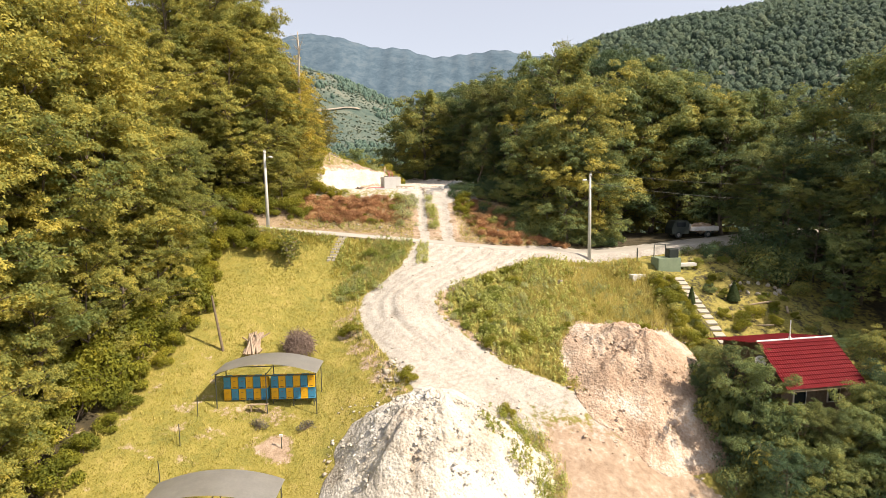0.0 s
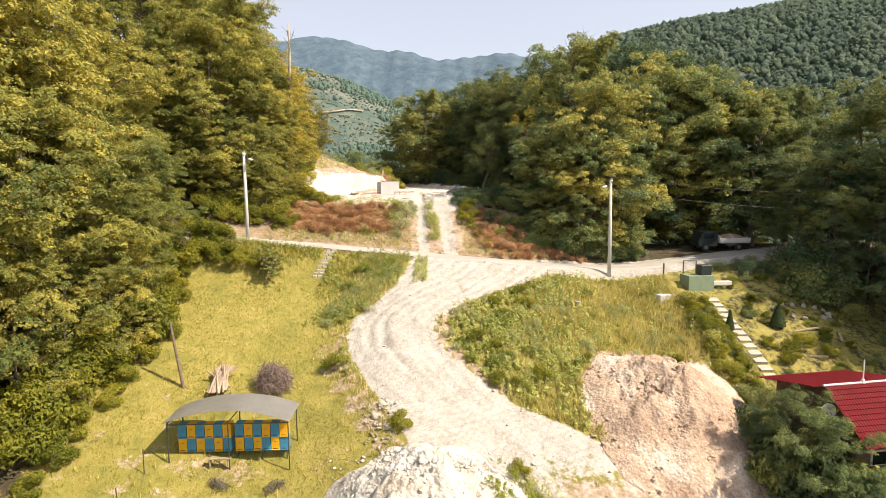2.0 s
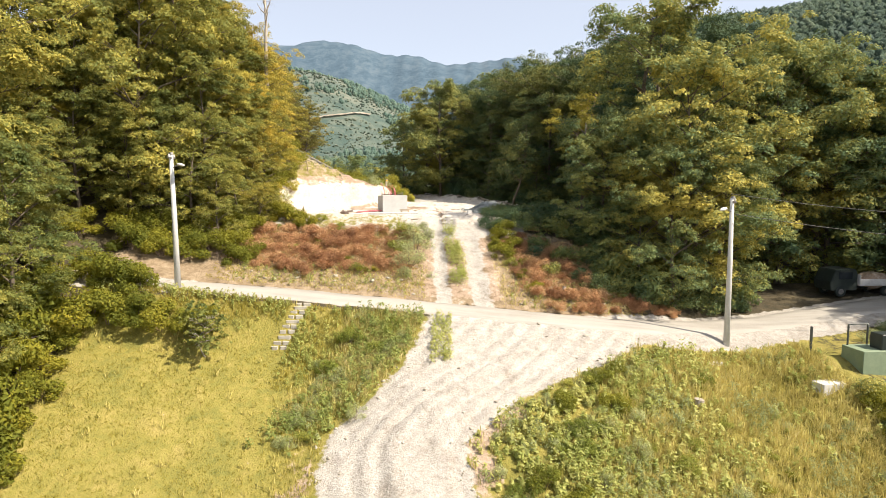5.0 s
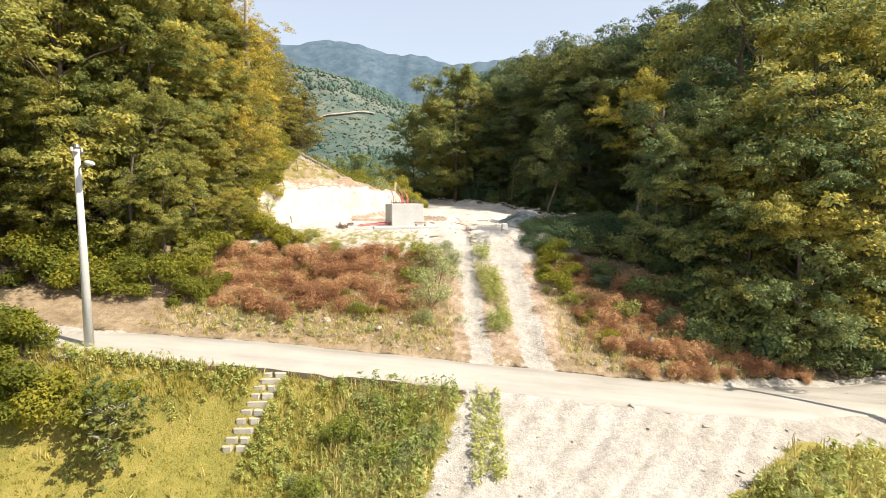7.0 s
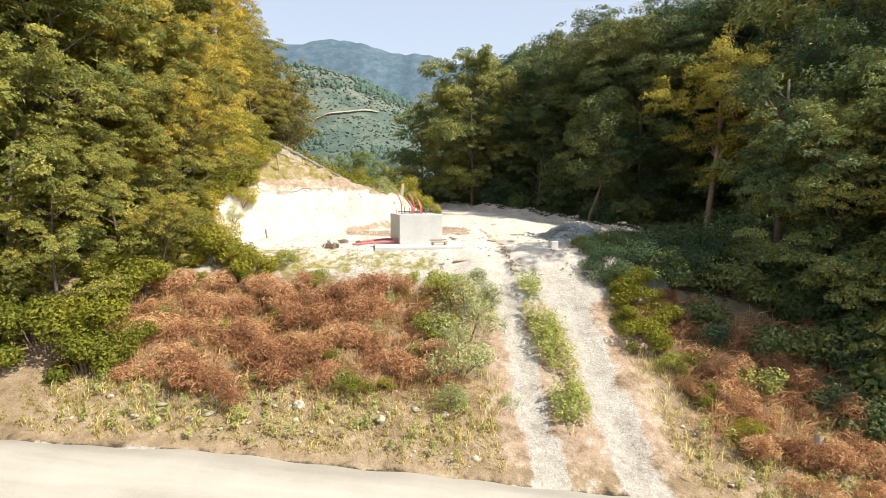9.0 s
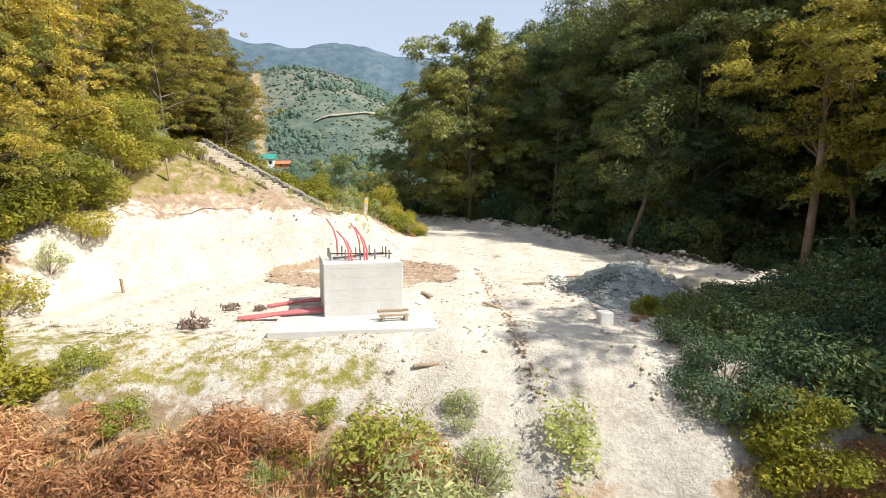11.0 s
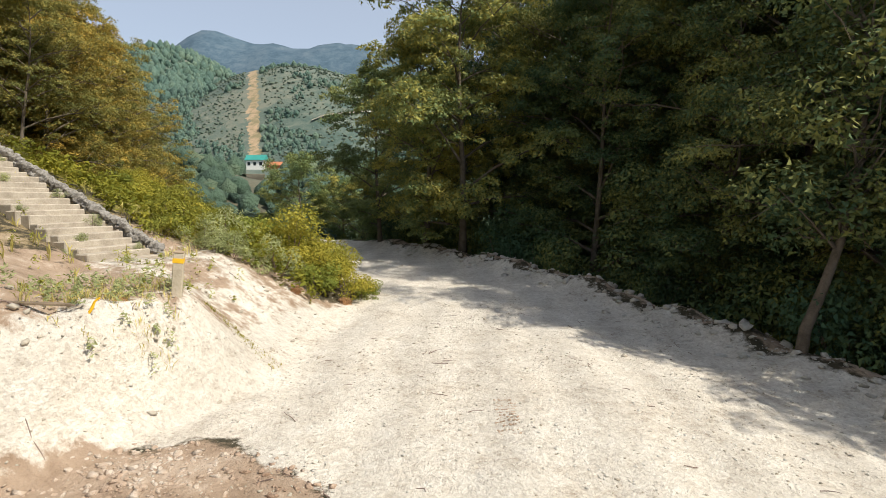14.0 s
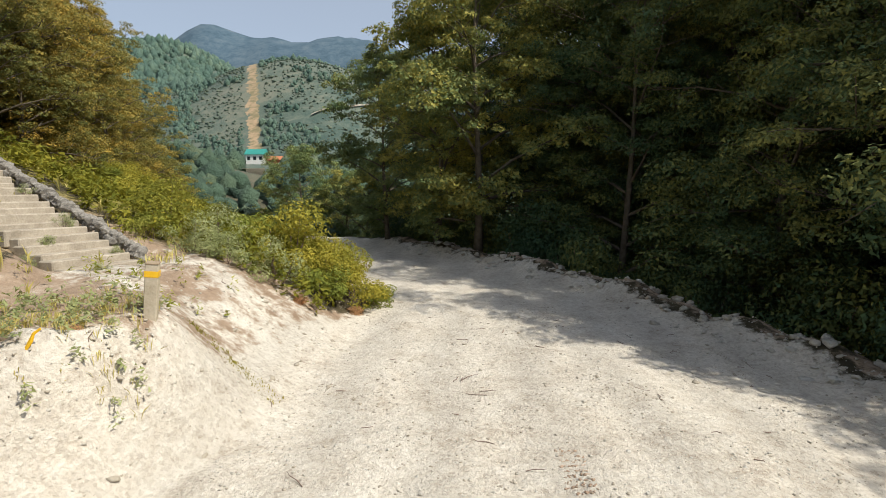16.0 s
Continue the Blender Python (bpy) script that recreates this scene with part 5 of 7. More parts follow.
# fine chippings where the camera passes low over the pad
x, y, g = scatter(14000, -13, 6, 79, 97, lambda x, y: sm(-5.5, -1.0, x - pad_left(y)) * (x < pad_right(y)) * (0.25 + 0.75 * sm(0.2, 0.8, patch(x * 1.7, y * 1.7, 3.0))) * (np.hypot((x + 7.9) / 1.16, (y - 82.0) / 1.05) > 3.3), 83)
stones("pad_chippings", x, y, ground_z(x, y), 0.010 + 0.032 * g.random(len(x)) ** 3, M_HEAP_WHITE, g, "fine limestone chippings strewn over the pad")
x, y, g = scatter(16000, -12, 5, 83, 99, lambda x, y: sm(-3.0, 0.5, x - pad_left(y)) * (x < pad_right(y)) * (0.15 + 0.85 * sm(0.45, 0.8, patch(x * 1.3 + 2, y * 1.3, 7.0))), 96)
stones("pad_chippings", x, y, ground_z(x, y), 0.008 + 0.03 * g.random(len(x)) ** 4, M_STONE, g, "grey-brown chippings trodden into the pad")
x, y, g = scatter(1800, -14, 2, 70.5, 79, lambda x, y: 0.3 + 0.7 * sm(0.4, 0.8, patch(x * 1.5, y * 1.5, 6.0)), 84)
stones("pad_chippings", x, y, ground_z(x, y), 0.015 + 0.06 * g.random(len(x)) ** 3, M_STONE, g, "fine limestone chippings strewn over the pad")
x, y, g = scatter(1300, -2.6, 2.4, 70.5, 79.5, lambda x, y: sm(0.2, 0.8, patch(x * 1.3, y * 0.8, 5.0)) * (x < pad_right(y) + 0.6), 85)
stones("churned_clods", x, y, ground_z(x, y), 0.015 + 0.06 * g.random(len(x)) ** 4, M_HEAP_EARTH, g, "clods churned up by tracked vehicles")
g = np.random.default_rng(97)
x = np.concatenate([-2.4 + 0.42 * g.random(16) for i in range(11)])
y = np.concatenate([86.2 + 0.155 * i + 0.025 * g.normal(size=16) for i in range(11)])
stones("tread_clods", x, y, ground_z(x, y), 0.012 + 0.022 * g.random(len(x)), M_HEAP_EARTH, g, "short rows of clods pressed up by a vehicle's treads")
# wiry stalks of the dead bracken
x, y, g = scatter(5200, -17, 10.5, 62.6, 68.6, lambda x, y: np.where(x < -4.5, sm(62.8, 64.2, y + 0.1 * np.sin(2 * x)), sm(2.6, 3.6, x) * sm(62.3, 63.5, y - 0.3 * (x > 9) * (x - 9))) * (np.abs(x + 0.6) > 2.8), 86)
blades("bracken_stalks", x, y, g.uniform(0.25, 0.85, len(x)), M_BRACKEN, g, "wiry red-brown stalks of withered bracken", 4, 0.011, 1.3, "bracken")
x, y, g = scatter(3000, -17, 10.5, 62.0, 68.4, lambda x, y: 0.8 * (np.abs(x + 0.6) > 2.6), 87)
blades("bank_grass", x, y, g.uniform(0.15, 0.5, len(x)), M_STRAW, g, "pale dry grass among the bracken", 3, 0.012, 1.2)


def beside_steps(x, y):
    return np.abs(x + 10.35 + 0.43 * (57.3 - y)) > 0.55


x, y, g = scatter(9000, -22.5, -5.2, 52.4, 57.3, lambda x, y: beside_steps(x, y) * np.where(x < -10.9, sm(55.8, 56.6, y + 0.3 * np.sin(1.7 * x)), sm(52.0, 54.0, y + 0.5 * np.sin(x)) * 0.4), 90)
blades("verge_grass", x, y, g.uniform(0.15, 0.36, len(x)), M_GRASS, g, "long yellow-green grass on the verge below the road", 4, 0.016, 0.8)
x, y, g = scatter(5000, -11.5, -2.2, 50, 57.3, lambda x, y: in_meadow(x, y) * beside_steps(x, y) * sm(5.2, 3, track_left(y) - x) * sm(50, 52.5, y), 93)
blades("verge_grass", x, y, g.uniform(0.3, 0.8, len(x)), M_STRAW, g, "tall pale grass among the weeds below the road", 4, 0.014, 0.8)
x, y, g = scatter(2300, -22.5, -5.2, 52.4, 57.2, lambda x, y: beside_steps(x, y) * np.where(x < -10.9, 1.0 * sm(55.8, 56.6, y + 0.3 * np.sin(1.7 * x)), sm(52.4, 54.2, y + 0.5 * np.sin(x))) * (0.25 + 0.75 * sm(0.3, 0.6, patch(x * 1.4, y * 1.4, 2.0))), 88)
weeds("verge_weeds", x, y, g.uniform(0.2, 0.5, len(x)), 0.05, 28, M_WEED, g, "rank leafy weeds on the verge below the road", 0.5)

x, y, g = scatter(420, 3.8, 8.2, 26.5, 37.5, lambda x, y: sm(1.5, 0.4, np.abs(np.hypot((x + 0.6) / 7.0, (y - 31) / 6.5) - 0.93) * 7) * (x > 3.5 + 0.2 * (y - 30)), 92)
weeds("heap_weeds", x, y, g.uniform(0.35, 1.0, len(x)), 0.075, 26, M_WEED, g, "rank green weeds along the foot of the rubble")
blades("heap_grass", np.repeat(x, 3) + g.normal(size=len(x) * 3) * 0.3, np.repeat(y, 3) + g.normal(size=len(x) * 3) * 0.3, g.uniform(0.3, 0.8, len(x) * 3), M_STRAW, g, "dry grass along the foot of the rubble", 5, 0.016, 0.8)

# dry twigs lying about the pad
g = np.random.default_rng(95)
bm = bmesh.new()
for i in range(95):
    x, y = g.uniform(-11, 4), g.uniform(74, 96)
    a, ln = g.random() * 6.28, g.uniform(0.12, 0.45)
    pts = [(x + ln * q * math.cos(a) + g.normal() * 0.02, y + ln * q * math.sin(a) + g.normal() * 0.02, float(ground_z(x + ln * q * math.cos(a), y + ln * q * math.sin(a))) + 0.012 + 0.06 * q * (i % 3 == 0)) for q in (0, 0.4, 0.75, 1)]
    tube(bm, pts, [0.009, 0.008, 0.006, 0.003], 4, False)
tagged(part("dry_twigs", bm, M_TWIG, None, "dry broken twigs strewn on the gravel"), category="twigs", kind="stuff")

# ---- bank above the road ----
rng = np.random.default_rng(29)
for i in range(88):
    x, y = -16.5 + 11.8 * rng.random(), 63.0 + 6.2 * rng.random() ** 0.75
    if math.sin(1.9 * x + y) * math.sin(1.3 * y - x) < -0.45:
        (SHRUB, PALE, HEDGE)[i % 3].put(i, x, y, rng.uniform(0.18, 0.34), rng.random() * 6.28, 0.05, group="shrubs on the bank")
        continue
    BRACKEN.put(i, x, y, rng.uniform(0.45, 1.15), rng.random() * 6.28, 0.05, group="withered bracken on the bank")
for i in range(46):
    x, y = 2.8 + 7.5 * rng.random(), 62.6 + 8.5 * rng.random()
    BRACKEN.put(i, x, y, rng.uniform(0.55, 1.0), rng.random() * 6.28, 0.05, group="withered bracken on the bank")
for x, y, s, st in ((-4.7, 65.0, 1.25, PALE), (-4.3, 66.8, 1.45, PALE), (-5.2, 68.6, 0.84, SHRUB), (-3.6, 68.4, 0.81, PALE), (-5.6, 66.6, 0.85, SHRUB), (-3.9, 69.8, 0.56, PALE), (-4.8, 63.6, 0.70, PALE), (-6.6, 69.8, 0.31, SHRUB), (-8.4, 64.0, 0.42, SHRUB), (-10.6, 69.4, 0.45, SHRUB), (-13.6, 69.8, 0.70, HEDGE), (-15.4, 70.6, 0.80, HEDGE), (-12.4, 70.8, 0.45, SHRUB), (-2.9, 63.8, 0.35, PALE), (2.6, 69.6, 0.55, HEDGE), (3.2, 67.8, 0.50, HEDGE), (3.9, 66.2, 0.45, SHRUB), (4.6, 70.6, 0.70, DARK), (5.4, 68.4, 0.60, DARK), (7.2, 70.0, 0.80, DARK), (6.4, 72.6, 0.75, SHADED_BUSH), (8.6, 66.8, 0.70, DARK), (9.4, 72.4, 0.80, SHADED_BUSH), (4.9, 74.6, 0.60, SHADED_BUSH), (7.6, 75.4, 0.80, SHADED_BUSH)):
    st.put(int(abs(x * 7)), x, y, s, x * 3.1 + y, 0.08, group="shrubs on the bank")
for x, y, s, st in ((1.9, 67.8, 0.42, HEDGE), (2.3, 66.8, 0.5, HEDGE), (2.9, 65.8, 0.45, SHRUB), (2.6, 68.8, 0.5, HEDGE), (3.6, 64.6, 0.35, HEDGE), (5.6, 65.4, 0.5, DARK), (6.8, 67.2, 0.6, DARK), (5.0, 67.2, 0.5, SHADED_BUSH), (7.6, 65.0, 0.5, DARK), (4.4, 63.4, 0.30, HEDGE), (8.6, 64.2, 0.50, DARK), (9.6, 69.6, 0.90, DARK), (3.4, 72.8, 0.50, SHADED_BUSH), (6.3, 77.4, 0.70, SHADED_BUSH), (2.0, 71.2, 0.5, SHADED_BUSH), (1.3, 70.4, 0.45, SHADED_BUSH), (1.5, 71.9, 0.4, SHADED_BUSH), (2.3, 73.7, 0.5, SHADED_BUSH), (2.9, 72.8, 0.6, SHADED_BUSH), (2.2, 70.2, 0.5, SHADED_BUSH), (3.8, 70.8, 0.7, SHADED_BUSH), (4.0, 75.6, 0.55, SHADED_BUSH), (3.2, 74.6, 0.5, SHADED_BUSH), (5.0, 77.6, 0.5, SHADED_BUSH), (3.6, 74.0, 0.55, SHADED_BUSH), (2.9, 75.2, 0.40, SHRUB), (5.6, 75.8, 0.70, SHADED_BUSH), (4.2, 72.2, 0.60, SHADED_BUSH), (5.8, 71.0, 0.70, SHADED_BUSH), (6.9, 73.8, 0.80, SHADED_BUSH), (8.2, 77.6, 0.80, SHADED_BUSH), (4.6, 76.6, 0.50, SHADED_BUSH), (8.0, 79.6, 0.70, SHADED_BUSH), (9.8, 75.0, 0.90, SHADED_BUSH)):
    st.put(int(abs(x * 7)), x, y, s, x * 3.1 + y, 0.08, group="shrubs on the bank")

for i in range(34):
    x = 5.2 + 9.5 * rng.random()
    y = float(road_centre(x)) + 2.2 + 1.9 * rng.random()
    BRACKEN.put(i, x, y, rng.uniform(0.4, 0.85), rng.random() * 6.28, 0.05, group="withered bracken on the bank")

for x, y, s, st in ((1.7, 75.6, 0.30, HEDGE), (2.2, 75.1, 0.36, SHRUB), (1.3, 75.0, 0.22, BRACKEN), (1.9, 74.6, 0.28, BRACKEN), (2.7, 75.7, 0.35, HEDGE), (1.0, 74.4, 0.2, BRACKEN), (2.6, 74.4, 0.35, BRACKEN)):
    st.put(int(x * 7), x, y, s, x * 3.0, 0.05, group="bushes on the bank")

for i in range(24):
    x, y = -16.5 + 11.5 * rng.random(), 63.6 + 5.6 * rng.random()
    (SHRUB, HEDGE, PALE)[i % 3].put(i, x, y, rng.uniform(0.18, 0.4), rng.random() * 6.28, 0.05, rng.uniform(0.8, 1.2), group="bushes on the bank")

# ---- weeds round the meadow and the bend ----
for x, y, s, st in ((-7.6, 44.4, 0.5, HEDGE), (-7.4, 46.2, 0.3, SHRUB), (-2.6, 38.6, 0.5, HEDGE), (-6.0, 50.4, 0.5, PALE), (-7.2, 52.8, 0.6, PALE), (-5.6, 54.6, 0.55, SHRUB), (-7.4, 55.6, 0.6, SHRUB), (-4.8, 56.2, 0.45, SHRUB), (-8.6, 54.2, 0.45, PALE), (6.8, 48.6, 0.62, PALE), (5.4, 50.0, 0.5, SHRUB), (9.6, 50.6, 0.5, PALE), (10.4, 46.8, 0.7, PALE), (6.2, 45.8, 0.5, SHRUB), (3.4, 48.6, 0.45, SHRUB), (2.4, 46.8, 0.4, HEDGE), (8.2, 43.6, 0.5, SHRUB), (9.4, 45.0, 0.5, SHRUB), (4.2, 51.8, 0.45, SHRUB), (9.4, 54.6, 0.5, PALE)):
    st.put(int(abs(x * 5)), x, y, s, x * 2.3 + y, 0.06, group="wild shrubs by the track")
for x, y, s, st in ((10.6, 56.0, 0.42, PALE), (7.8, 52.4, 0.45, SHRUB), (11.8, 43.2, 0.45, PALE), (4.6, 34.6, 0.45, SHRUB), (4.2, 36.2, 0.4, HEDGE), (3.4, 33.0, 0.4, HEDGE), (17.4, 47.4, 0.5, HEDGE), (18.6, 49.6, 0.45, PALE), (13.8, 50.4, 0.35, SHRUB), (4.8, 47.0, 0.55, PALE), (1.8, 44.6, 0.5, SHRUB), (3.6, 44.2, 0.55, SHRUB), (7.4, 50.8, 0.6, PALE), (5.8, 53.0, 0.5, SHRUB), (8.8, 48.2, 0.5, SHRUB), (11.6, 48.6, 0.4, PALE), (6.6, 43.4, 0.5, HEDGE), (0.6, 47.2, 0.45, PALE), (5.2, 42.2, 0.45, SHRUB), (12.4, 54.6, 0.4, SHRUB), (15.4, 53.4, 0.45, PALE)):
    st.put(int(abs(x * 5)), x, y, s, x * 2.3 + y, 0.06, group="wild shrubs by the track")
for x, y, s in ((-22.0, 54.4, 1.0), (-20.6, 54.8, 0.95), (-19.2, 55.0, 0.9), (-17.8, 55.1, 0.8), (-16.4, 55.2, 0.65), (-21.2, 56.8, 1.0), (-23.2, 57.4, 1.0), (-19.9, 56.6, 0.8), (-22.4, 58.0, 0.9), (-15.6, 55.6, 0.5)):
    HEDGE.put(int(abs(x * 3)), x, y, s, x, 0.1, group="hedge below the road")
sapling = make_tree("sapling", 61, 2.5, 0.95, 0.05, 0.07, 1500, M_LEAF_OLIVE, M_BARK_PALE, 0.42, "young tree with a pale stem on the meadow")
sapling.matrix_basis = pose(-14.9, 54.4, float(ground_z(-14.9, 54.4)))


# ---- apiary ----
def make_shelter(x, y, turn, label):
    """An open shelter: steel posts, top rails and a vaulted sheet roof."""
    z0 = float(ground_z(x, y))
    root = empty("apiary_shelter", pose(x, y, z0, 0, 0, turn), label, "shelter", "bee shelters")
    inv = root.matrix_basis.inverted()
    half, deep = 3.35, 1.0
    for px in (-half, 0, half):
        for py in (-deep, deep):
            w = root.matrix_basis @ Vector((px, py, 0))
            foot = float(ground_z(w.x, w.y)) - z0 - 0.2
            part("post", a_box(px - 0.03, px + 0.03, py - 0.03, py + 0.03, foot, 2.36, bevel=0.006), M_STEEL, root)
    for py in (-deep, deep):
        part("rail", a_box(-half - 0.05, half + 0.05, py - 0.025, py + 0.025, 2.14, 2.20, bevel=0.005), M_STEEL, root)
    for px in (-half, 0, half):
        part("crossbar", a_box(px - 0.025, px + 0.025, -deep, deep, 2.21, 2.26, bevel=0.005), M_STEEL, root)
    bm = bmesh.new()
    n = 36
    rows = []
    for k in range(n + 1):
        q = -1 + 2 * k / n
        px, pz = q * (half + 0.15), 2.36 + 0.70 * (1 - q * q) 
        rows.append([bm.verts.new((px, py, pz)) for py in (-deep - 0.35, 0, deep + 0.35)])
    for a, b in zip(rows, rows[1:]):
        for j in range(2):
            bm.faces.new((a[j], b[j], b[j + 1], a[j + 1]))
    bmesh.ops.solidify(bm, geom=bm.faces[:], thickness=0.025)
    part("roof_sheet", bm, M_SHEET, root, "vaulted galvanised metal roof sheet")
    for py in (-deep, deep):
        pts = [((-1 + 2 * k / 18) * half, py, 2.32 + 0.70 * (1 - (-1 + 2 * k / 18) ** 2)) for k in range(19)]
        part("roof_arch", tube(bmesh.new(), pts, 0.025, 6), M_STEEL, root)
    return root


def make_hive(paint, tone):
    root = empty("beehive", Matrix(), tone + " painted wooden beehive stacked in a shelter", "beehive", "beehives")
    part("hive_body", a_box(-0.235, 0.235, -0.26, 0.26, 0.04, 0.74, bevel=0.008), paint, root)
    part("floor_board", a_box(-0.245, 0.245, -0.31, 0.27, 0.0, 0.038, bevel=0.005), paint, root)
    part("hive_lid", a_box(-0.25, 0.25, -0.28, 0.275, 0.742, 0.80, bevel=0.008), paint, root)
    # no slot is cut: a dark strip stands for the shade inside
    part("entrance", a_box(-0.13, 0.13, -0.268, -0.262, 0.07, 0.10), M_DARKBOX, root, "entrance slit, its shade drawn as a dark strip")
    part("hand_hold", a_box(-0.07, 0.07, -0.268, -0.262, 0.50, 0.53), M_WOOD_DARK, root)
    return root


shelter = make_shelter(-12.15, 37.5, 2.0, "open bee shelter with a vaulted grey metal roof")
sm_ = shelter.matrix_basis
stand_z = 0.22
for side in (-1, 1):
    bench = empty("hive_stand", sm_ @ pose(side * 1.62, 0.02, 0), "dark steel stand carrying two tiers of beehives", "stand", "hive stands")
    for py in (-0.2, 0.2):
        part("beam", a_box(-1.52, 1.52, py - 0.03, py + 0.03, stand_z - 0.07, stand_z - 0.002, bevel=0.005), M_STEEL, bench)
    for px in (-1.4, 0, 1.4):
        for py in (-0.2, 0.2):
            part("leg", a_box(px - 0.03, px + 0.03, py - 0.03, py + 0.03, -0.45, stand_z - 0.072), M_STEEL, bench)
hive_a, hive_b = make_hive(M_HIVE_Y, "yellow"), make_hive(M_HIVE_B, "blue")
first = {0: True, 1: True}
for side in (-1, 1):
    for tier in (0, 1):
        for c in range(6):
            kind = (c + tier) % 2
            m = sm_ @ pose(side * 1.62 + (c - 2.5) * 0.505, 0.02 + 0.01 * ((c * 7 + tier) % 3), stand_z + 0.002 + tier * 0.803)
            ob = (hive_a, hive_b)[kind]
            if first[kind]:
                ob.matrix_basis, first[kind] = m, False
            else:
                copy_thing(ob, m)
make_shelter(-12.5, 28.2, 2.0, "second open bee shelter with a vaulted metal roof")
bench = empty("low_bench", sm_ @ pose(-0.55, -1.05, -0.18), "low weathered wooden bench before the hives", "bench")
part("seat", a_box(-0.65, 0.65, -0.13, 0.13, 0.34, 0.38, bevel=0.006), M_WOOD, bench)
for px in (-0.5, 0.5):
    part("leg", a_box(px - 0.03, px + 0.03, -0.11, 0.11, -0.1, 0.34), M_WOOD, bench)

# ---- meadow things ----
timber = part("timber_post", tube(bmesh.new(), [(0.08, 0, -0.4), (-0.19, 0.03, 1.4), (-0.42, 0.05, 2.9), (-0.62, 0.06, 4.3)], [0.115, 0.105, 0.09, 0.075], 10), M_WOOD_DARK, None, "tall leaning dark timber post in the meadow")
timber.matrix_basis = pose(-17.04, 41.7, float(ground_z(-17.04, 41.7)))
tagged(timber, category="post")

M_PEELED = plain("peeled_poles", (0.24, 0.17, 0.12), (0.46, 0.36, 0.27), 3.0, 0.9, 0, 0.5)
rng = np.random.default_rng(33)
pile = empty("pole_pile", pose(-14.8, 42.2, float(ground_z(-14.8, 42.2)), 0, 0, 12), "pile of stripped pale poles leaning together", "wood pile")
for i in range(52):
    a = rng.random() * 6.28
    r = 0.25 + 0.55 * rng.random()
    b0 = Vector((r * math.cos(a) * 1.15, r * math.sin(a) * 1.2 - 0.55, -0.06))
    b1 = Vector((0.36 * rng.normal() + 0.1, 0.8 + 0.25 * rng.normal(), 0.72 + 0.4 * rng.random()))
    part("pole", tube(bmesh.new(), [b0, b0.lerp(b1, 0.5) + Vector((0, 0, 0.05)), b1], [0.075, 0.07, 0.05], 6), M_PEELED, pile)
bm = bmesh.new()
for i in range(950):
    d = Vector(rng.normal(size=3))
    d.normalize()
    d.z = abs(d.z)
    c = Vector((d.x * 0.95, d.y * 0.95, d.z * 1.0)) * rng.uniform(0.45, 1.0)
    t = Vector(rng.normal(size=3))
    t = (t - d * t.dot(d) * 0.6).normalized() * rng.uniform(0.25, 0.55)
    tube(bm, [c - t, c + Vector(rng.normal(size=3)) * 0.05, c + t], [0.014, 0.011, 0.005], 3, False)
brush = part("brushwood", bm, M_TWIG, None, "rounded heap of dry brown brushwood on the grass")
brush.matrix_basis = pose(-11.4, 42.6, float(ground_z(-11.4, 42.6)) + 0.02) @ Matrix.Diagonal((1.28, 1.25, 1.62, 1))
tagged(brush, category="brush pile")
for i, (x, y) in enumerate(((-16.6, 30.6), (-16.57, 33.2), (-16.4, 35.5))):
    ob = part("fence_stake", tube(bmesh.new(), [(0, 0, -0.3), (0.01, 0, 0.7), (0.02 * (i - 1), 0, 1.45)], 0.028, 6), M_STEEL, None, "thin dark fence stake standing in the meadow")
    ob.matrix_basis = pose(x, y, float(ground_z(x, y)))
    tagged(ob, category="stake", group="fence stakes")
tap = empty("standpipe", pose(-10.45, 33.9, float(ground_z(-10.45, 33.9))), "grey garden standpipe with a pale tap", "tap")
part("pipe", tube(bmesh.new(), [(0, 0, -0.2), (0, 0, 0.9)], 0.03, 8), M_STEEL, tap)
part("tap_head", a_box(-0.13, 0.08, -0.06, 0.06, 0.78, 0.95, bevel=0.02), M_WHITE, tap)
lav_l = make_shrub("lavender_bush", 81, 1.1, 0.55, 0.06, 700, leaf_material("lavender", (0.10, 0.09, 0.08), (0.18, 0.17, 0.14), (0.28, 0.25, 0.24), 1.5), "grey-mauve lavender bush before the shelter", slim=0.2)
lav_l.matrix_basis = pose(-12.3, 35.3, float(ground_z(-12.3, 35.3)))
tagged(lav_l, group="lavender bushes")
copy_thing(lav_l, pose(-9.2, 35.5, float(ground_z(-9.2, 35.5)), 0, 0, 80))
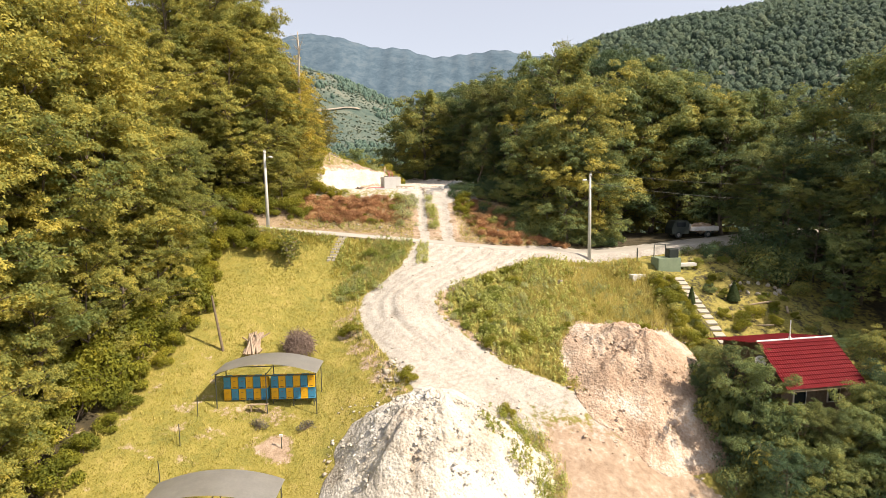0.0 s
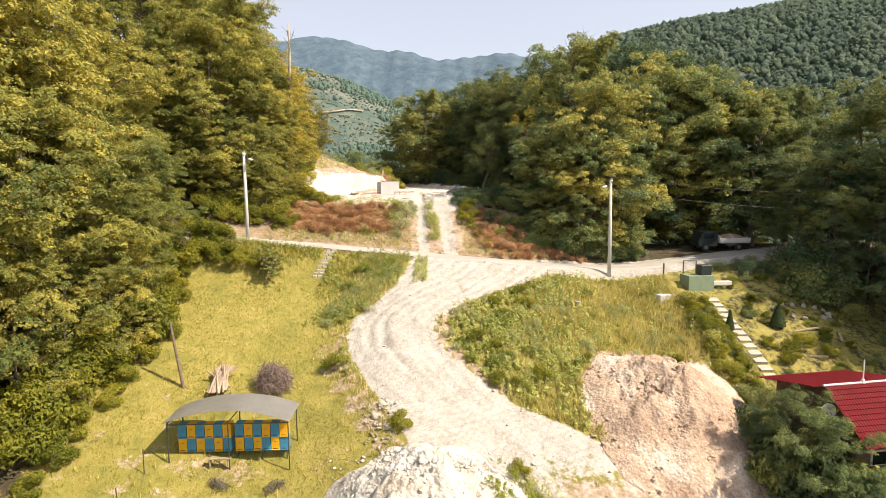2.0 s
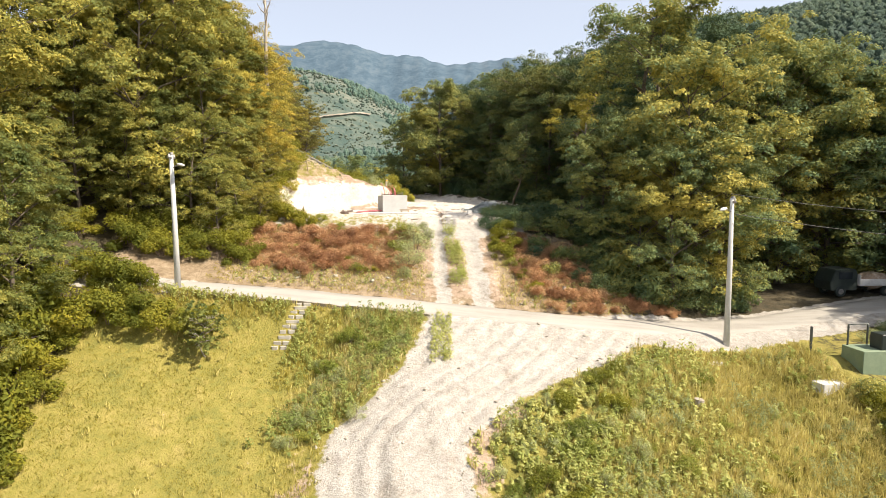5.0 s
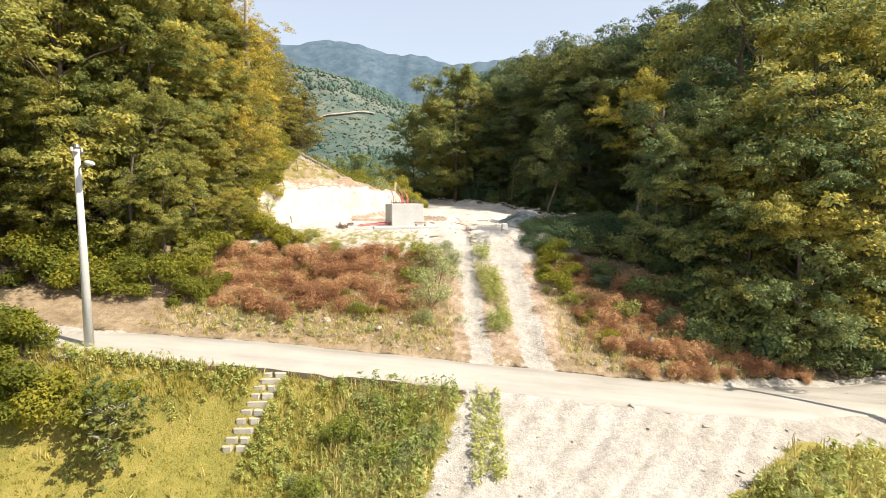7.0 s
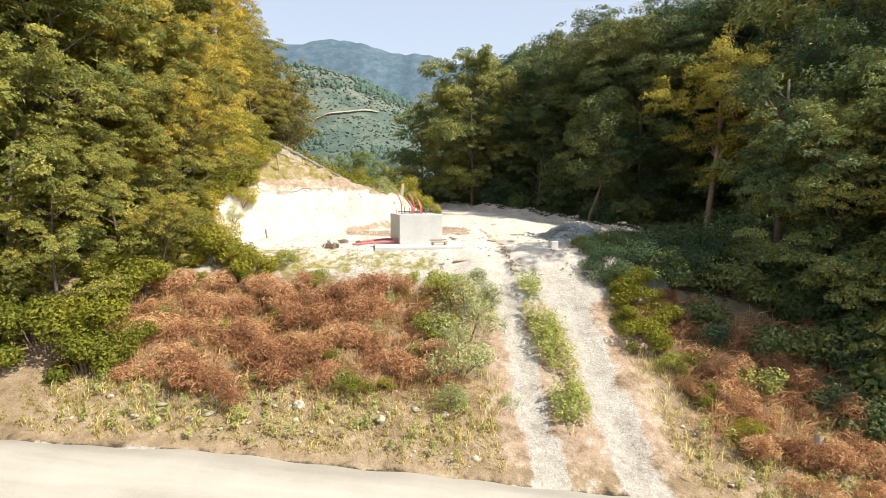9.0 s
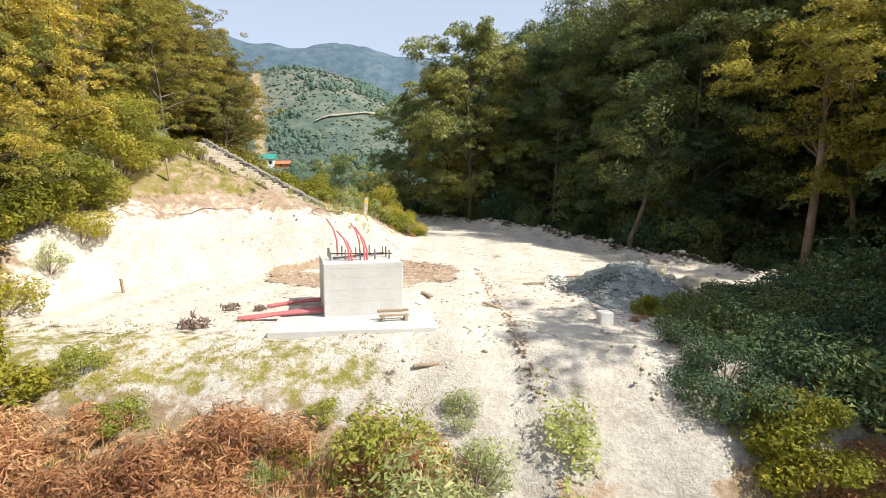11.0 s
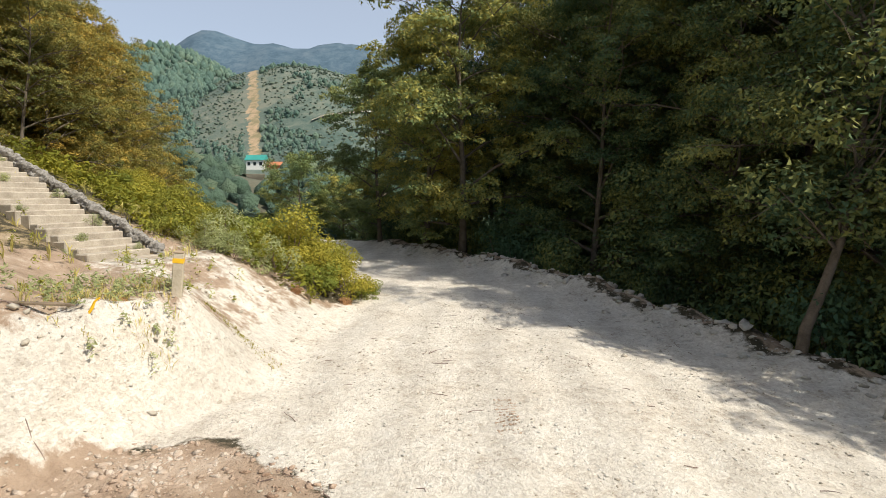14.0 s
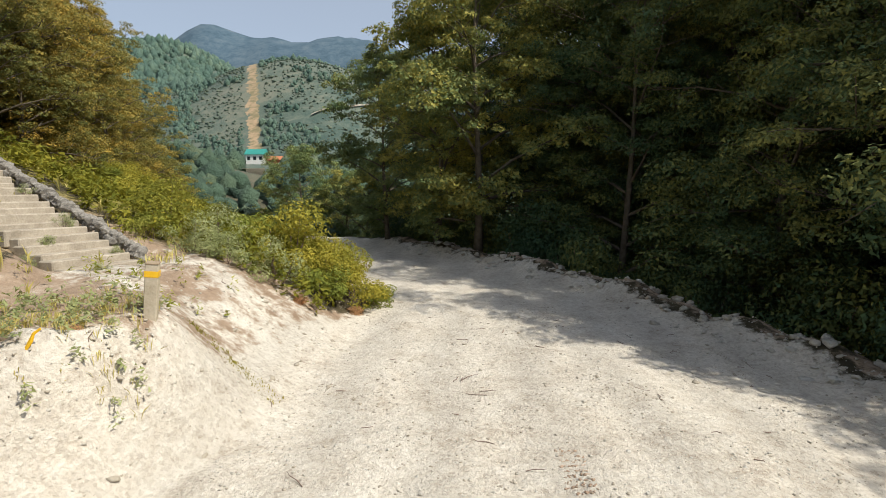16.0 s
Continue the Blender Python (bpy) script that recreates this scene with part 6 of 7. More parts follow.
# stepping stones from the road to the meadow
for i in range(10):
    q = i * 0.225
    row_z = float(ground_z(-10.35 - 0.43 * q, 57.3 - q)) + 0.07
    for side in ((-1, 1) if i % 3 != 1 else (0,)):
        bm = bmesh.new()
        cut = [0.03 + 0.06 * math.sin(2.1 * j + i * 1.7 + side) ** 2 for j in range(8)]
        hw, hd = (0.21 if side else 0.36) + 0.03 * math.sin(i * 1.9 + side), 0.12 + 0.015 * math.cos(i * 2.3 + side)
        ring = [(hw, -hd + cut[0]), (hw - cut[1], hd - 0.02), (hw - 2 * cut[2], hd), (-hw + cut[3], hd), (-hw, hd - cut[4]), (-hw + 0.02, -hd + cut[5]), (-hw + cut[6], -hd), (hw - cut[7], -hd + 0.01)]
        f = bm.faces.new([bm.verts.new((a, b, 0)) for a, b in ring])
        ext = bmesh.ops.extrude_face_region(bm, geom=[f])
        for v in ext["geom"]:
            if isinstance(v, bmesh.types.BMVert):
                v.co.z -= 0.2
        bmesh.ops.recalc_face_normals(bm, faces=bm.faces[:])
        ob = part("stepping_stone", bm, M_SLAB, None, "flat pale stone slab set as a garden step")
        ob.matrix_basis = pose(-10.35 - 0.43 * q + side * 0.24, 57.3 - q, row_z, 3 * math.sin(i * 3.1), 2 * side, 9 * math.sin(i * 2.2 + side))
        tagged(ob, category="step", group="stepping stones")


# ---- walls and blocks by the road ----
def concrete_box(name, x, y, w, d, h, turn, mat, label, category):
    z = min(float(ground_z(x + a, y + b)) for a in (-w / 2, w / 2) for b in (-d / 2, d / 2))
    ob = part(name, a_box(-w / 2, w / 2, -d / 2, d / 2, -0.2, h, bevel=0.02), mat, None, label)
    ob.matrix_basis = pose(x, y, z, 0, 0, turn)
    return tagged(ob, category=category)


concrete_box("retaining_wall", 12.4, 56.6, 4.2, 0.35, 0.45, 14, M_CONCRETE, "low pale concrete wall below the road", "wall")
concrete_box("concrete_slab", 19.4, 55.0, 1.5, 0.8, 0.65, 14, M_CONCRETE, "pale concrete block in the tall grass", "block")
stump = part("tree_stump", tube(bmesh.new(), [(0, 0, -0.2), (0.02, 0, 0.2), (0.05, 0, 0.5)], [0.36, 0.27, 0.24], 11), M_BARK_PALE, None, "cut tree stump among the weeds")
stump.matrix_basis = pose(11.1, 52.4, float(ground_z(11.1, 52.4)))
tagged(stump, category="stump", group="stumps")
copy_thing(stump, pose(6.2, 62.8, float(ground_z(6.2, 62.8)), 0, 8, 40) @ Matrix.Diagonal((0.5, 0.5, 1.6, 1)))

# ---- garden ----
GX = 23.4
for i in range(13):
    y = 54.6 - i * 0.72
    x = GX + 0.02 * i
    ob = part("path_slab", a_box(-0.45, 0.45, -0.33, 0.33, -0.14, 0.05, bevel=0.015), M_SLAB, None, "pale stone slab of the garden path")
    ob.matrix_basis = pose(x, y, float(land(x, y)) + 0.05, 14, 0, 3 * math.sin(i * 1.7))
    tagged(ob, category="paving slab", group="garden path slabs")
for i in range(17):
    y = 54.2 - i * 0.85
    (HEDGE if i % 3 else DARK).put(i, 20.9 + 0.12 * math.sin(i) - 0.04 * i, y, 0.50 + 0.1 * math.sin(i * 2.1), i * 1.1, 0.05, 0.95, group="garden hedge")
for i in range(9):
    y = 52.6 - i * 1.2
    DARK.put(i, 22.1 - 0.06 * i, y, 0.30 + 0.05 * math.sin(i * 2.6), i * 1.9, 0.05, 1.1, group="low garden hedge")

for i in range(20):
    y = 54.0 - i * 0.6
    HEDGE.put(i, 22.35 - 0.02 * i + 0.05 * math.sin(i * 1.9), y, 0.30 + 0.03 * math.sin(i * 2.6), i * 1.9, 0.05, 1.15, group="low garden hedge")
for x, y, s in ((26.8, 60.6, 0.4), (28.6, 61.2, 0.45), (30.4, 61.4, 0.5), (33.0, 60.4, 1.2), (34.6, 58.6, 1.4), (32.6, 57.0, 1.1), (30.4, 59.2, 0.5), (34.4, 55.0, 1.2), (28.4, 59.0, 0.6)):
    SHADED_BUSH.put(int(x), x, y, s, x, 0.1, 1.2, group="garden shrubs")
for x, y, s in ((35.5, 57.4, 0.5), (37.2, 60.4, 0.65), (35.4, 62.6, 0.6)):
    SHADED.put(int(x), x, y, s, x, 0.1, group="trees of the dark wood")


def make_cypress(seed, h, r, label):
    g = np.random.default_rng(seed)
    root = empty("dwarf_conifer", Matrix(), label, "conifer")
    part("stem", tube(bmesh.new(), [(0, 0, -0.1), (0, 0, h * 0.8)], [0.05, 0.02], 6), M_BARK, root)
    q = g.random(4200) ** 1.3
    a = g.random(4200) * 6.283
    rr = r * (1 - q) ** 0.75 * (0.84 + 0.2 * g.random(4200)) * sm(0, 0.06, q + 0.02)
    c = np.stack([rr * np.cos(a), rr * np.sin(a), q * h + 0.05], 1)
    nn = np.stack([np.cos(a), np.sin(a), np.full(4200, 0.5)], 1) + g.normal(size=(4200, 3)) * 0.3
    mesh_part("foliage", leaf_mesh("foliage", c, nn, 0.085 * g.uniform(0.7, 1.3, 4200), M_LEAF_DARK, g, 0.5), root)
    return root


con = make_cypress(5, 1.75, 0.62, "clipped dark green cone-shaped conifer on the lawn")
con.matrix_basis = pose(27.2, 51.4, float(ground_z(27.2, 51.4)))
tagged(con, group="garden conifers")
copy_thing(con, pose(22.9, 50.6, float(ground_z(22.9, 50.6))) @ Matrix.Diagonal((0.6, 0.6, 0.9, 1)))
for x, y, s, st in ((25.2, 49.0, 0.4, HEDGE), (26.6, 48.6, 0.45, HEDGE), (28.0, 49.2, 0.5, HEDGE), (26.0, 47.4, 0.42, HEDGE), (29.4, 48.4, 0.45, HEDGE), (25.0, 59.8, 0.7, PALE), (25.0, 56.6, 0.5, PALE), (26.6, 57.6, 0.5, SHRUB), (28.0, 58.0, 0.6, PALE), (29.6, 58.4, 0.6, SHRUB), (31.2, 58.6, 0.6, PALE), (32.6, 55.6, 1.2, DARK), (34.4, 57.0, 1.25, DARK), (34.4, 53.2, 0.6, DARK), (31.0, 52.6, 0.35, SHRUB), (30.2, 50.0, 0.35, SHRUB), (35.9, 49.6, 0.7, DARK), (34.6, 46.6, 0.6, DARK)):
    st.put(int(x), x, y, s, x * 2.0, 0.05, group="garden shrubs")
rng = np.random.default_rng(66)
for i in range(44):
    x, y = 24.6 + 9.5 * rng.random(), 44.5 + 12.5 * rng.random()
    if abs(x - 27.2) < 1.1 and 47 < y < 51.6:
        continue
    (SHRUB, HEDGE, PALE, DARK)[i % 4].put(i, x, y, rng.uniform(0.16, 0.42), rng.random() * 6.28, 0.05, group="garden shrubs")
bank = empty("raised_bed", pose(30.5, 53.6, float(land(30.5, 53.6))), "low stone edging round a garden bed", "garden bed")
rng = np.random.default_rng(77)
for i in range(15):
    a = 6.283 * i / 15
    bx, by = 2.3 * math.cos(a), 0.9 * math.sin(a)
    bm = bmesh.new()
    bmesh.ops.create_icosphere(bm, subdivisions=1, radius=1, matrix=pose(bx, by, float(land(30.5 + bx, 53.6 + by)) - float(land(30.5, 53.6)) + 0.08, 20 * i, 30 * i, 50 * i) @ Matrix.Diagonal((0.32, 0.22, 0.16, 1)))
    part("edging_stone", bm, M_STONE, bank)
for x, y, w, t in ((31.8, 50.6, 2.6, 62), (28.2, 48.0, 1.6, -20), (29.6, 51.2, 2.4, 8)):
    ob = part("garden_board", a_box(-w / 2, w / 2, -0.09, 0.09, 0, 0.12, bevel=0.01), M_WOOD, None, "weathered board edging a garden bed")
    ob.matrix_basis = pose(x, y, float(ground_z(x, y)) + 0.02, 0, -6, t)
    tagged(ob, category="board", group="garden boards")

cab = empty("meter_cabinet", pose(22.9, 56.6, 6.35, 0, 0, 6), "pale green masonry cabinet with a dark tank on top", "cabinet")
part("base", a_box(-1.2, 1.2, -0.7, 0.9, -0.6, 1.15, bevel=0.02), M_GREENBOX, cab)
part("tank", a_box(0.0, 1.0, -0.55, 0.3, 1.152, 2.05, bevel=0.03), M_DARKBOX, cab, "dark plastic tank")
part("rail_post", a_box(-1.02, -0.94, 0.7, 0.78, 1.152, 2.35, bevel=0.01), M_STEEL, cab)
part("rail_post", a_box(0.2, 0.28, 0.7, 0.78, 1.152, 2.35, bevel=0.01), M_STEEL, cab)
part("top_rail", a_box(-1.0, 0.26, 0.71, 0.77, 2.36, 2.42, bevel=0.01), M_STEEL, cab)
part("coping", a_box(1.1, 3.0, -0.5, 0.0, 0.2, 0.55, bevel=0.03), M_CONCRETE, cab)
gate = part("gate_post", a_box(-0.06, 0.06, -0.06, 0.06, -0.3, 1.5, bevel=0.01), M_STEEL, None, "dark steel gate post at the road's edge")
gate.matrix_basis = pose(20.6, 58.6, float(ground_z(20.6, 58.6)))
tagged(gate, category="post", group="gate posts")


# ---- house ----
def make_house():
    gz = -2.6
    root = empty("garden_house", pose(24.3, 37.7, 0, 0, 0, 10), "small house with a bright red profiled metal roof", "house")
    # dark timber tone on the wall stands for shade under the eaves
    part("wall", a_box(-2.6, 2.8, -2.0, 3.8, gz, 2.1, bevel=0.01), M_WOOD_DARK, root)

    def roof_sheet(name, y0, z0, y1, z1, x0, x1, rows):
        bm = bmesh.new()
        nx = 66
        grid = []
        n = Vector((0, z0 - z1, y1 - y0)).normalized()
        if n.z < 0:
            n = -n
        for r in range(rows):
            for e in (0.0, 0.96):
                q = (r + e) / rows
                lift = 0.05 * (1 - e)
                line = []
                for i in range(nx + 1):
                    x = x0 + (x1 - x0) * i / nx
                    w = 0.025 * math.cos(i * math.pi)
                    line.append(bm.verts.new(Vector((x, y0 + (y1 - y0) * q, z0 + (z1 - z0) * q)) + n * (lift + w)))
                grid.append(line)
        for a, b in zip(grid, grid[1:]):
            for i in range(nx):
                bm.faces.new((a[i], a[i + 1], b[i + 1], b[i]))
        bmesh.ops.solidify(bm, geom=bm.faces[:], thickness=0.03)
        bmesh.ops.recalc_face_normals(bm, faces=bm.faces[:])
        return part(name, bm, M_ROOF_RED, root, "red profiled roof sheeting")
    roof_sheet("roof_front", -2.9, 1.75, 0.0, 4.15, -2.95, 3.0, 12)
    roof_sheet("roof_back", 4.4, 3.2, 0.02, 4.13, -3.6, 3.0, 12)
    part("ridge_cap", tube(bmesh.new(), [(-2.95, 0, 4.17), (3.0, 0, 4.17)], 0.065, 8), M_WHITE, root, "pale metal ridge cap")
    for sx in (-2.6, 2.8):
        gab = bmesh.new()
        vs = [gab.verts.new(p) for p in ((sx, -2.0, 2.08), (sx, 3.8, 2.08), (sx, 3.8, 3.25), (sx, 0.0, 4.05), (sx, -2.0, 2.4))]
        gab.faces.new(vs)
        bmesh.ops.solidify(gab, geom=gab.faces[:], thickness=0.12)
        part("gable", gab, M_WOOD_DARK, root)
    for x in (-1.2, 1.4):
        w = part("window", a_box(x - 0.5, x + 0.5, -2.05, -1.96, 0.3, 1.4, bevel=0.01), M_WHITE, root)
        part("pane", a_box(x - 0.42, x + 0.42, -2.07, -2.055, 0.38, 1.32), M_GLASS, w)
    part("eave_board", a_box(-2.95, 3.0, -2.86, -2.82, 1.56, 1.7), M_WOOD_DARK, root)
    part("flue", tube(bmesh.new(), [(-0.35, 0.0, 4.1), (-0.35, 0, 5.5)], 0.032, 8), M_WHITE, root, "slim white flue pipe")
    part("flue_collar", tube(bmesh.new(), [(-0.35, 0.0, 4.15), (-0.35, 0, 4.38)], [0.14, 0.07], 8), M_WHITE, root)
    dish = bmesh.new()
    bmesh.ops.create_uvsphere(dish, u_segments=16, v_segments=10, radius=0.45)
    bmesh.ops.delete(dish, geom=[v for v in dish.verts if v.co.z > -0.2], context="VERTS")
    bmesh.ops.transform(dish, matrix=pose(-3.2, -0.9, 3.1, 70, 0, -20), verts=dish.verts[:])
    bmesh.ops.solidify(dish, geom=dish.faces[:], thickness=0.02)
    smooth(part("satellite_dish", dish, M_WHITE, root, "white satellite dish"))
    part("dish_arm", tube(bmesh.new(), [(-2.6, -0.9, 2.7), (-3.15, -0.9, 2.75), (-3.2, -0.8, 3.0)], 0.03, 6), M_ROD, root)
    return root


make_house()


# ---- parked truck ----
def make_truck():
    x, y = 31.6, 69.8
    root = empty("tipper_truck", pose(x, y, float(ground_z(x, y)) + 0.02, 0, 0, 4), "small white tipper truck parked under the trees", "truck")
    part("chassis", a_box(-3.1, 2.4, -0.4, 0.4, 0.55, 0.75, bevel=0.02), M_DARKBOX, root)
    bed = part("tipper_bed", a_box(-0.9, 2.6, -1.0, 1.0, 0.86, 0.95, bevel=0.01), M_WHITE, root)
    for n_, a in (("side_board", (-0.9, 2.6, -1.03, -0.98, 0.96, 1.4)), ("side_board", (-0.9, 2.6, 0.98, 1.03, 0.96, 1.4)), ("tail_board", (2.6, 2.65, -1.0, 1.0, 0.96, 1.4)), ("head_board", (-0.95, -0.9, -1.0, 1.0, 0.96, 1.75))):
        part(n_, a_box(*a, bevel=0.01), M_WHITE, bed)
    bm = bmesh.new()
    bmesh.ops.create_icosphere(bm, subdivisions=3, radius=1, matrix=pose(0.9, 0, 1.15) @ Matrix.Diagonal((1.6, 0.95, 0.7, 1)))
    for v in bm.verts:
        v.co += Vector((0, 0, 0.12 * noise.noise(v.co * 2)))
    part("load", bm, M_HEAP_EARTH, bed, "earth load in the bed")
    cabn = bmesh.new()
    pr = [(-3.3, 0.5), (-3.35, 1.2), (-2.95, 2.15), (-1.35, 2.2), (-1.15, 1.9), (-1.15, 0.5)]
    vs = [cabn.verts.new((a, -0.95, b)) for a, b in pr]
    f = cabn.faces.new(vs)
    ext = bmesh.ops.extrude_face_region(cabn, geom=[f])
    for v in ext["geom"]:
        if isinstance(v, bmesh.types.BMVert):
            v.co.y += 1.9
    bmesh.ops.recalc_face_normals(cabn, faces=cabn.faces[:])
    bmesh.ops.bevel(cabn, geom=cabn.edges[:], offset=0.05, segments=2, affect="EDGES")
    # cab gets a near-black colour in place of the trees' shade
    c = part("cab", cabn, M_DARKBOX, root, "truck cab, its colour darkened for tree shade")
    part("side_window", a_box(-2.7, -1.6, -0.972, -0.955, 1.4, 1.95), M_GLASS, c)
    part("side_window", a_box(-2.7, -1.6, 0.955, 0.972, 1.4, 1.95), M_GLASS, c)
    for wx in (-2.5, 1.3):
        for wy in (-0.88, 0.88):
            wh = part("wheel", tube(bmesh.new(), [(wx, wy - 0.13, 0.42), (wx, wy - 0.1, 0.42), (wx, wy + 0.1, 0.42), (wx, wy + 0.13, 0.42)], [0.36, 0.42, 0.42, 0.36], 20), M_DARKBOX, root)
            part("rim", tube(bmesh.new(), [(wx, wy - 0.145, 0.42), (wx, wy + 0.145, 0.42)], [0.22, 0.22], 14), M_ROD, wh)
    return root


make_truck()

# ---- foundation block on the pad ----
BX, BY = -6.93, 75.44
bz = float(land(BX, BY))
slab = part("footing_slab", a_box(-2.1, 2.1, -1.3, 0.9, -0.3, 0.05, bevel=0.02), M_NEW_CONCRETE, None, "pale concrete footing slab round the foundation block")
slab.matrix_basis = pose(-6.7, 73.7, bz, 0, 0, 9)
tagged(slab, category="slab")
blk = empty("foundation_block", pose(BX, BY, bz, 0, 0, 17), "pale concrete foundation block with cast-in bolts", "foundation")
part("block", a_box(-1.1, 1.1, -1.35, 1.35, -0.3, 1.52, bevel=0.02), M_NEW_CONCRETE, blk)
for zf in (0.45, 0.78, 1.12, 1.38):
    part("form_mark", a_box(-1.07, 1.07, -1.354, -1.349, zf, zf + 0.012), M_NEW_CONCRETE, blk)
for i in range(5):
    for j in range(3):
        if (i, j) in ((2, 1), (1, 1), (3, 1)):
            continue
        bx, by = -0.85 + 0.425 * i, -0.55 + 0.65 * j
        part("anchor_bolt", tube(bmesh.new(), [(bx, by, 1.45), (bx, by, 1.52 + 0.26 + 0.05 * ((i * 3 + j) % 2))], 0.025, 8), M_ROD, blk)
for k_, (a, b) in enumerate((((-0.75, -0.35, 1.55), (0.85, 0.75, 1.56)), ((-0.8, 0.55, 1.60), (1.0, -0.1, 1.61)))):
    d = (Vector(b) - Vector(a)).normalized()
    s = Vector((-d.y, d.x, 0)) * 0.05
    bm = bmesh.new()
    lo = [bm.verts.new(Vector(p)) for p in (Vector(a) - s, Vector(b) - s, Vector(b) + s, Vector(a) + s)]
    f = bm.faces.new(lo)
    ext = bmesh.ops.extrude_face_region(bm, geom=[f])
    for v in ext["geom"]:
        if isinstance(v, bmesh.types.BMVert):
            v.co.z += 0.04
    bmesh.ops.recalc_face_normals(bm, faces=bm.faces[:])
    part("flat_bar", bm, M_REBAR, blk, "dark steel flat bar laid across")
for i, (px, py, lx, ly, h) in enumerate(((-0.35, -0.8, -0.3, 0.3, 0.85), (-0.27, -0.82, -0.24, 0.3, 0.7), (0.1, -0.75, -0.22, 0.35, 0.95), (0.18, -0.72, -0.2, 0.3, 0.8), (-0.55, 0.9, -0.3, 0.2, 1.15), (0.15, 0.95, -0.25, 0.2, 1.0))):
    pts = [(px, py, 1.45), (px + 0.02 * lx, py + 0.1 * ly, 1.52 + h * 0.4), (px + lx * 0.4, py + ly * 0.5, 1.52 + h * 0.75), (px + lx, py + ly, 1.52 + h)]
    part("conduit", tube(bmesh.new(), pts, 0.029, 8), M_PIPE, blk, "red plastic conduit")
for dy, n_, ln in ((-0.95, 3, 2.1), (0.75, 2, 1.5)):
    for j in range(n_):
        part("side_conduit", tube(bmesh.new(), [(-1.1, dy + 0.09 * j, 0.16 + 0.03 * j), (-1.1 - ln * 0.5, dy + 0.08 * j - 0.05, 0.15), (-1.1 - ln - 0.1 * j, dy + 0.1 * j - 0.12, 0.07)], 0.045, 8), M_PIPE, blk, "red plastic conduit")
# plank trestle in front of the block
tr = empty("plank_trestle", pose(-5.65, 73.55, bz + 0.06, 0, 0, 14), "small trestle of pale offcut planks", "trestle")
part("plank", a_box(-0.42, 0.42, 0.0, 0.12, 0.2, 0.26, bevel=0.006), M_WOOD, tr)
part("plank", a_box(-0.4, 0.4, -0.2, -0.08, 0.12, 0.17, bevel=0.006), M_WOOD, tr)
part("leg", a_box(-0.33, -0.24, -0.22, 0.1, -0.02, 0.12, bevel=0.006), M_WOOD, tr)
part("leg", a_box(0.28, 0.37, -0.22, 0.1, -0.02, 0.12, bevel=0.006), M_WOOD, tr)
for x, y, ln, t, tl in ((-2.95, 75.4, 0.7, 130, 20), (-5.0, 77.2, 0.8, 115, 8), (-1.2, 79.4, 0.9, 20, 3), (-4.6, 71.2, 0.6, 15, 2), (3.0, 76.9, 2.5, -32, 6), (0.9, 81.6, 1.1, 8, 3)):
    ob = part("plank", a_box(-ln / 2, ln / 2, -0.06, 0.06, 0, 0.05, bevel=0.008), M_WOOD, None, "grey weathered plank lying on the gravel")
    ob.matrix_basis = pose(x, y, float(ground_z(x, y)) + 0.03, 0, -tl * 0.3, t)
    tagged(ob, category="plank", group="loose planks")
ob = concrete_box("stone_cube", 0.05, 73.95, 0.36, 0.36, 0.36, 8, M_WHITE, "white cut stone cube at the ramp's edge", "stone")

rng = np.random.default_rng(44)
for x, y, w in ((-10.9, 73.1, 0.42), (-10.7, 75.0, 0.28), (-9.9, 75.2, 0.22)):
    bm = bmesh.new()
    for i in range(90):
        a, r = rng.random() * 6.28, w * rng.random() ** 0.7
        p0 = Vector((r * math.cos(a), r * math.sin(a), w * 0.5 * rng.random()))
        tube(bm, [p0, p0 + Vector(rng.normal(size=3)) * w * 0.12, p0 + Vector(rng.normal(size=3)) * w * 0.19], [0.03 * w / 0.4, 0.022 * w / 0.4, 0.006], 4, False)
    bmesh.ops.create_icosphere(bm, subdivisions=2, radius=w * 0.5, matrix=Matrix.Diagonal((1.3, 1.0, 0.6, 1)))
    ob = part("root_ball", bm, M_TWIG, None, "torn-out root ball lying on the gravel")
    ob.matrix_basis = pose(x, y, float(ground_z(x, y)) + 0.08 * w, 0, 0, 50 * x)
    tagged(ob, category="root", group="root balls")

# ---- spilt cement on the levelled earth ----
M_SPILL = plain("dried_cement", (0.36, 0.345, 0.315), (0.54, 0.52, 0.48), 2.5, 0.95, 0, 0.5)
for x, y, rx, ry, s_ in ((-9.0, 82.45, 0.62, 0.36, 31.0), (-9.85, 82.95, 0.5, 0.42, 33.0), (-10.2, 82.2, 0.6, 0.26, 35.0)):
    ob = make_heap("cement_spill", x, y, rx, ry, float(ground_z(x, y)) + 0.14, M_SPILL, s_, "dried splash of pale cement on brown earth")
    tagged(ob, category="spill", group="cement spills")

# ---- spoil beside the pad ----
M_GREY_GRAVEL = heap_material("grey_gravel", (0.13, 0.15, 0.15), (0.24, 0.265, 0.26), (0.42, 0.43, 0.41), 3.2)
make_heap("gravel_mound", 2.3, 79.3, 2.2, 3.7, float(land(2.3, 79.3)) + 1.1, M_GREY_GRAVEL, 21.0, "low heap of blue-grey crushed gravel on the pad", -0.3)
x, y, g = scatter(13000, -1.0, 6.0, 75.0, 83.6, heap_ring(2.3, 79.3, 2.0, 3.6), 76)
q = np.hypot((0.955 * (x - 2.3) - 0.296 * (y - 79.3)) / 2.2, (0.296 * (x - 2.3) + 0.955 * (y - 79.3)) / 3.7)
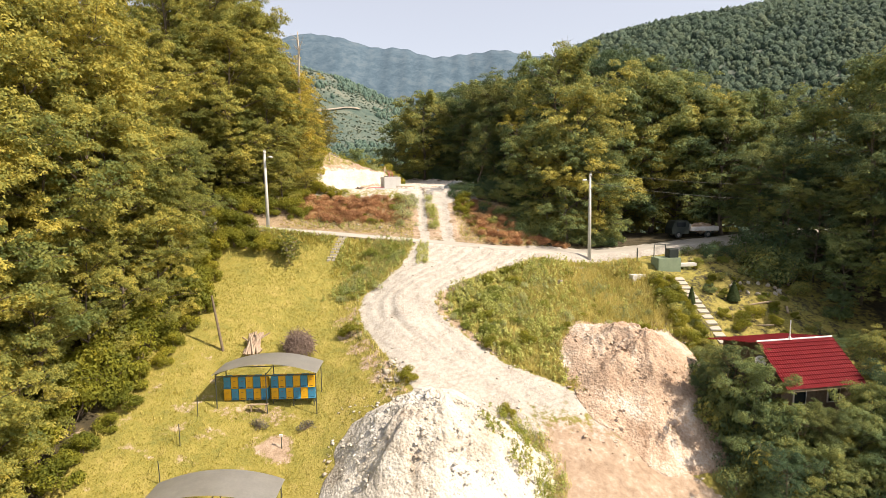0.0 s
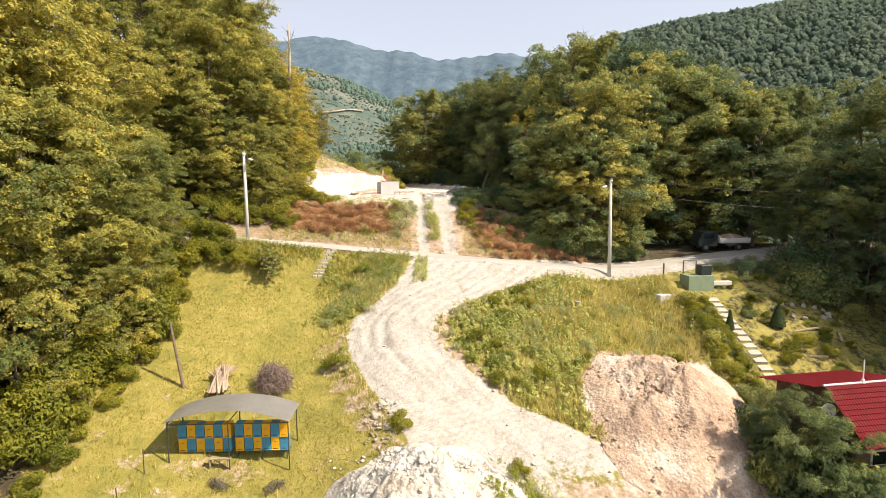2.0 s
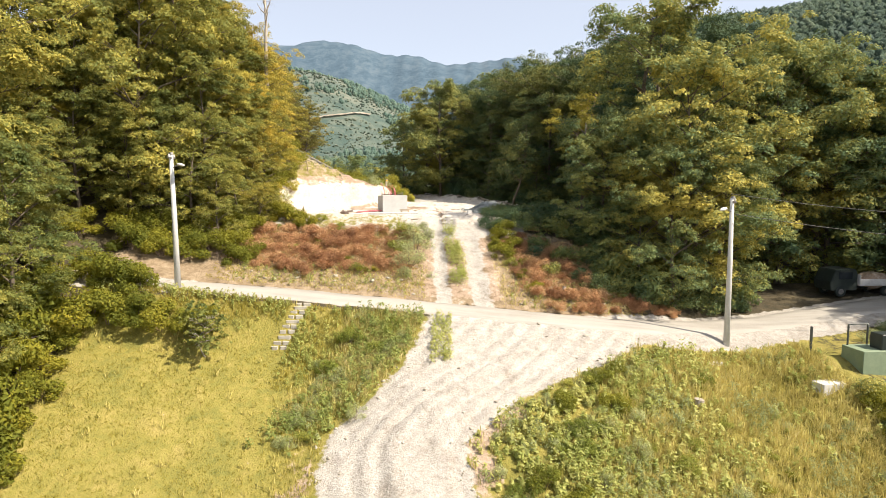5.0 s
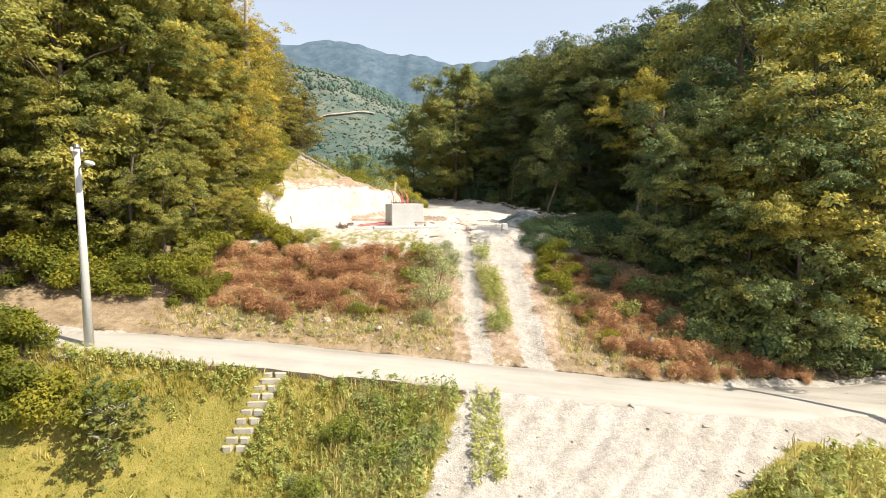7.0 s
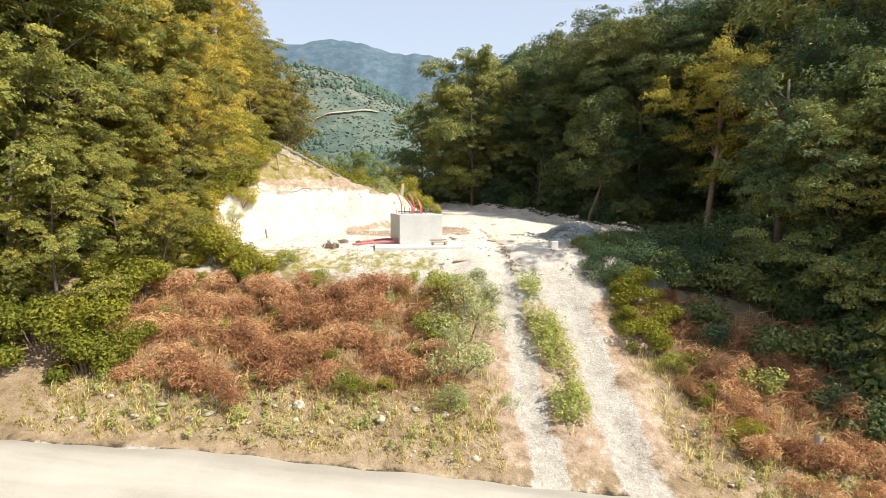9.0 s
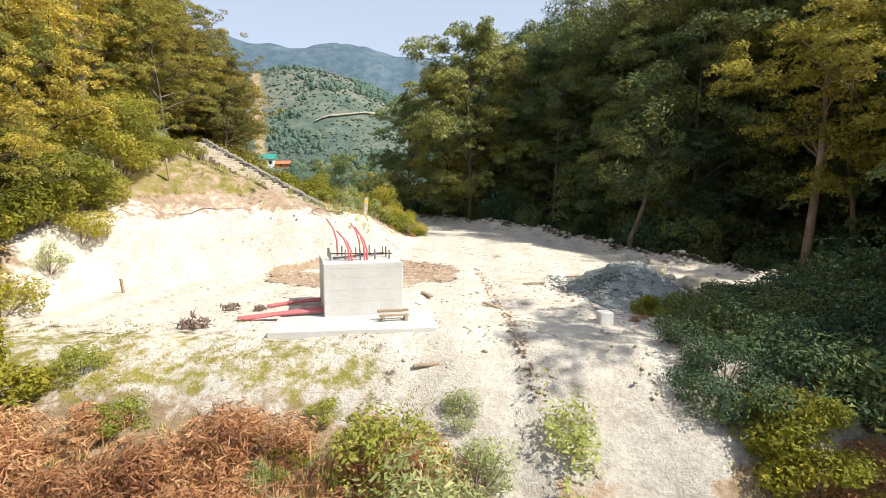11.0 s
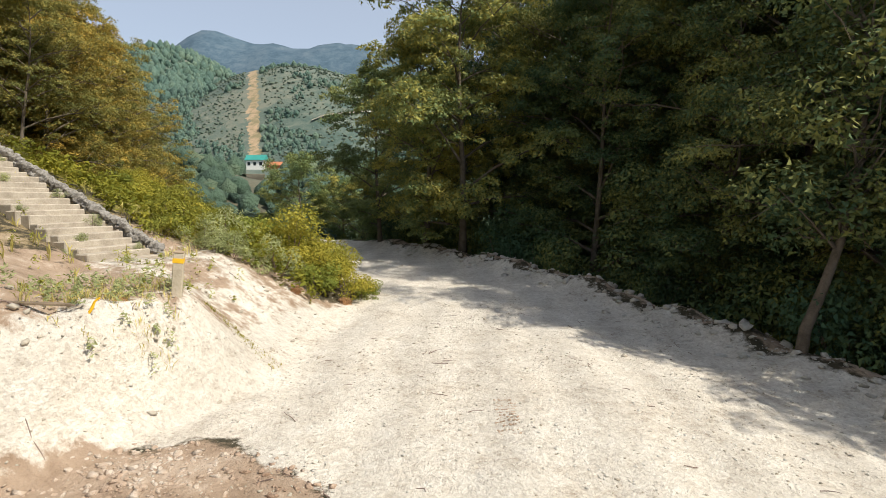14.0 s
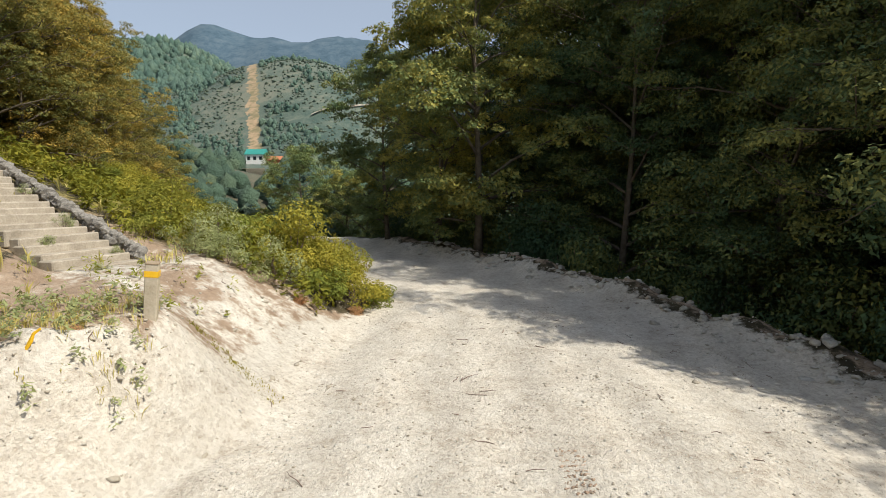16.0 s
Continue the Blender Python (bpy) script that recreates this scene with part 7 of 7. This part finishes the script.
stones("heap_stones", x, y, ground_z(x, y) + 1.05 * (1 - np.clip(q, 0, 1) ** 1.4) ** 1.2, 0.015 + 0.10 * g.random(len(x)) ** 4, M_GREY_GRAVEL, g, "broken stones on the gravel heap")


def boulder(x, y, r, seed, mat, label):
    bm = bmesh.new()
    bmesh.ops.create_icosphere(bm, subdivisions=4, radius=1)
    for v in bm.verts:
        p = v.co.copy()
        v.co *= 1 + 0.09 * noise.noise(p * 9 + Vector((seed, seed, 0))) + 0.10 * abs(noise.noise(p * 4.3 + Vector((seed, 2, seed)))) + 0.35 * noise.noise(p * 1.3 + Vector((seed, 0, 0))) + 0.12 * noise.noise(p * 3.7 + Vector((0, seed, 0)))
        v.co = Vector((v.co.x * r * 1.2, v.co.y * r * 0.9, v.co.z * r * 0.7))
    ob = smooth(part("boulder", bm, mat, None, label))
    ob.matrix_basis = pose(x, y, float(ground_z(x, y)) + r * 0.25, 0, 0, seed * 40)
    return tagged(ob, category="boulder", group="boulders")


for i, (x, y, r) in enumerate(((5.2, 80.4, 0.75), (4.4, 81.6, 0.45), (5.9, 81.6, 0.5), (4.0, 79.2, 0.32), (3.4, 75.8, 0.3), (6.1, 88.4, 0.3), (5.4, 85.0, 0.32), (-9.6, 63.0, 0.2), (-13.4, 63.9, 0.3), (-3.4, 38.6, 0.3), (-4.2, 39.4, 0.26), (-3.9, 40.3, 0.24), (-7.0, 62.7, 0.16))):
    boulder(x, y, r, 1.7 * i + 0.4, M_STONE, "rough pale limestone boulder")
x, y, g = scatter(800, -6, -1.5, 36.5, 41.5, lambda x, y: sm(1.7, 0.4, np.hypot(x + 3.8, (y - 39) * 0.7)), 77)
stones("track_rubble", x, y, ground_z(x, y) + 0.1, 0.04 + 0.13 * g.random(len(x)) ** 3, M_STONE, g, "dumped pale rubble at the track's edge")


def heap_height(cx, cy, rx, ry, top, x, y):
    q = np.clip(np.hypot((x - cx) / rx, (y - cy) / ry), 0, 1)
    return land(x, y) + (top - float(land(cx, cy))) * (1 - q ** (1.05 if cx > 5 else 1.4)) ** 1.2


for cx, cy, rx, ry, top, mat, seed in ((-0.6, 31.0, 7.0, 6.5, 2.7, M_HEAP_WHITE, 78), (15.3, 41.2, 6.6, 7.4, 4.0, M_HEAP_EARTH, 79)):
    x, y, g = scatter(5200, cx - rx, cx + rx, cy - ry, cy + ry, lambda x, y: sm(1.08, 0.2, np.hypot((x - cx) / rx, (y - cy) / ry)) * 0.8 + 0.2, seed)
    stones("heap_stones", x, y, heap_height(cx, cy, rx, ry, top, x, y) + 0.02, 0.03 + 0.17 * g.random(len(x)) ** 5, mat, g, "loose stones on the tipped heap")

x, y, g = scatter(420, 0.8, 6.4, 29.6, 37.6, lambda x, y: np.maximum(sm(1.5, 0.5, np.hypot((x - 3.7) / 1.5, (y - 31.6) / 1.6)) * sm(0.35, 0.6, patch(x * 1.7, y * 1.7, 0.6)), 0.9 * sm(0.5, 0.2, np.abs(np.hypot((x + 0.6) / 7.0, (y - 31.0) / 6.5) * 5.6 - 5.0)) * (x > 3.0)), 87)
weeds("heap_weeds", x, y, g.uniform(0.25, 0.75, len(x)), 0.075, 30, M_LEAF_SHRUB, g, "green weeds growing on the flank of the rubble heap", 0.35, base=heap_height(-0.6, 31.0, 7.0, 6.5, 2.7, x, y))

# ---- marker post, stakes, roots ----
mk = empty("marker_post", pose(-9.0, 88.0, float(ground_z(-9.0, 88.0)), 3, 6, 20), "squared wooden marker post with an orange band", "post")
part("shaft", a_box(-0.1, 0.1, -0.1, 0.1, -0.3, 0.86, bevel=0.012), plain("pale_post_wood", (0.38, 0.32, 0.23), (0.58, 0.51, 0.40), 3.0, 0.9, 0, 0.4), mk)
part("band", a_box(-0.104, 0.104, -0.104, 0.104, 0.66, 0.76), M_YELLOW, mk)
part("cap", a_box(-0.102, 0.102, -0.102, 0.102, 0.862, 0.90, bevel=0.01), M_WOOD, mk)
for x, y, h, mat, lab in ((-16.4, 82.5, 0.95, M_WOOD, "weathered wooden stake above the cut"), (-18.0, 81.2, 0.95, M_WOOD, "weathered wooden stake above the cut"), (-15.6, 77.6, 0.5, M_WOOD, "weathered wooden stake above the cut"), (6.8, 77.0, 1.3, M_STEEL, "green-grey fence stake at the wood's edge")):
    ob = part("survey_stake", a_box(-0.04, 0.04, -0.04, 0.04, -0.2, h, bevel=0.006), mat, None, lab)
    ob.matrix_basis = pose(x, y, float(ground_z(x, y)), 4, 5, 30 * x)
    tagged(ob, category="stake", group="survey stakes")
tape = part("tape_stake", tube(bmesh.new(), [(0, 0, -0.05), (0.05, 0.02, 0.08), (0.07, 0.03, 0.19), (0.14, 0.04, 0.27)], [0.022, 0.03, 0.02, 0.016], 5), M_YELLOW, None, "crooked little stake wound with yellow tape")
tape.matrix_basis = pose(-9.5, 86.0, float(ground_z(-9.5, 86.0)), 10, 12, 20)
tagged(tape, category="stake")
board = part("plank", a_box(-0.7, 0.7, -0.05, 0.05, 0, 0.04, bevel=0.006), M_WOOD_DARK, None, "dark plank lying on the lip of the cut")
board.matrix_basis = pose(-10.3, 85.6, float(ground_z(-10.3, 85.6)) + 0.03, 4, 8, 32)
tagged(board, category="plank", group="loose planks")
rng = np.random.default_rng(91)
for i in range(3):
    y = 78.8 + 2.9 * i + rng.random()
    off = 1.25 + 0.5 * rng.random()
    ln = rng.uniform(1.2, 2.6)
    pts = []
    for q in np.linspace(-0.5, 0.5, 7):
        py = y + ln * q
        px = float(pad_left(py)) - off - 0.22 * math.sin(7 * q + i) - 0.12 * rng.random()
        pts.append((px, py, float(ground_z(px, py)) + 0.03 + 0.03 * rng.random()))
    ob = part("exposed_root", tube(bmesh.new(), pts, [0.022, 0.022, 0.02, 0.018, 0.015, 0.01, 0.006], 6), M_TWIG, None, "dark root lying bare along the cut bank")
    tagged(ob, category="root", group="exposed roots")

# ---- steps up the hillside ----
AX = Vector((-0.97, 0.25, 0)).normalized()
SD = Vector((0.25, 0.97, 0)).normalized()
S0 = Vector((-12.7, 93.9, 17.42))
stair = empty("hill_stairs", Matrix.Translation(S0), "long flight of weathered stone steps with a rubble side wall", "stairs")
RUN, RISE, STEPS = 0.36, 0.18, 25
turn = Matrix(((AX.x, -SD.x, 0, 0), (AX.y, -SD.y, 0, 0), (0, 0, 1, 0), (0, 0, 0, 1)))
for i in range(STEPS):
    wob = 0.02 * math.sin(i * 2.7)
    part("step", a_box(i * RUN - 0.03 + 0.03 * math.sin(i * 3.3), (i + 1) * RUN + 0.06, 0.05 + 2 * wob, 2.3 + 3 * wob, (i + 1) * RISE - 0.42, (i + 1) * RISE + 0.02 * math.sin(i * 1.9), bevel=0.03, m=turn @ pose(0, 0, 0, 0.6 * math.sin(i * 2.9), 0, 1.2 * math.sin(i * 1.7))), M_STEP, stair)
rng = np.random.default_rng(17)
stone_meshes = []
for s_ in range(4):
    bm = bmesh.new()
    bmesh.ops.create_icosphere(bm, subdivisions=1, radius=1)
    for v in bm.verts:
        v.co *= 1 + 0.22 * noise.noise(v.co * 1.7 + Vector((s_ * 3.1, 0, 0)))
    me = bpy.data.meshes.new("wall_stone")
    bm.to_mesh(me)
    bm.free()
    me.materials.append(M_WALLSTONE)
    stone_meshes.append(me)
for i in range(46):
    q = i / 46 * STEPS * RUN + 0.1
    for lev in range(2):
        zc = q / RUN * RISE + 0.10 + lev * 0.22
        ob = mesh_part("wall_stone", stone_meshes[(i + lev) % 4], stair)
        ob.matrix_basis = turn @ pose(q + 0.1 * lev, -0.16 + rng.normal() * 0.03, zc, *(rng.random(3) * 60)) @ Matrix.Diagonal((rng.uniform(0.11, 0.24), rng.uniform(0.13, 0.22), rng.uniform(0.10, 0.19), 1))

# ---- bushes at the bend of the upper track ----
for x, y, s, st in ((-12.0, 95.4, 0.8, PALE), (-13.4, 95.6, 0.6, SHRUB), (-11.2, 94.6, 0.7, PALE), (-10.6, 94.4, 0.75, PALE), (-9.4, 95.0, 0.9, PALE), (-11.4, 95.8, 0.9, PALE), (-8.4, 96.2, 0.85, SHRUB), (-7.6, 97.2, 0.7, FINE), (-9.6, 97.0, 0.9, FINE), (-7.2, 98.6, 0.6, SHRUB), (-11.8, 98.0, 1.0, SHRUB), (-6.9, 97.4, 0.4, SHRUB), (-13.6, 96.8, 0.8, FINE), (-9.2, 100.0, 0.9, FINE), (-8.6, 94.6, 0.35, BRACKEN), (-7.4, 96.2, 0.35, BRACKEN), (-10.4, 103, 0.9, FINE), (-12.6, 106, 0.9, SHRUB), (-9.2, 88.4, 0.22, PALE), (-9.5, 86.8, 0.2, BRACKEN), (-12.4, 91.8, 0.22, PALE), (-14.2, 91.6, 0.25, PALE)):
    st.put(int(abs(x * 3)), x, y, s, x + y, 0.08, group="bushes by the steps")


for i, (q, w) in enumerate(((0.5, 0.3), (1.2, 1.7), (2.1, 0.5), (2.9, 2.1), (3.8, 0.2), (5.0, 1.2), (6.2, 0.4))):
    sp = turn @ Vector((q, 0.05 + w, 0))
    step_top = S0.z + (int(q / RUN) + 1) * RISE
    px, py = S0.x + sp.x, S0.y + sp.y
    PALE.put(i, px, py, 0.17 + 0.05 * (i % 3), i * 1.3, float(ground_z(px, py)) - step_top + 0.02, group="weeds on the steps")

# ---- single trunks that stand out ----
M_BARK_RED = plain("reddish_bark", (0.20, 0.13, 0.09), (0.40, 0.28, 0.21), 2.5, 0.9, 0, 0.6)
def lone_trunk(name, x, y, pts, r0, mat, label, twigs, seed, leaf_mat=None):
    root = empty(name, pose(x, y, float(ground_z(x, y))), label, "tree")
    g = np.random.default_rng(seed)
    bm = bmesh.new()
    n = len(pts)
    tube(bm, pts, [r0 * (1 - 0.75 * i / (n - 1)) for i in range(n)], 10)
    ends = []
    for i in range(twigs):
        t = 0.45 + 0.55 * g.random()
        k_ = t * (n - 1)
        p = Vector(pts[int(k_)]).lerp(Vector(pts[min(int(k_) + 1, n - 1)]), k_ - int(k_))
        d = Vector((g.normal(), g.normal(), 0.7 + abs(g.normal()) * 0.6)).normalized() * g.uniform(0.9, 2.6)
        e = p + d
        tube(bm, [p, p + d * 0.5 + Vector(g.normal(size=3)) * 0.12, e], [r0 * 0.3, r0 * 0.16, 0.01], 5, False)
        ends.append(e)
        for j in range(3):
            s_ = p + d * g.uniform(0.4, 0.9)
            tube(bm, [s_, s_ + Vector(g.normal(size=3)) * 0.5], [0.018, 0.006], 4, False)
    smooth(part("trunk", bm, mat, root))
    if leaf_mat is not None:
        c, nn = lump_leaves([(e.x, e.y, e.z, g.uniform(0.6, 1.1)) for e in ends], 300, g)
        mesh_part("crown", leaf_mesh("crown", c, nn, 0.085 * g.uniform(0.7, 1.3, len(c)), leaf_mat, g), root)
    return root


lone_trunk("dead_tree", -20.6, 83.1, [(0, 0, -0.5), (0.1, 0, 4), (-0.05, 0.1, 9), (0.15, 0, 13), (0.1, 0, 16.5)], 0.30, M_BARK_PALE, "tall dead tree with a bare pale trunk", 9, 3)
lone_trunk("dead_tree", 14.6, 72.0, [(0, 0, -0.5), (0.2, 0, 8), (-0.2, 0.1, 15), (0.3, 0, 19), (1.0, 0, 21.8)], 0.24, M_BARK, "dead tree with bare branches above the wood", 26, 8)
lone_trunk("leaning_tree", 5.72, 91.5, [(0, 0, -0.4), (0.12, 0, 0.6), (0.55, 0.05, 1.7), (0.95, 0.1, 2.9), (1.4, 0.2, 5.0), (1.6, 0.4, 7.0), (1.8, 0.4, 8.5)], 0.165, M_BARK, "leaning tree with a brown trunk at the pad's rim", 40, 12, M_LEAF_SHADED)
SHADED.put(1, 8.6, 92.6, 0.45, 1.0, 0.1, group="trees of the dark wood")
SHADED_BUSH.put(1, 8.2, 92.2, 0.7, 2.0, 0.1, 1.4, group="undergrowth of the dark wood")
lone_trunk("slender_tree", 13.1, 87.4, [(0, 0, -0.4), (0.35, 0, 3), (0.75, 0.1, 6.5), (0.9, 0.2, 10.5), (1.2, 0.2, 14.0)], 0.26, M_BARK_RED, "slender leaning tree with a pale trunk and yellow leaves", 22, 14, M_LEAF_YELLOW)
gold = make_tree("broadleaf_tree", 19, 15.0, 4.6, 0.2, 0.075, 300, M_LEAF_YELLOW, M_BARK_RED, 0.42, "layered broadleaf tree with yellowing leaves at the wood's edge")
gold.matrix_basis = pose(16.2, 88.6, float(ground_z(16.2, 88.6)), 0, -4, 40)
tagged(gold, group="trees of the dark wood")
lone_trunk("slender_tree", 9.2, 71.0, [(0, 0, -0.4), (0.1, 0, 3), (0.2, 0.1, 6), (0.3, 0.2, 9.0)], 0.2, M_BARK, "slender tree at the edge of the wood", 8, 15, M_LEAF_GREEN)

# ---- the valley and far hills ----
def far_woods(name, n, x0, x1, y0, y1, size, mat, seed, keep, label, tall=1.1, ragged=0):
    """Distant woods: small uneven rounded crowns, close together."""
    x, y, g = scatter(n, x0, x1, y0, y1, keep, seed)
    m = len(x)
    r = size * (0.45 + 0.9 * g.random(m) ** 1.8)
    v = ICO_V[None] * (1 + g.normal(size=(m, len(ICO_V), 1)) * 0.28) * np.array([1, 1, tall])
    v = v * r[:, None, None] + np.stack([x, y, land(x, y) + r * 0.35], 1)[:, None]
    f = (ICO_F[None] + (np.arange(m) * len(ICO_V))[:, None, None]).reshape(-1, 3)
    ob = smooth(tagged(new(name, raw_mesh(name, v.reshape(-1, 3), f, mat, 3)), label, "woods", kind="stuff"))
    if ragged:
        d = g.normal(size=(m, ragged, 3))
        d[..., 2] = np.abs(d[..., 2]) - 0.15
        d /= np.linalg.norm(d, axis=2, keepdims=True)
        c = d * (r[:, None] * g.uniform(0.85, 1.25, (m, ragged)))[..., None] * np.array([1, 1, tall]) + np.stack([x, y, land(x, y) + r * 0.35], 1)[:, None]
        me = leaf_mesh("far_foliage", c.reshape(-1, 3), (d + g.normal(size=d.shape) * 0.5).reshape(-1, 3), np.repeat(r, ragged) * 0.26 * g.uniform(0.6, 1.3, m * ragged), mat, g, 0.7)
        tagged(new("far_foliage", me), label, "woods", kind="stuff")
    return ob


def valley_woods(name, n, x0, x1, y0, y1, size, mat, seed, keep, label, per=90):
    """Nearer woods in the valley: crowns as loose clumps of leaves."""
    x, y, g = scatter(n, x0, x1, y0, y1, keep, seed)
    m = len(x)
    r = size * (0.5 + 0.8 * g.random(m))
    d = g.normal(size=(m, per, 3))
    d /= np.linalg.norm(d, axis=2, keepdims=True)
    c = d * (r[:, None] * g.uniform(0.6, 1.05, (m, per)))[..., None] * np.array([1, 1, 1.35]) + np.stack([x, y, land(x, y) + r * 0.7], 1)[:, None]
    nn = (d + g.normal(size=d.shape) * 0.35 + np.array([0, 0, 0.3])).reshape(-1, 3)
    me = leaf_mesh(name, c.reshape(-1, 3), nn, np.repeat(r, per) * 0.27 * g.uniform(0.7, 1.2, m * per), mat, g, 0.7)
    return tagged(new(name, me), label, "woods", kind="stuff")


def far_leaf(name, a, b, c):
    m, n, l, bs = material(name, 0.9)
    g = n.new("ShaderNodeNewGeometry")
    p = noise_node(n, l, 0.02, 4, 0.6, g.outputs["Position"])
    f = math_node(n, l, "ADD", math_node(n, l, "MULTIPLY", p, 0.8), math_node(n, l, "MULTIPLY", g.outputs["Random Per Island"], 0.45))
    l.new(ramp_node(n, l, math_node(n, l, "SUBTRACT", f, 0.12), [(0.2, a), (0.5, b), (0.85, c)]), bs.inputs["Base Color"])
    bump_node(n, l, noise_node(n, l, 0.9, 4, 0.7, g.outputs["Position"]), 1.0, 1.5, bs)
    return m


# far leaf tones leaned towards teal, haze put into their colour
M_FAR_A = far_leaf("far_woods_near", (0.045, 0.082, 0.055), (0.07, 0.12, 0.075), (0.13, 0.165, 0.09))
M_FAR_D = far_leaf("far_woods_dark", (0.032, 0.064, 0.044), (0.055, 0.094, 0.058), (0.10, 0.132, 0.072))
M_FAR_B = far_leaf("far_scrub", (0.07, 0.108, 0.085), (0.105, 0.14, 0.10), (0.17, 0.19, 0.125))
M_FAR_C = far_leaf("far_conifers", (0.06, 0.115, 0.09), (0.085, 0.145, 0.11), (0.13, 0.19, 0.13))
ROAD_PTS = ((-103, 426), (-100.4, 429), (-96, 434.5), (-89, 439.5), (-82.4, 445.5), (-73, 457), (-66, 464))


def off_line(x, y):
    road = np.abs(y - np.interp(x, [p[0] for p in ROAD_PTS], [p[1] for p in ROAD_PTS]))
    return np.where(y > 326, sm(5, 9, np.abs(x + 0.383 * y - 23.8)), 1) * sm(9, 14, np.hypot(x + 94, (y - 316) * 0.8)) * np.where((y > 235) & (y < 310), sm(5, 8, np.abs(x + 88 + 0.375 * (y - 296))), 1) * np.where((x > -120) & (x < -30), sm(4, 8, road - 2 * (y < 432)), 1)


def clumps(x, y):
    """Patches of wood on the middle hill, with open scrub between."""
    a = np.sin(x / 23 + 1.7 * np.sin(y / 61) + 0.9 * np.sin(x / 11 + y / 19)) * np.sin(y / 29 + 1.3 * np.sin(x / 37))
    return sm(0.02, 0.22, a + 0.35 * np.sin(x / 7 + 1.2 * np.sin(y / 9)) * np.sin(y / 8 + 0.5))


far_woods("far_woods", 30000, 40, 430, 175, 450, 2.2, M_FAR_D, 101, lambda x, y: sm(30, 60, x - 0.08 * y + 12) * sm(14, 22, far_hills(x, y)), "wooded slope of the nearer hill", 1.25, 9)
far_woods("far_woods", 26000, -330, 60, 326, 640, 0.95, M_FAR_B, 102, lambda x, y: off_line(x, y) * (0.42 + 0.4 * clumps(x, y)), "low scrub on the middle hill", 0.7)
far_woods("far_woods", 13000, -330, 60, 326, 640, 1.6, M_FAR_C, 105, lambda x, y: off_line(x, y) * clumps(x, y), "dark trees among the scrub of the middle hill", 1.6)
far_woods("far_woods", 12000, -800, -120, 600, 1050, 4.0, M_FAR_C, 103, off_line, "dark conifer woods on the valley side", 1.7)
far_woods("far_woods", 5000, -200, 40, 180, 326, 2.4, M_FAR_A, 106, off_line, "bushy woods on the valley floor", 1.3)
valley_woods("far_woods", 900, -120, 10, 128, 200, 2.2, M_FAR_A, 104, off_line, "leafy woods below the end of the track")
bm = bmesh.new()
rows = []
for q in np.linspace(0, 1, 60):
    x = ROAD_PTS[0][0] + q * (ROAD_PTS[-1][0] - ROAD_PTS[0][0])
    y = float(np.interp(x, [p[0] for p in ROAD_PTS], [p[1] for p in ROAD_PTS])) + 0.8 * math.sin(x / 6)
    rows.append([bm.verts.new((x, y + s_, float(land(x, y)) + (0.7 if s_ < 0 else 2.2))) for s_ in (-1.8, 1.8)])
for a, b in zip(rows, rows[1:]):
    bm.faces.new((a[0], b[0], b[1], a[1]))
bmesh.ops.solidify(bm, geom=bm.faces[:], thickness=0.4)
tagged(part("hill_road", bm, plain("pale_road", (0.42, 0.36, 0.28), (0.62, 0.55, 0.45), 0.15, 0.95), None, "pale unpaved road across the middle hill"), category="road", kind="structure")


yard = []
bm = bmesh.new()
for q in np.linspace(0, 1, 14):
    x, y = -88 + 18 * q, 296 - 48 * q
    yard.append([bm.verts.new((x + s_, y, float(land(x, y)) + 1.6)) for s_ in (-4.0, 4.0 - q)])
for a, b in zip(yard, yard[1:]):
    bm.faces.new((a[0], b[0], b[1], a[1]))
bmesh.ops.solidify(bm, geom=bm.faces[:], thickness=0.6)
tagged(part("valley_road", bm, plain("valley_gravel", (0.42, 0.39, 0.33), (0.60, 0.57, 0.5), 0.2, 0.95), None, "pale gravel road on the valley floor"), category="road", kind="structure")


def far_house(x, y, w, d, h, roof, wall_mat, roof_mat, label):
    root = empty("far_house", pose(x, y, float(land(x, y)) - 0.5, 0, 0, 6), label, "house", "houses in the valley")
    part("wall", a_box(-w / 2, w / 2, -d / 2, d / 2, -2, h, bevel=0.02), wall_mat, root)
    bm = bmesh.new()
    a = [bm.verts.new(p) for p in ((-w / 2 - 0.6, -d / 2 - 0.6, h), (w / 2 + 0.6, -d / 2 - 0.6, h), (w / 2 + 0.6, d / 2 + 0.6, h), (-w / 2 - 0.6, d / 2 + 0.6, h), (-w / 2 - 0.6, 0, h + roof), (w / 2 + 0.6, 0, h + roof))]
    for q in ((0, 1, 5, 4), (2, 3, 4, 5), (0, 4, 3), (1, 2, 5), (0, 3, 2, 1)):
        bm.faces.new([a[i] for i in q])
    part("roof", bm, roof_mat, root)
    for i in range(3):
        part("window", a_box(-w / 2 + w * (i + 0.5) / 3 - 0.6, -w / 2 + w * (i + 0.5) / 3 + 0.6, -d / 2 - 0.06, -d / 2 - 0.01, h * 0.45, h * 0.8), M_GLASS, root)
    return root


far_house(-98.0, 322, 7.6, 7, 4.2, 2.6, M_WHITE, M_TEAL, "white house with a teal metal roof in the valley")
far_house(-87.4, 326, 13, 7, 1.6, 1.8, M_ORANGE, M_ORANGE, "low shed with a clay-coloured roof in the valley")
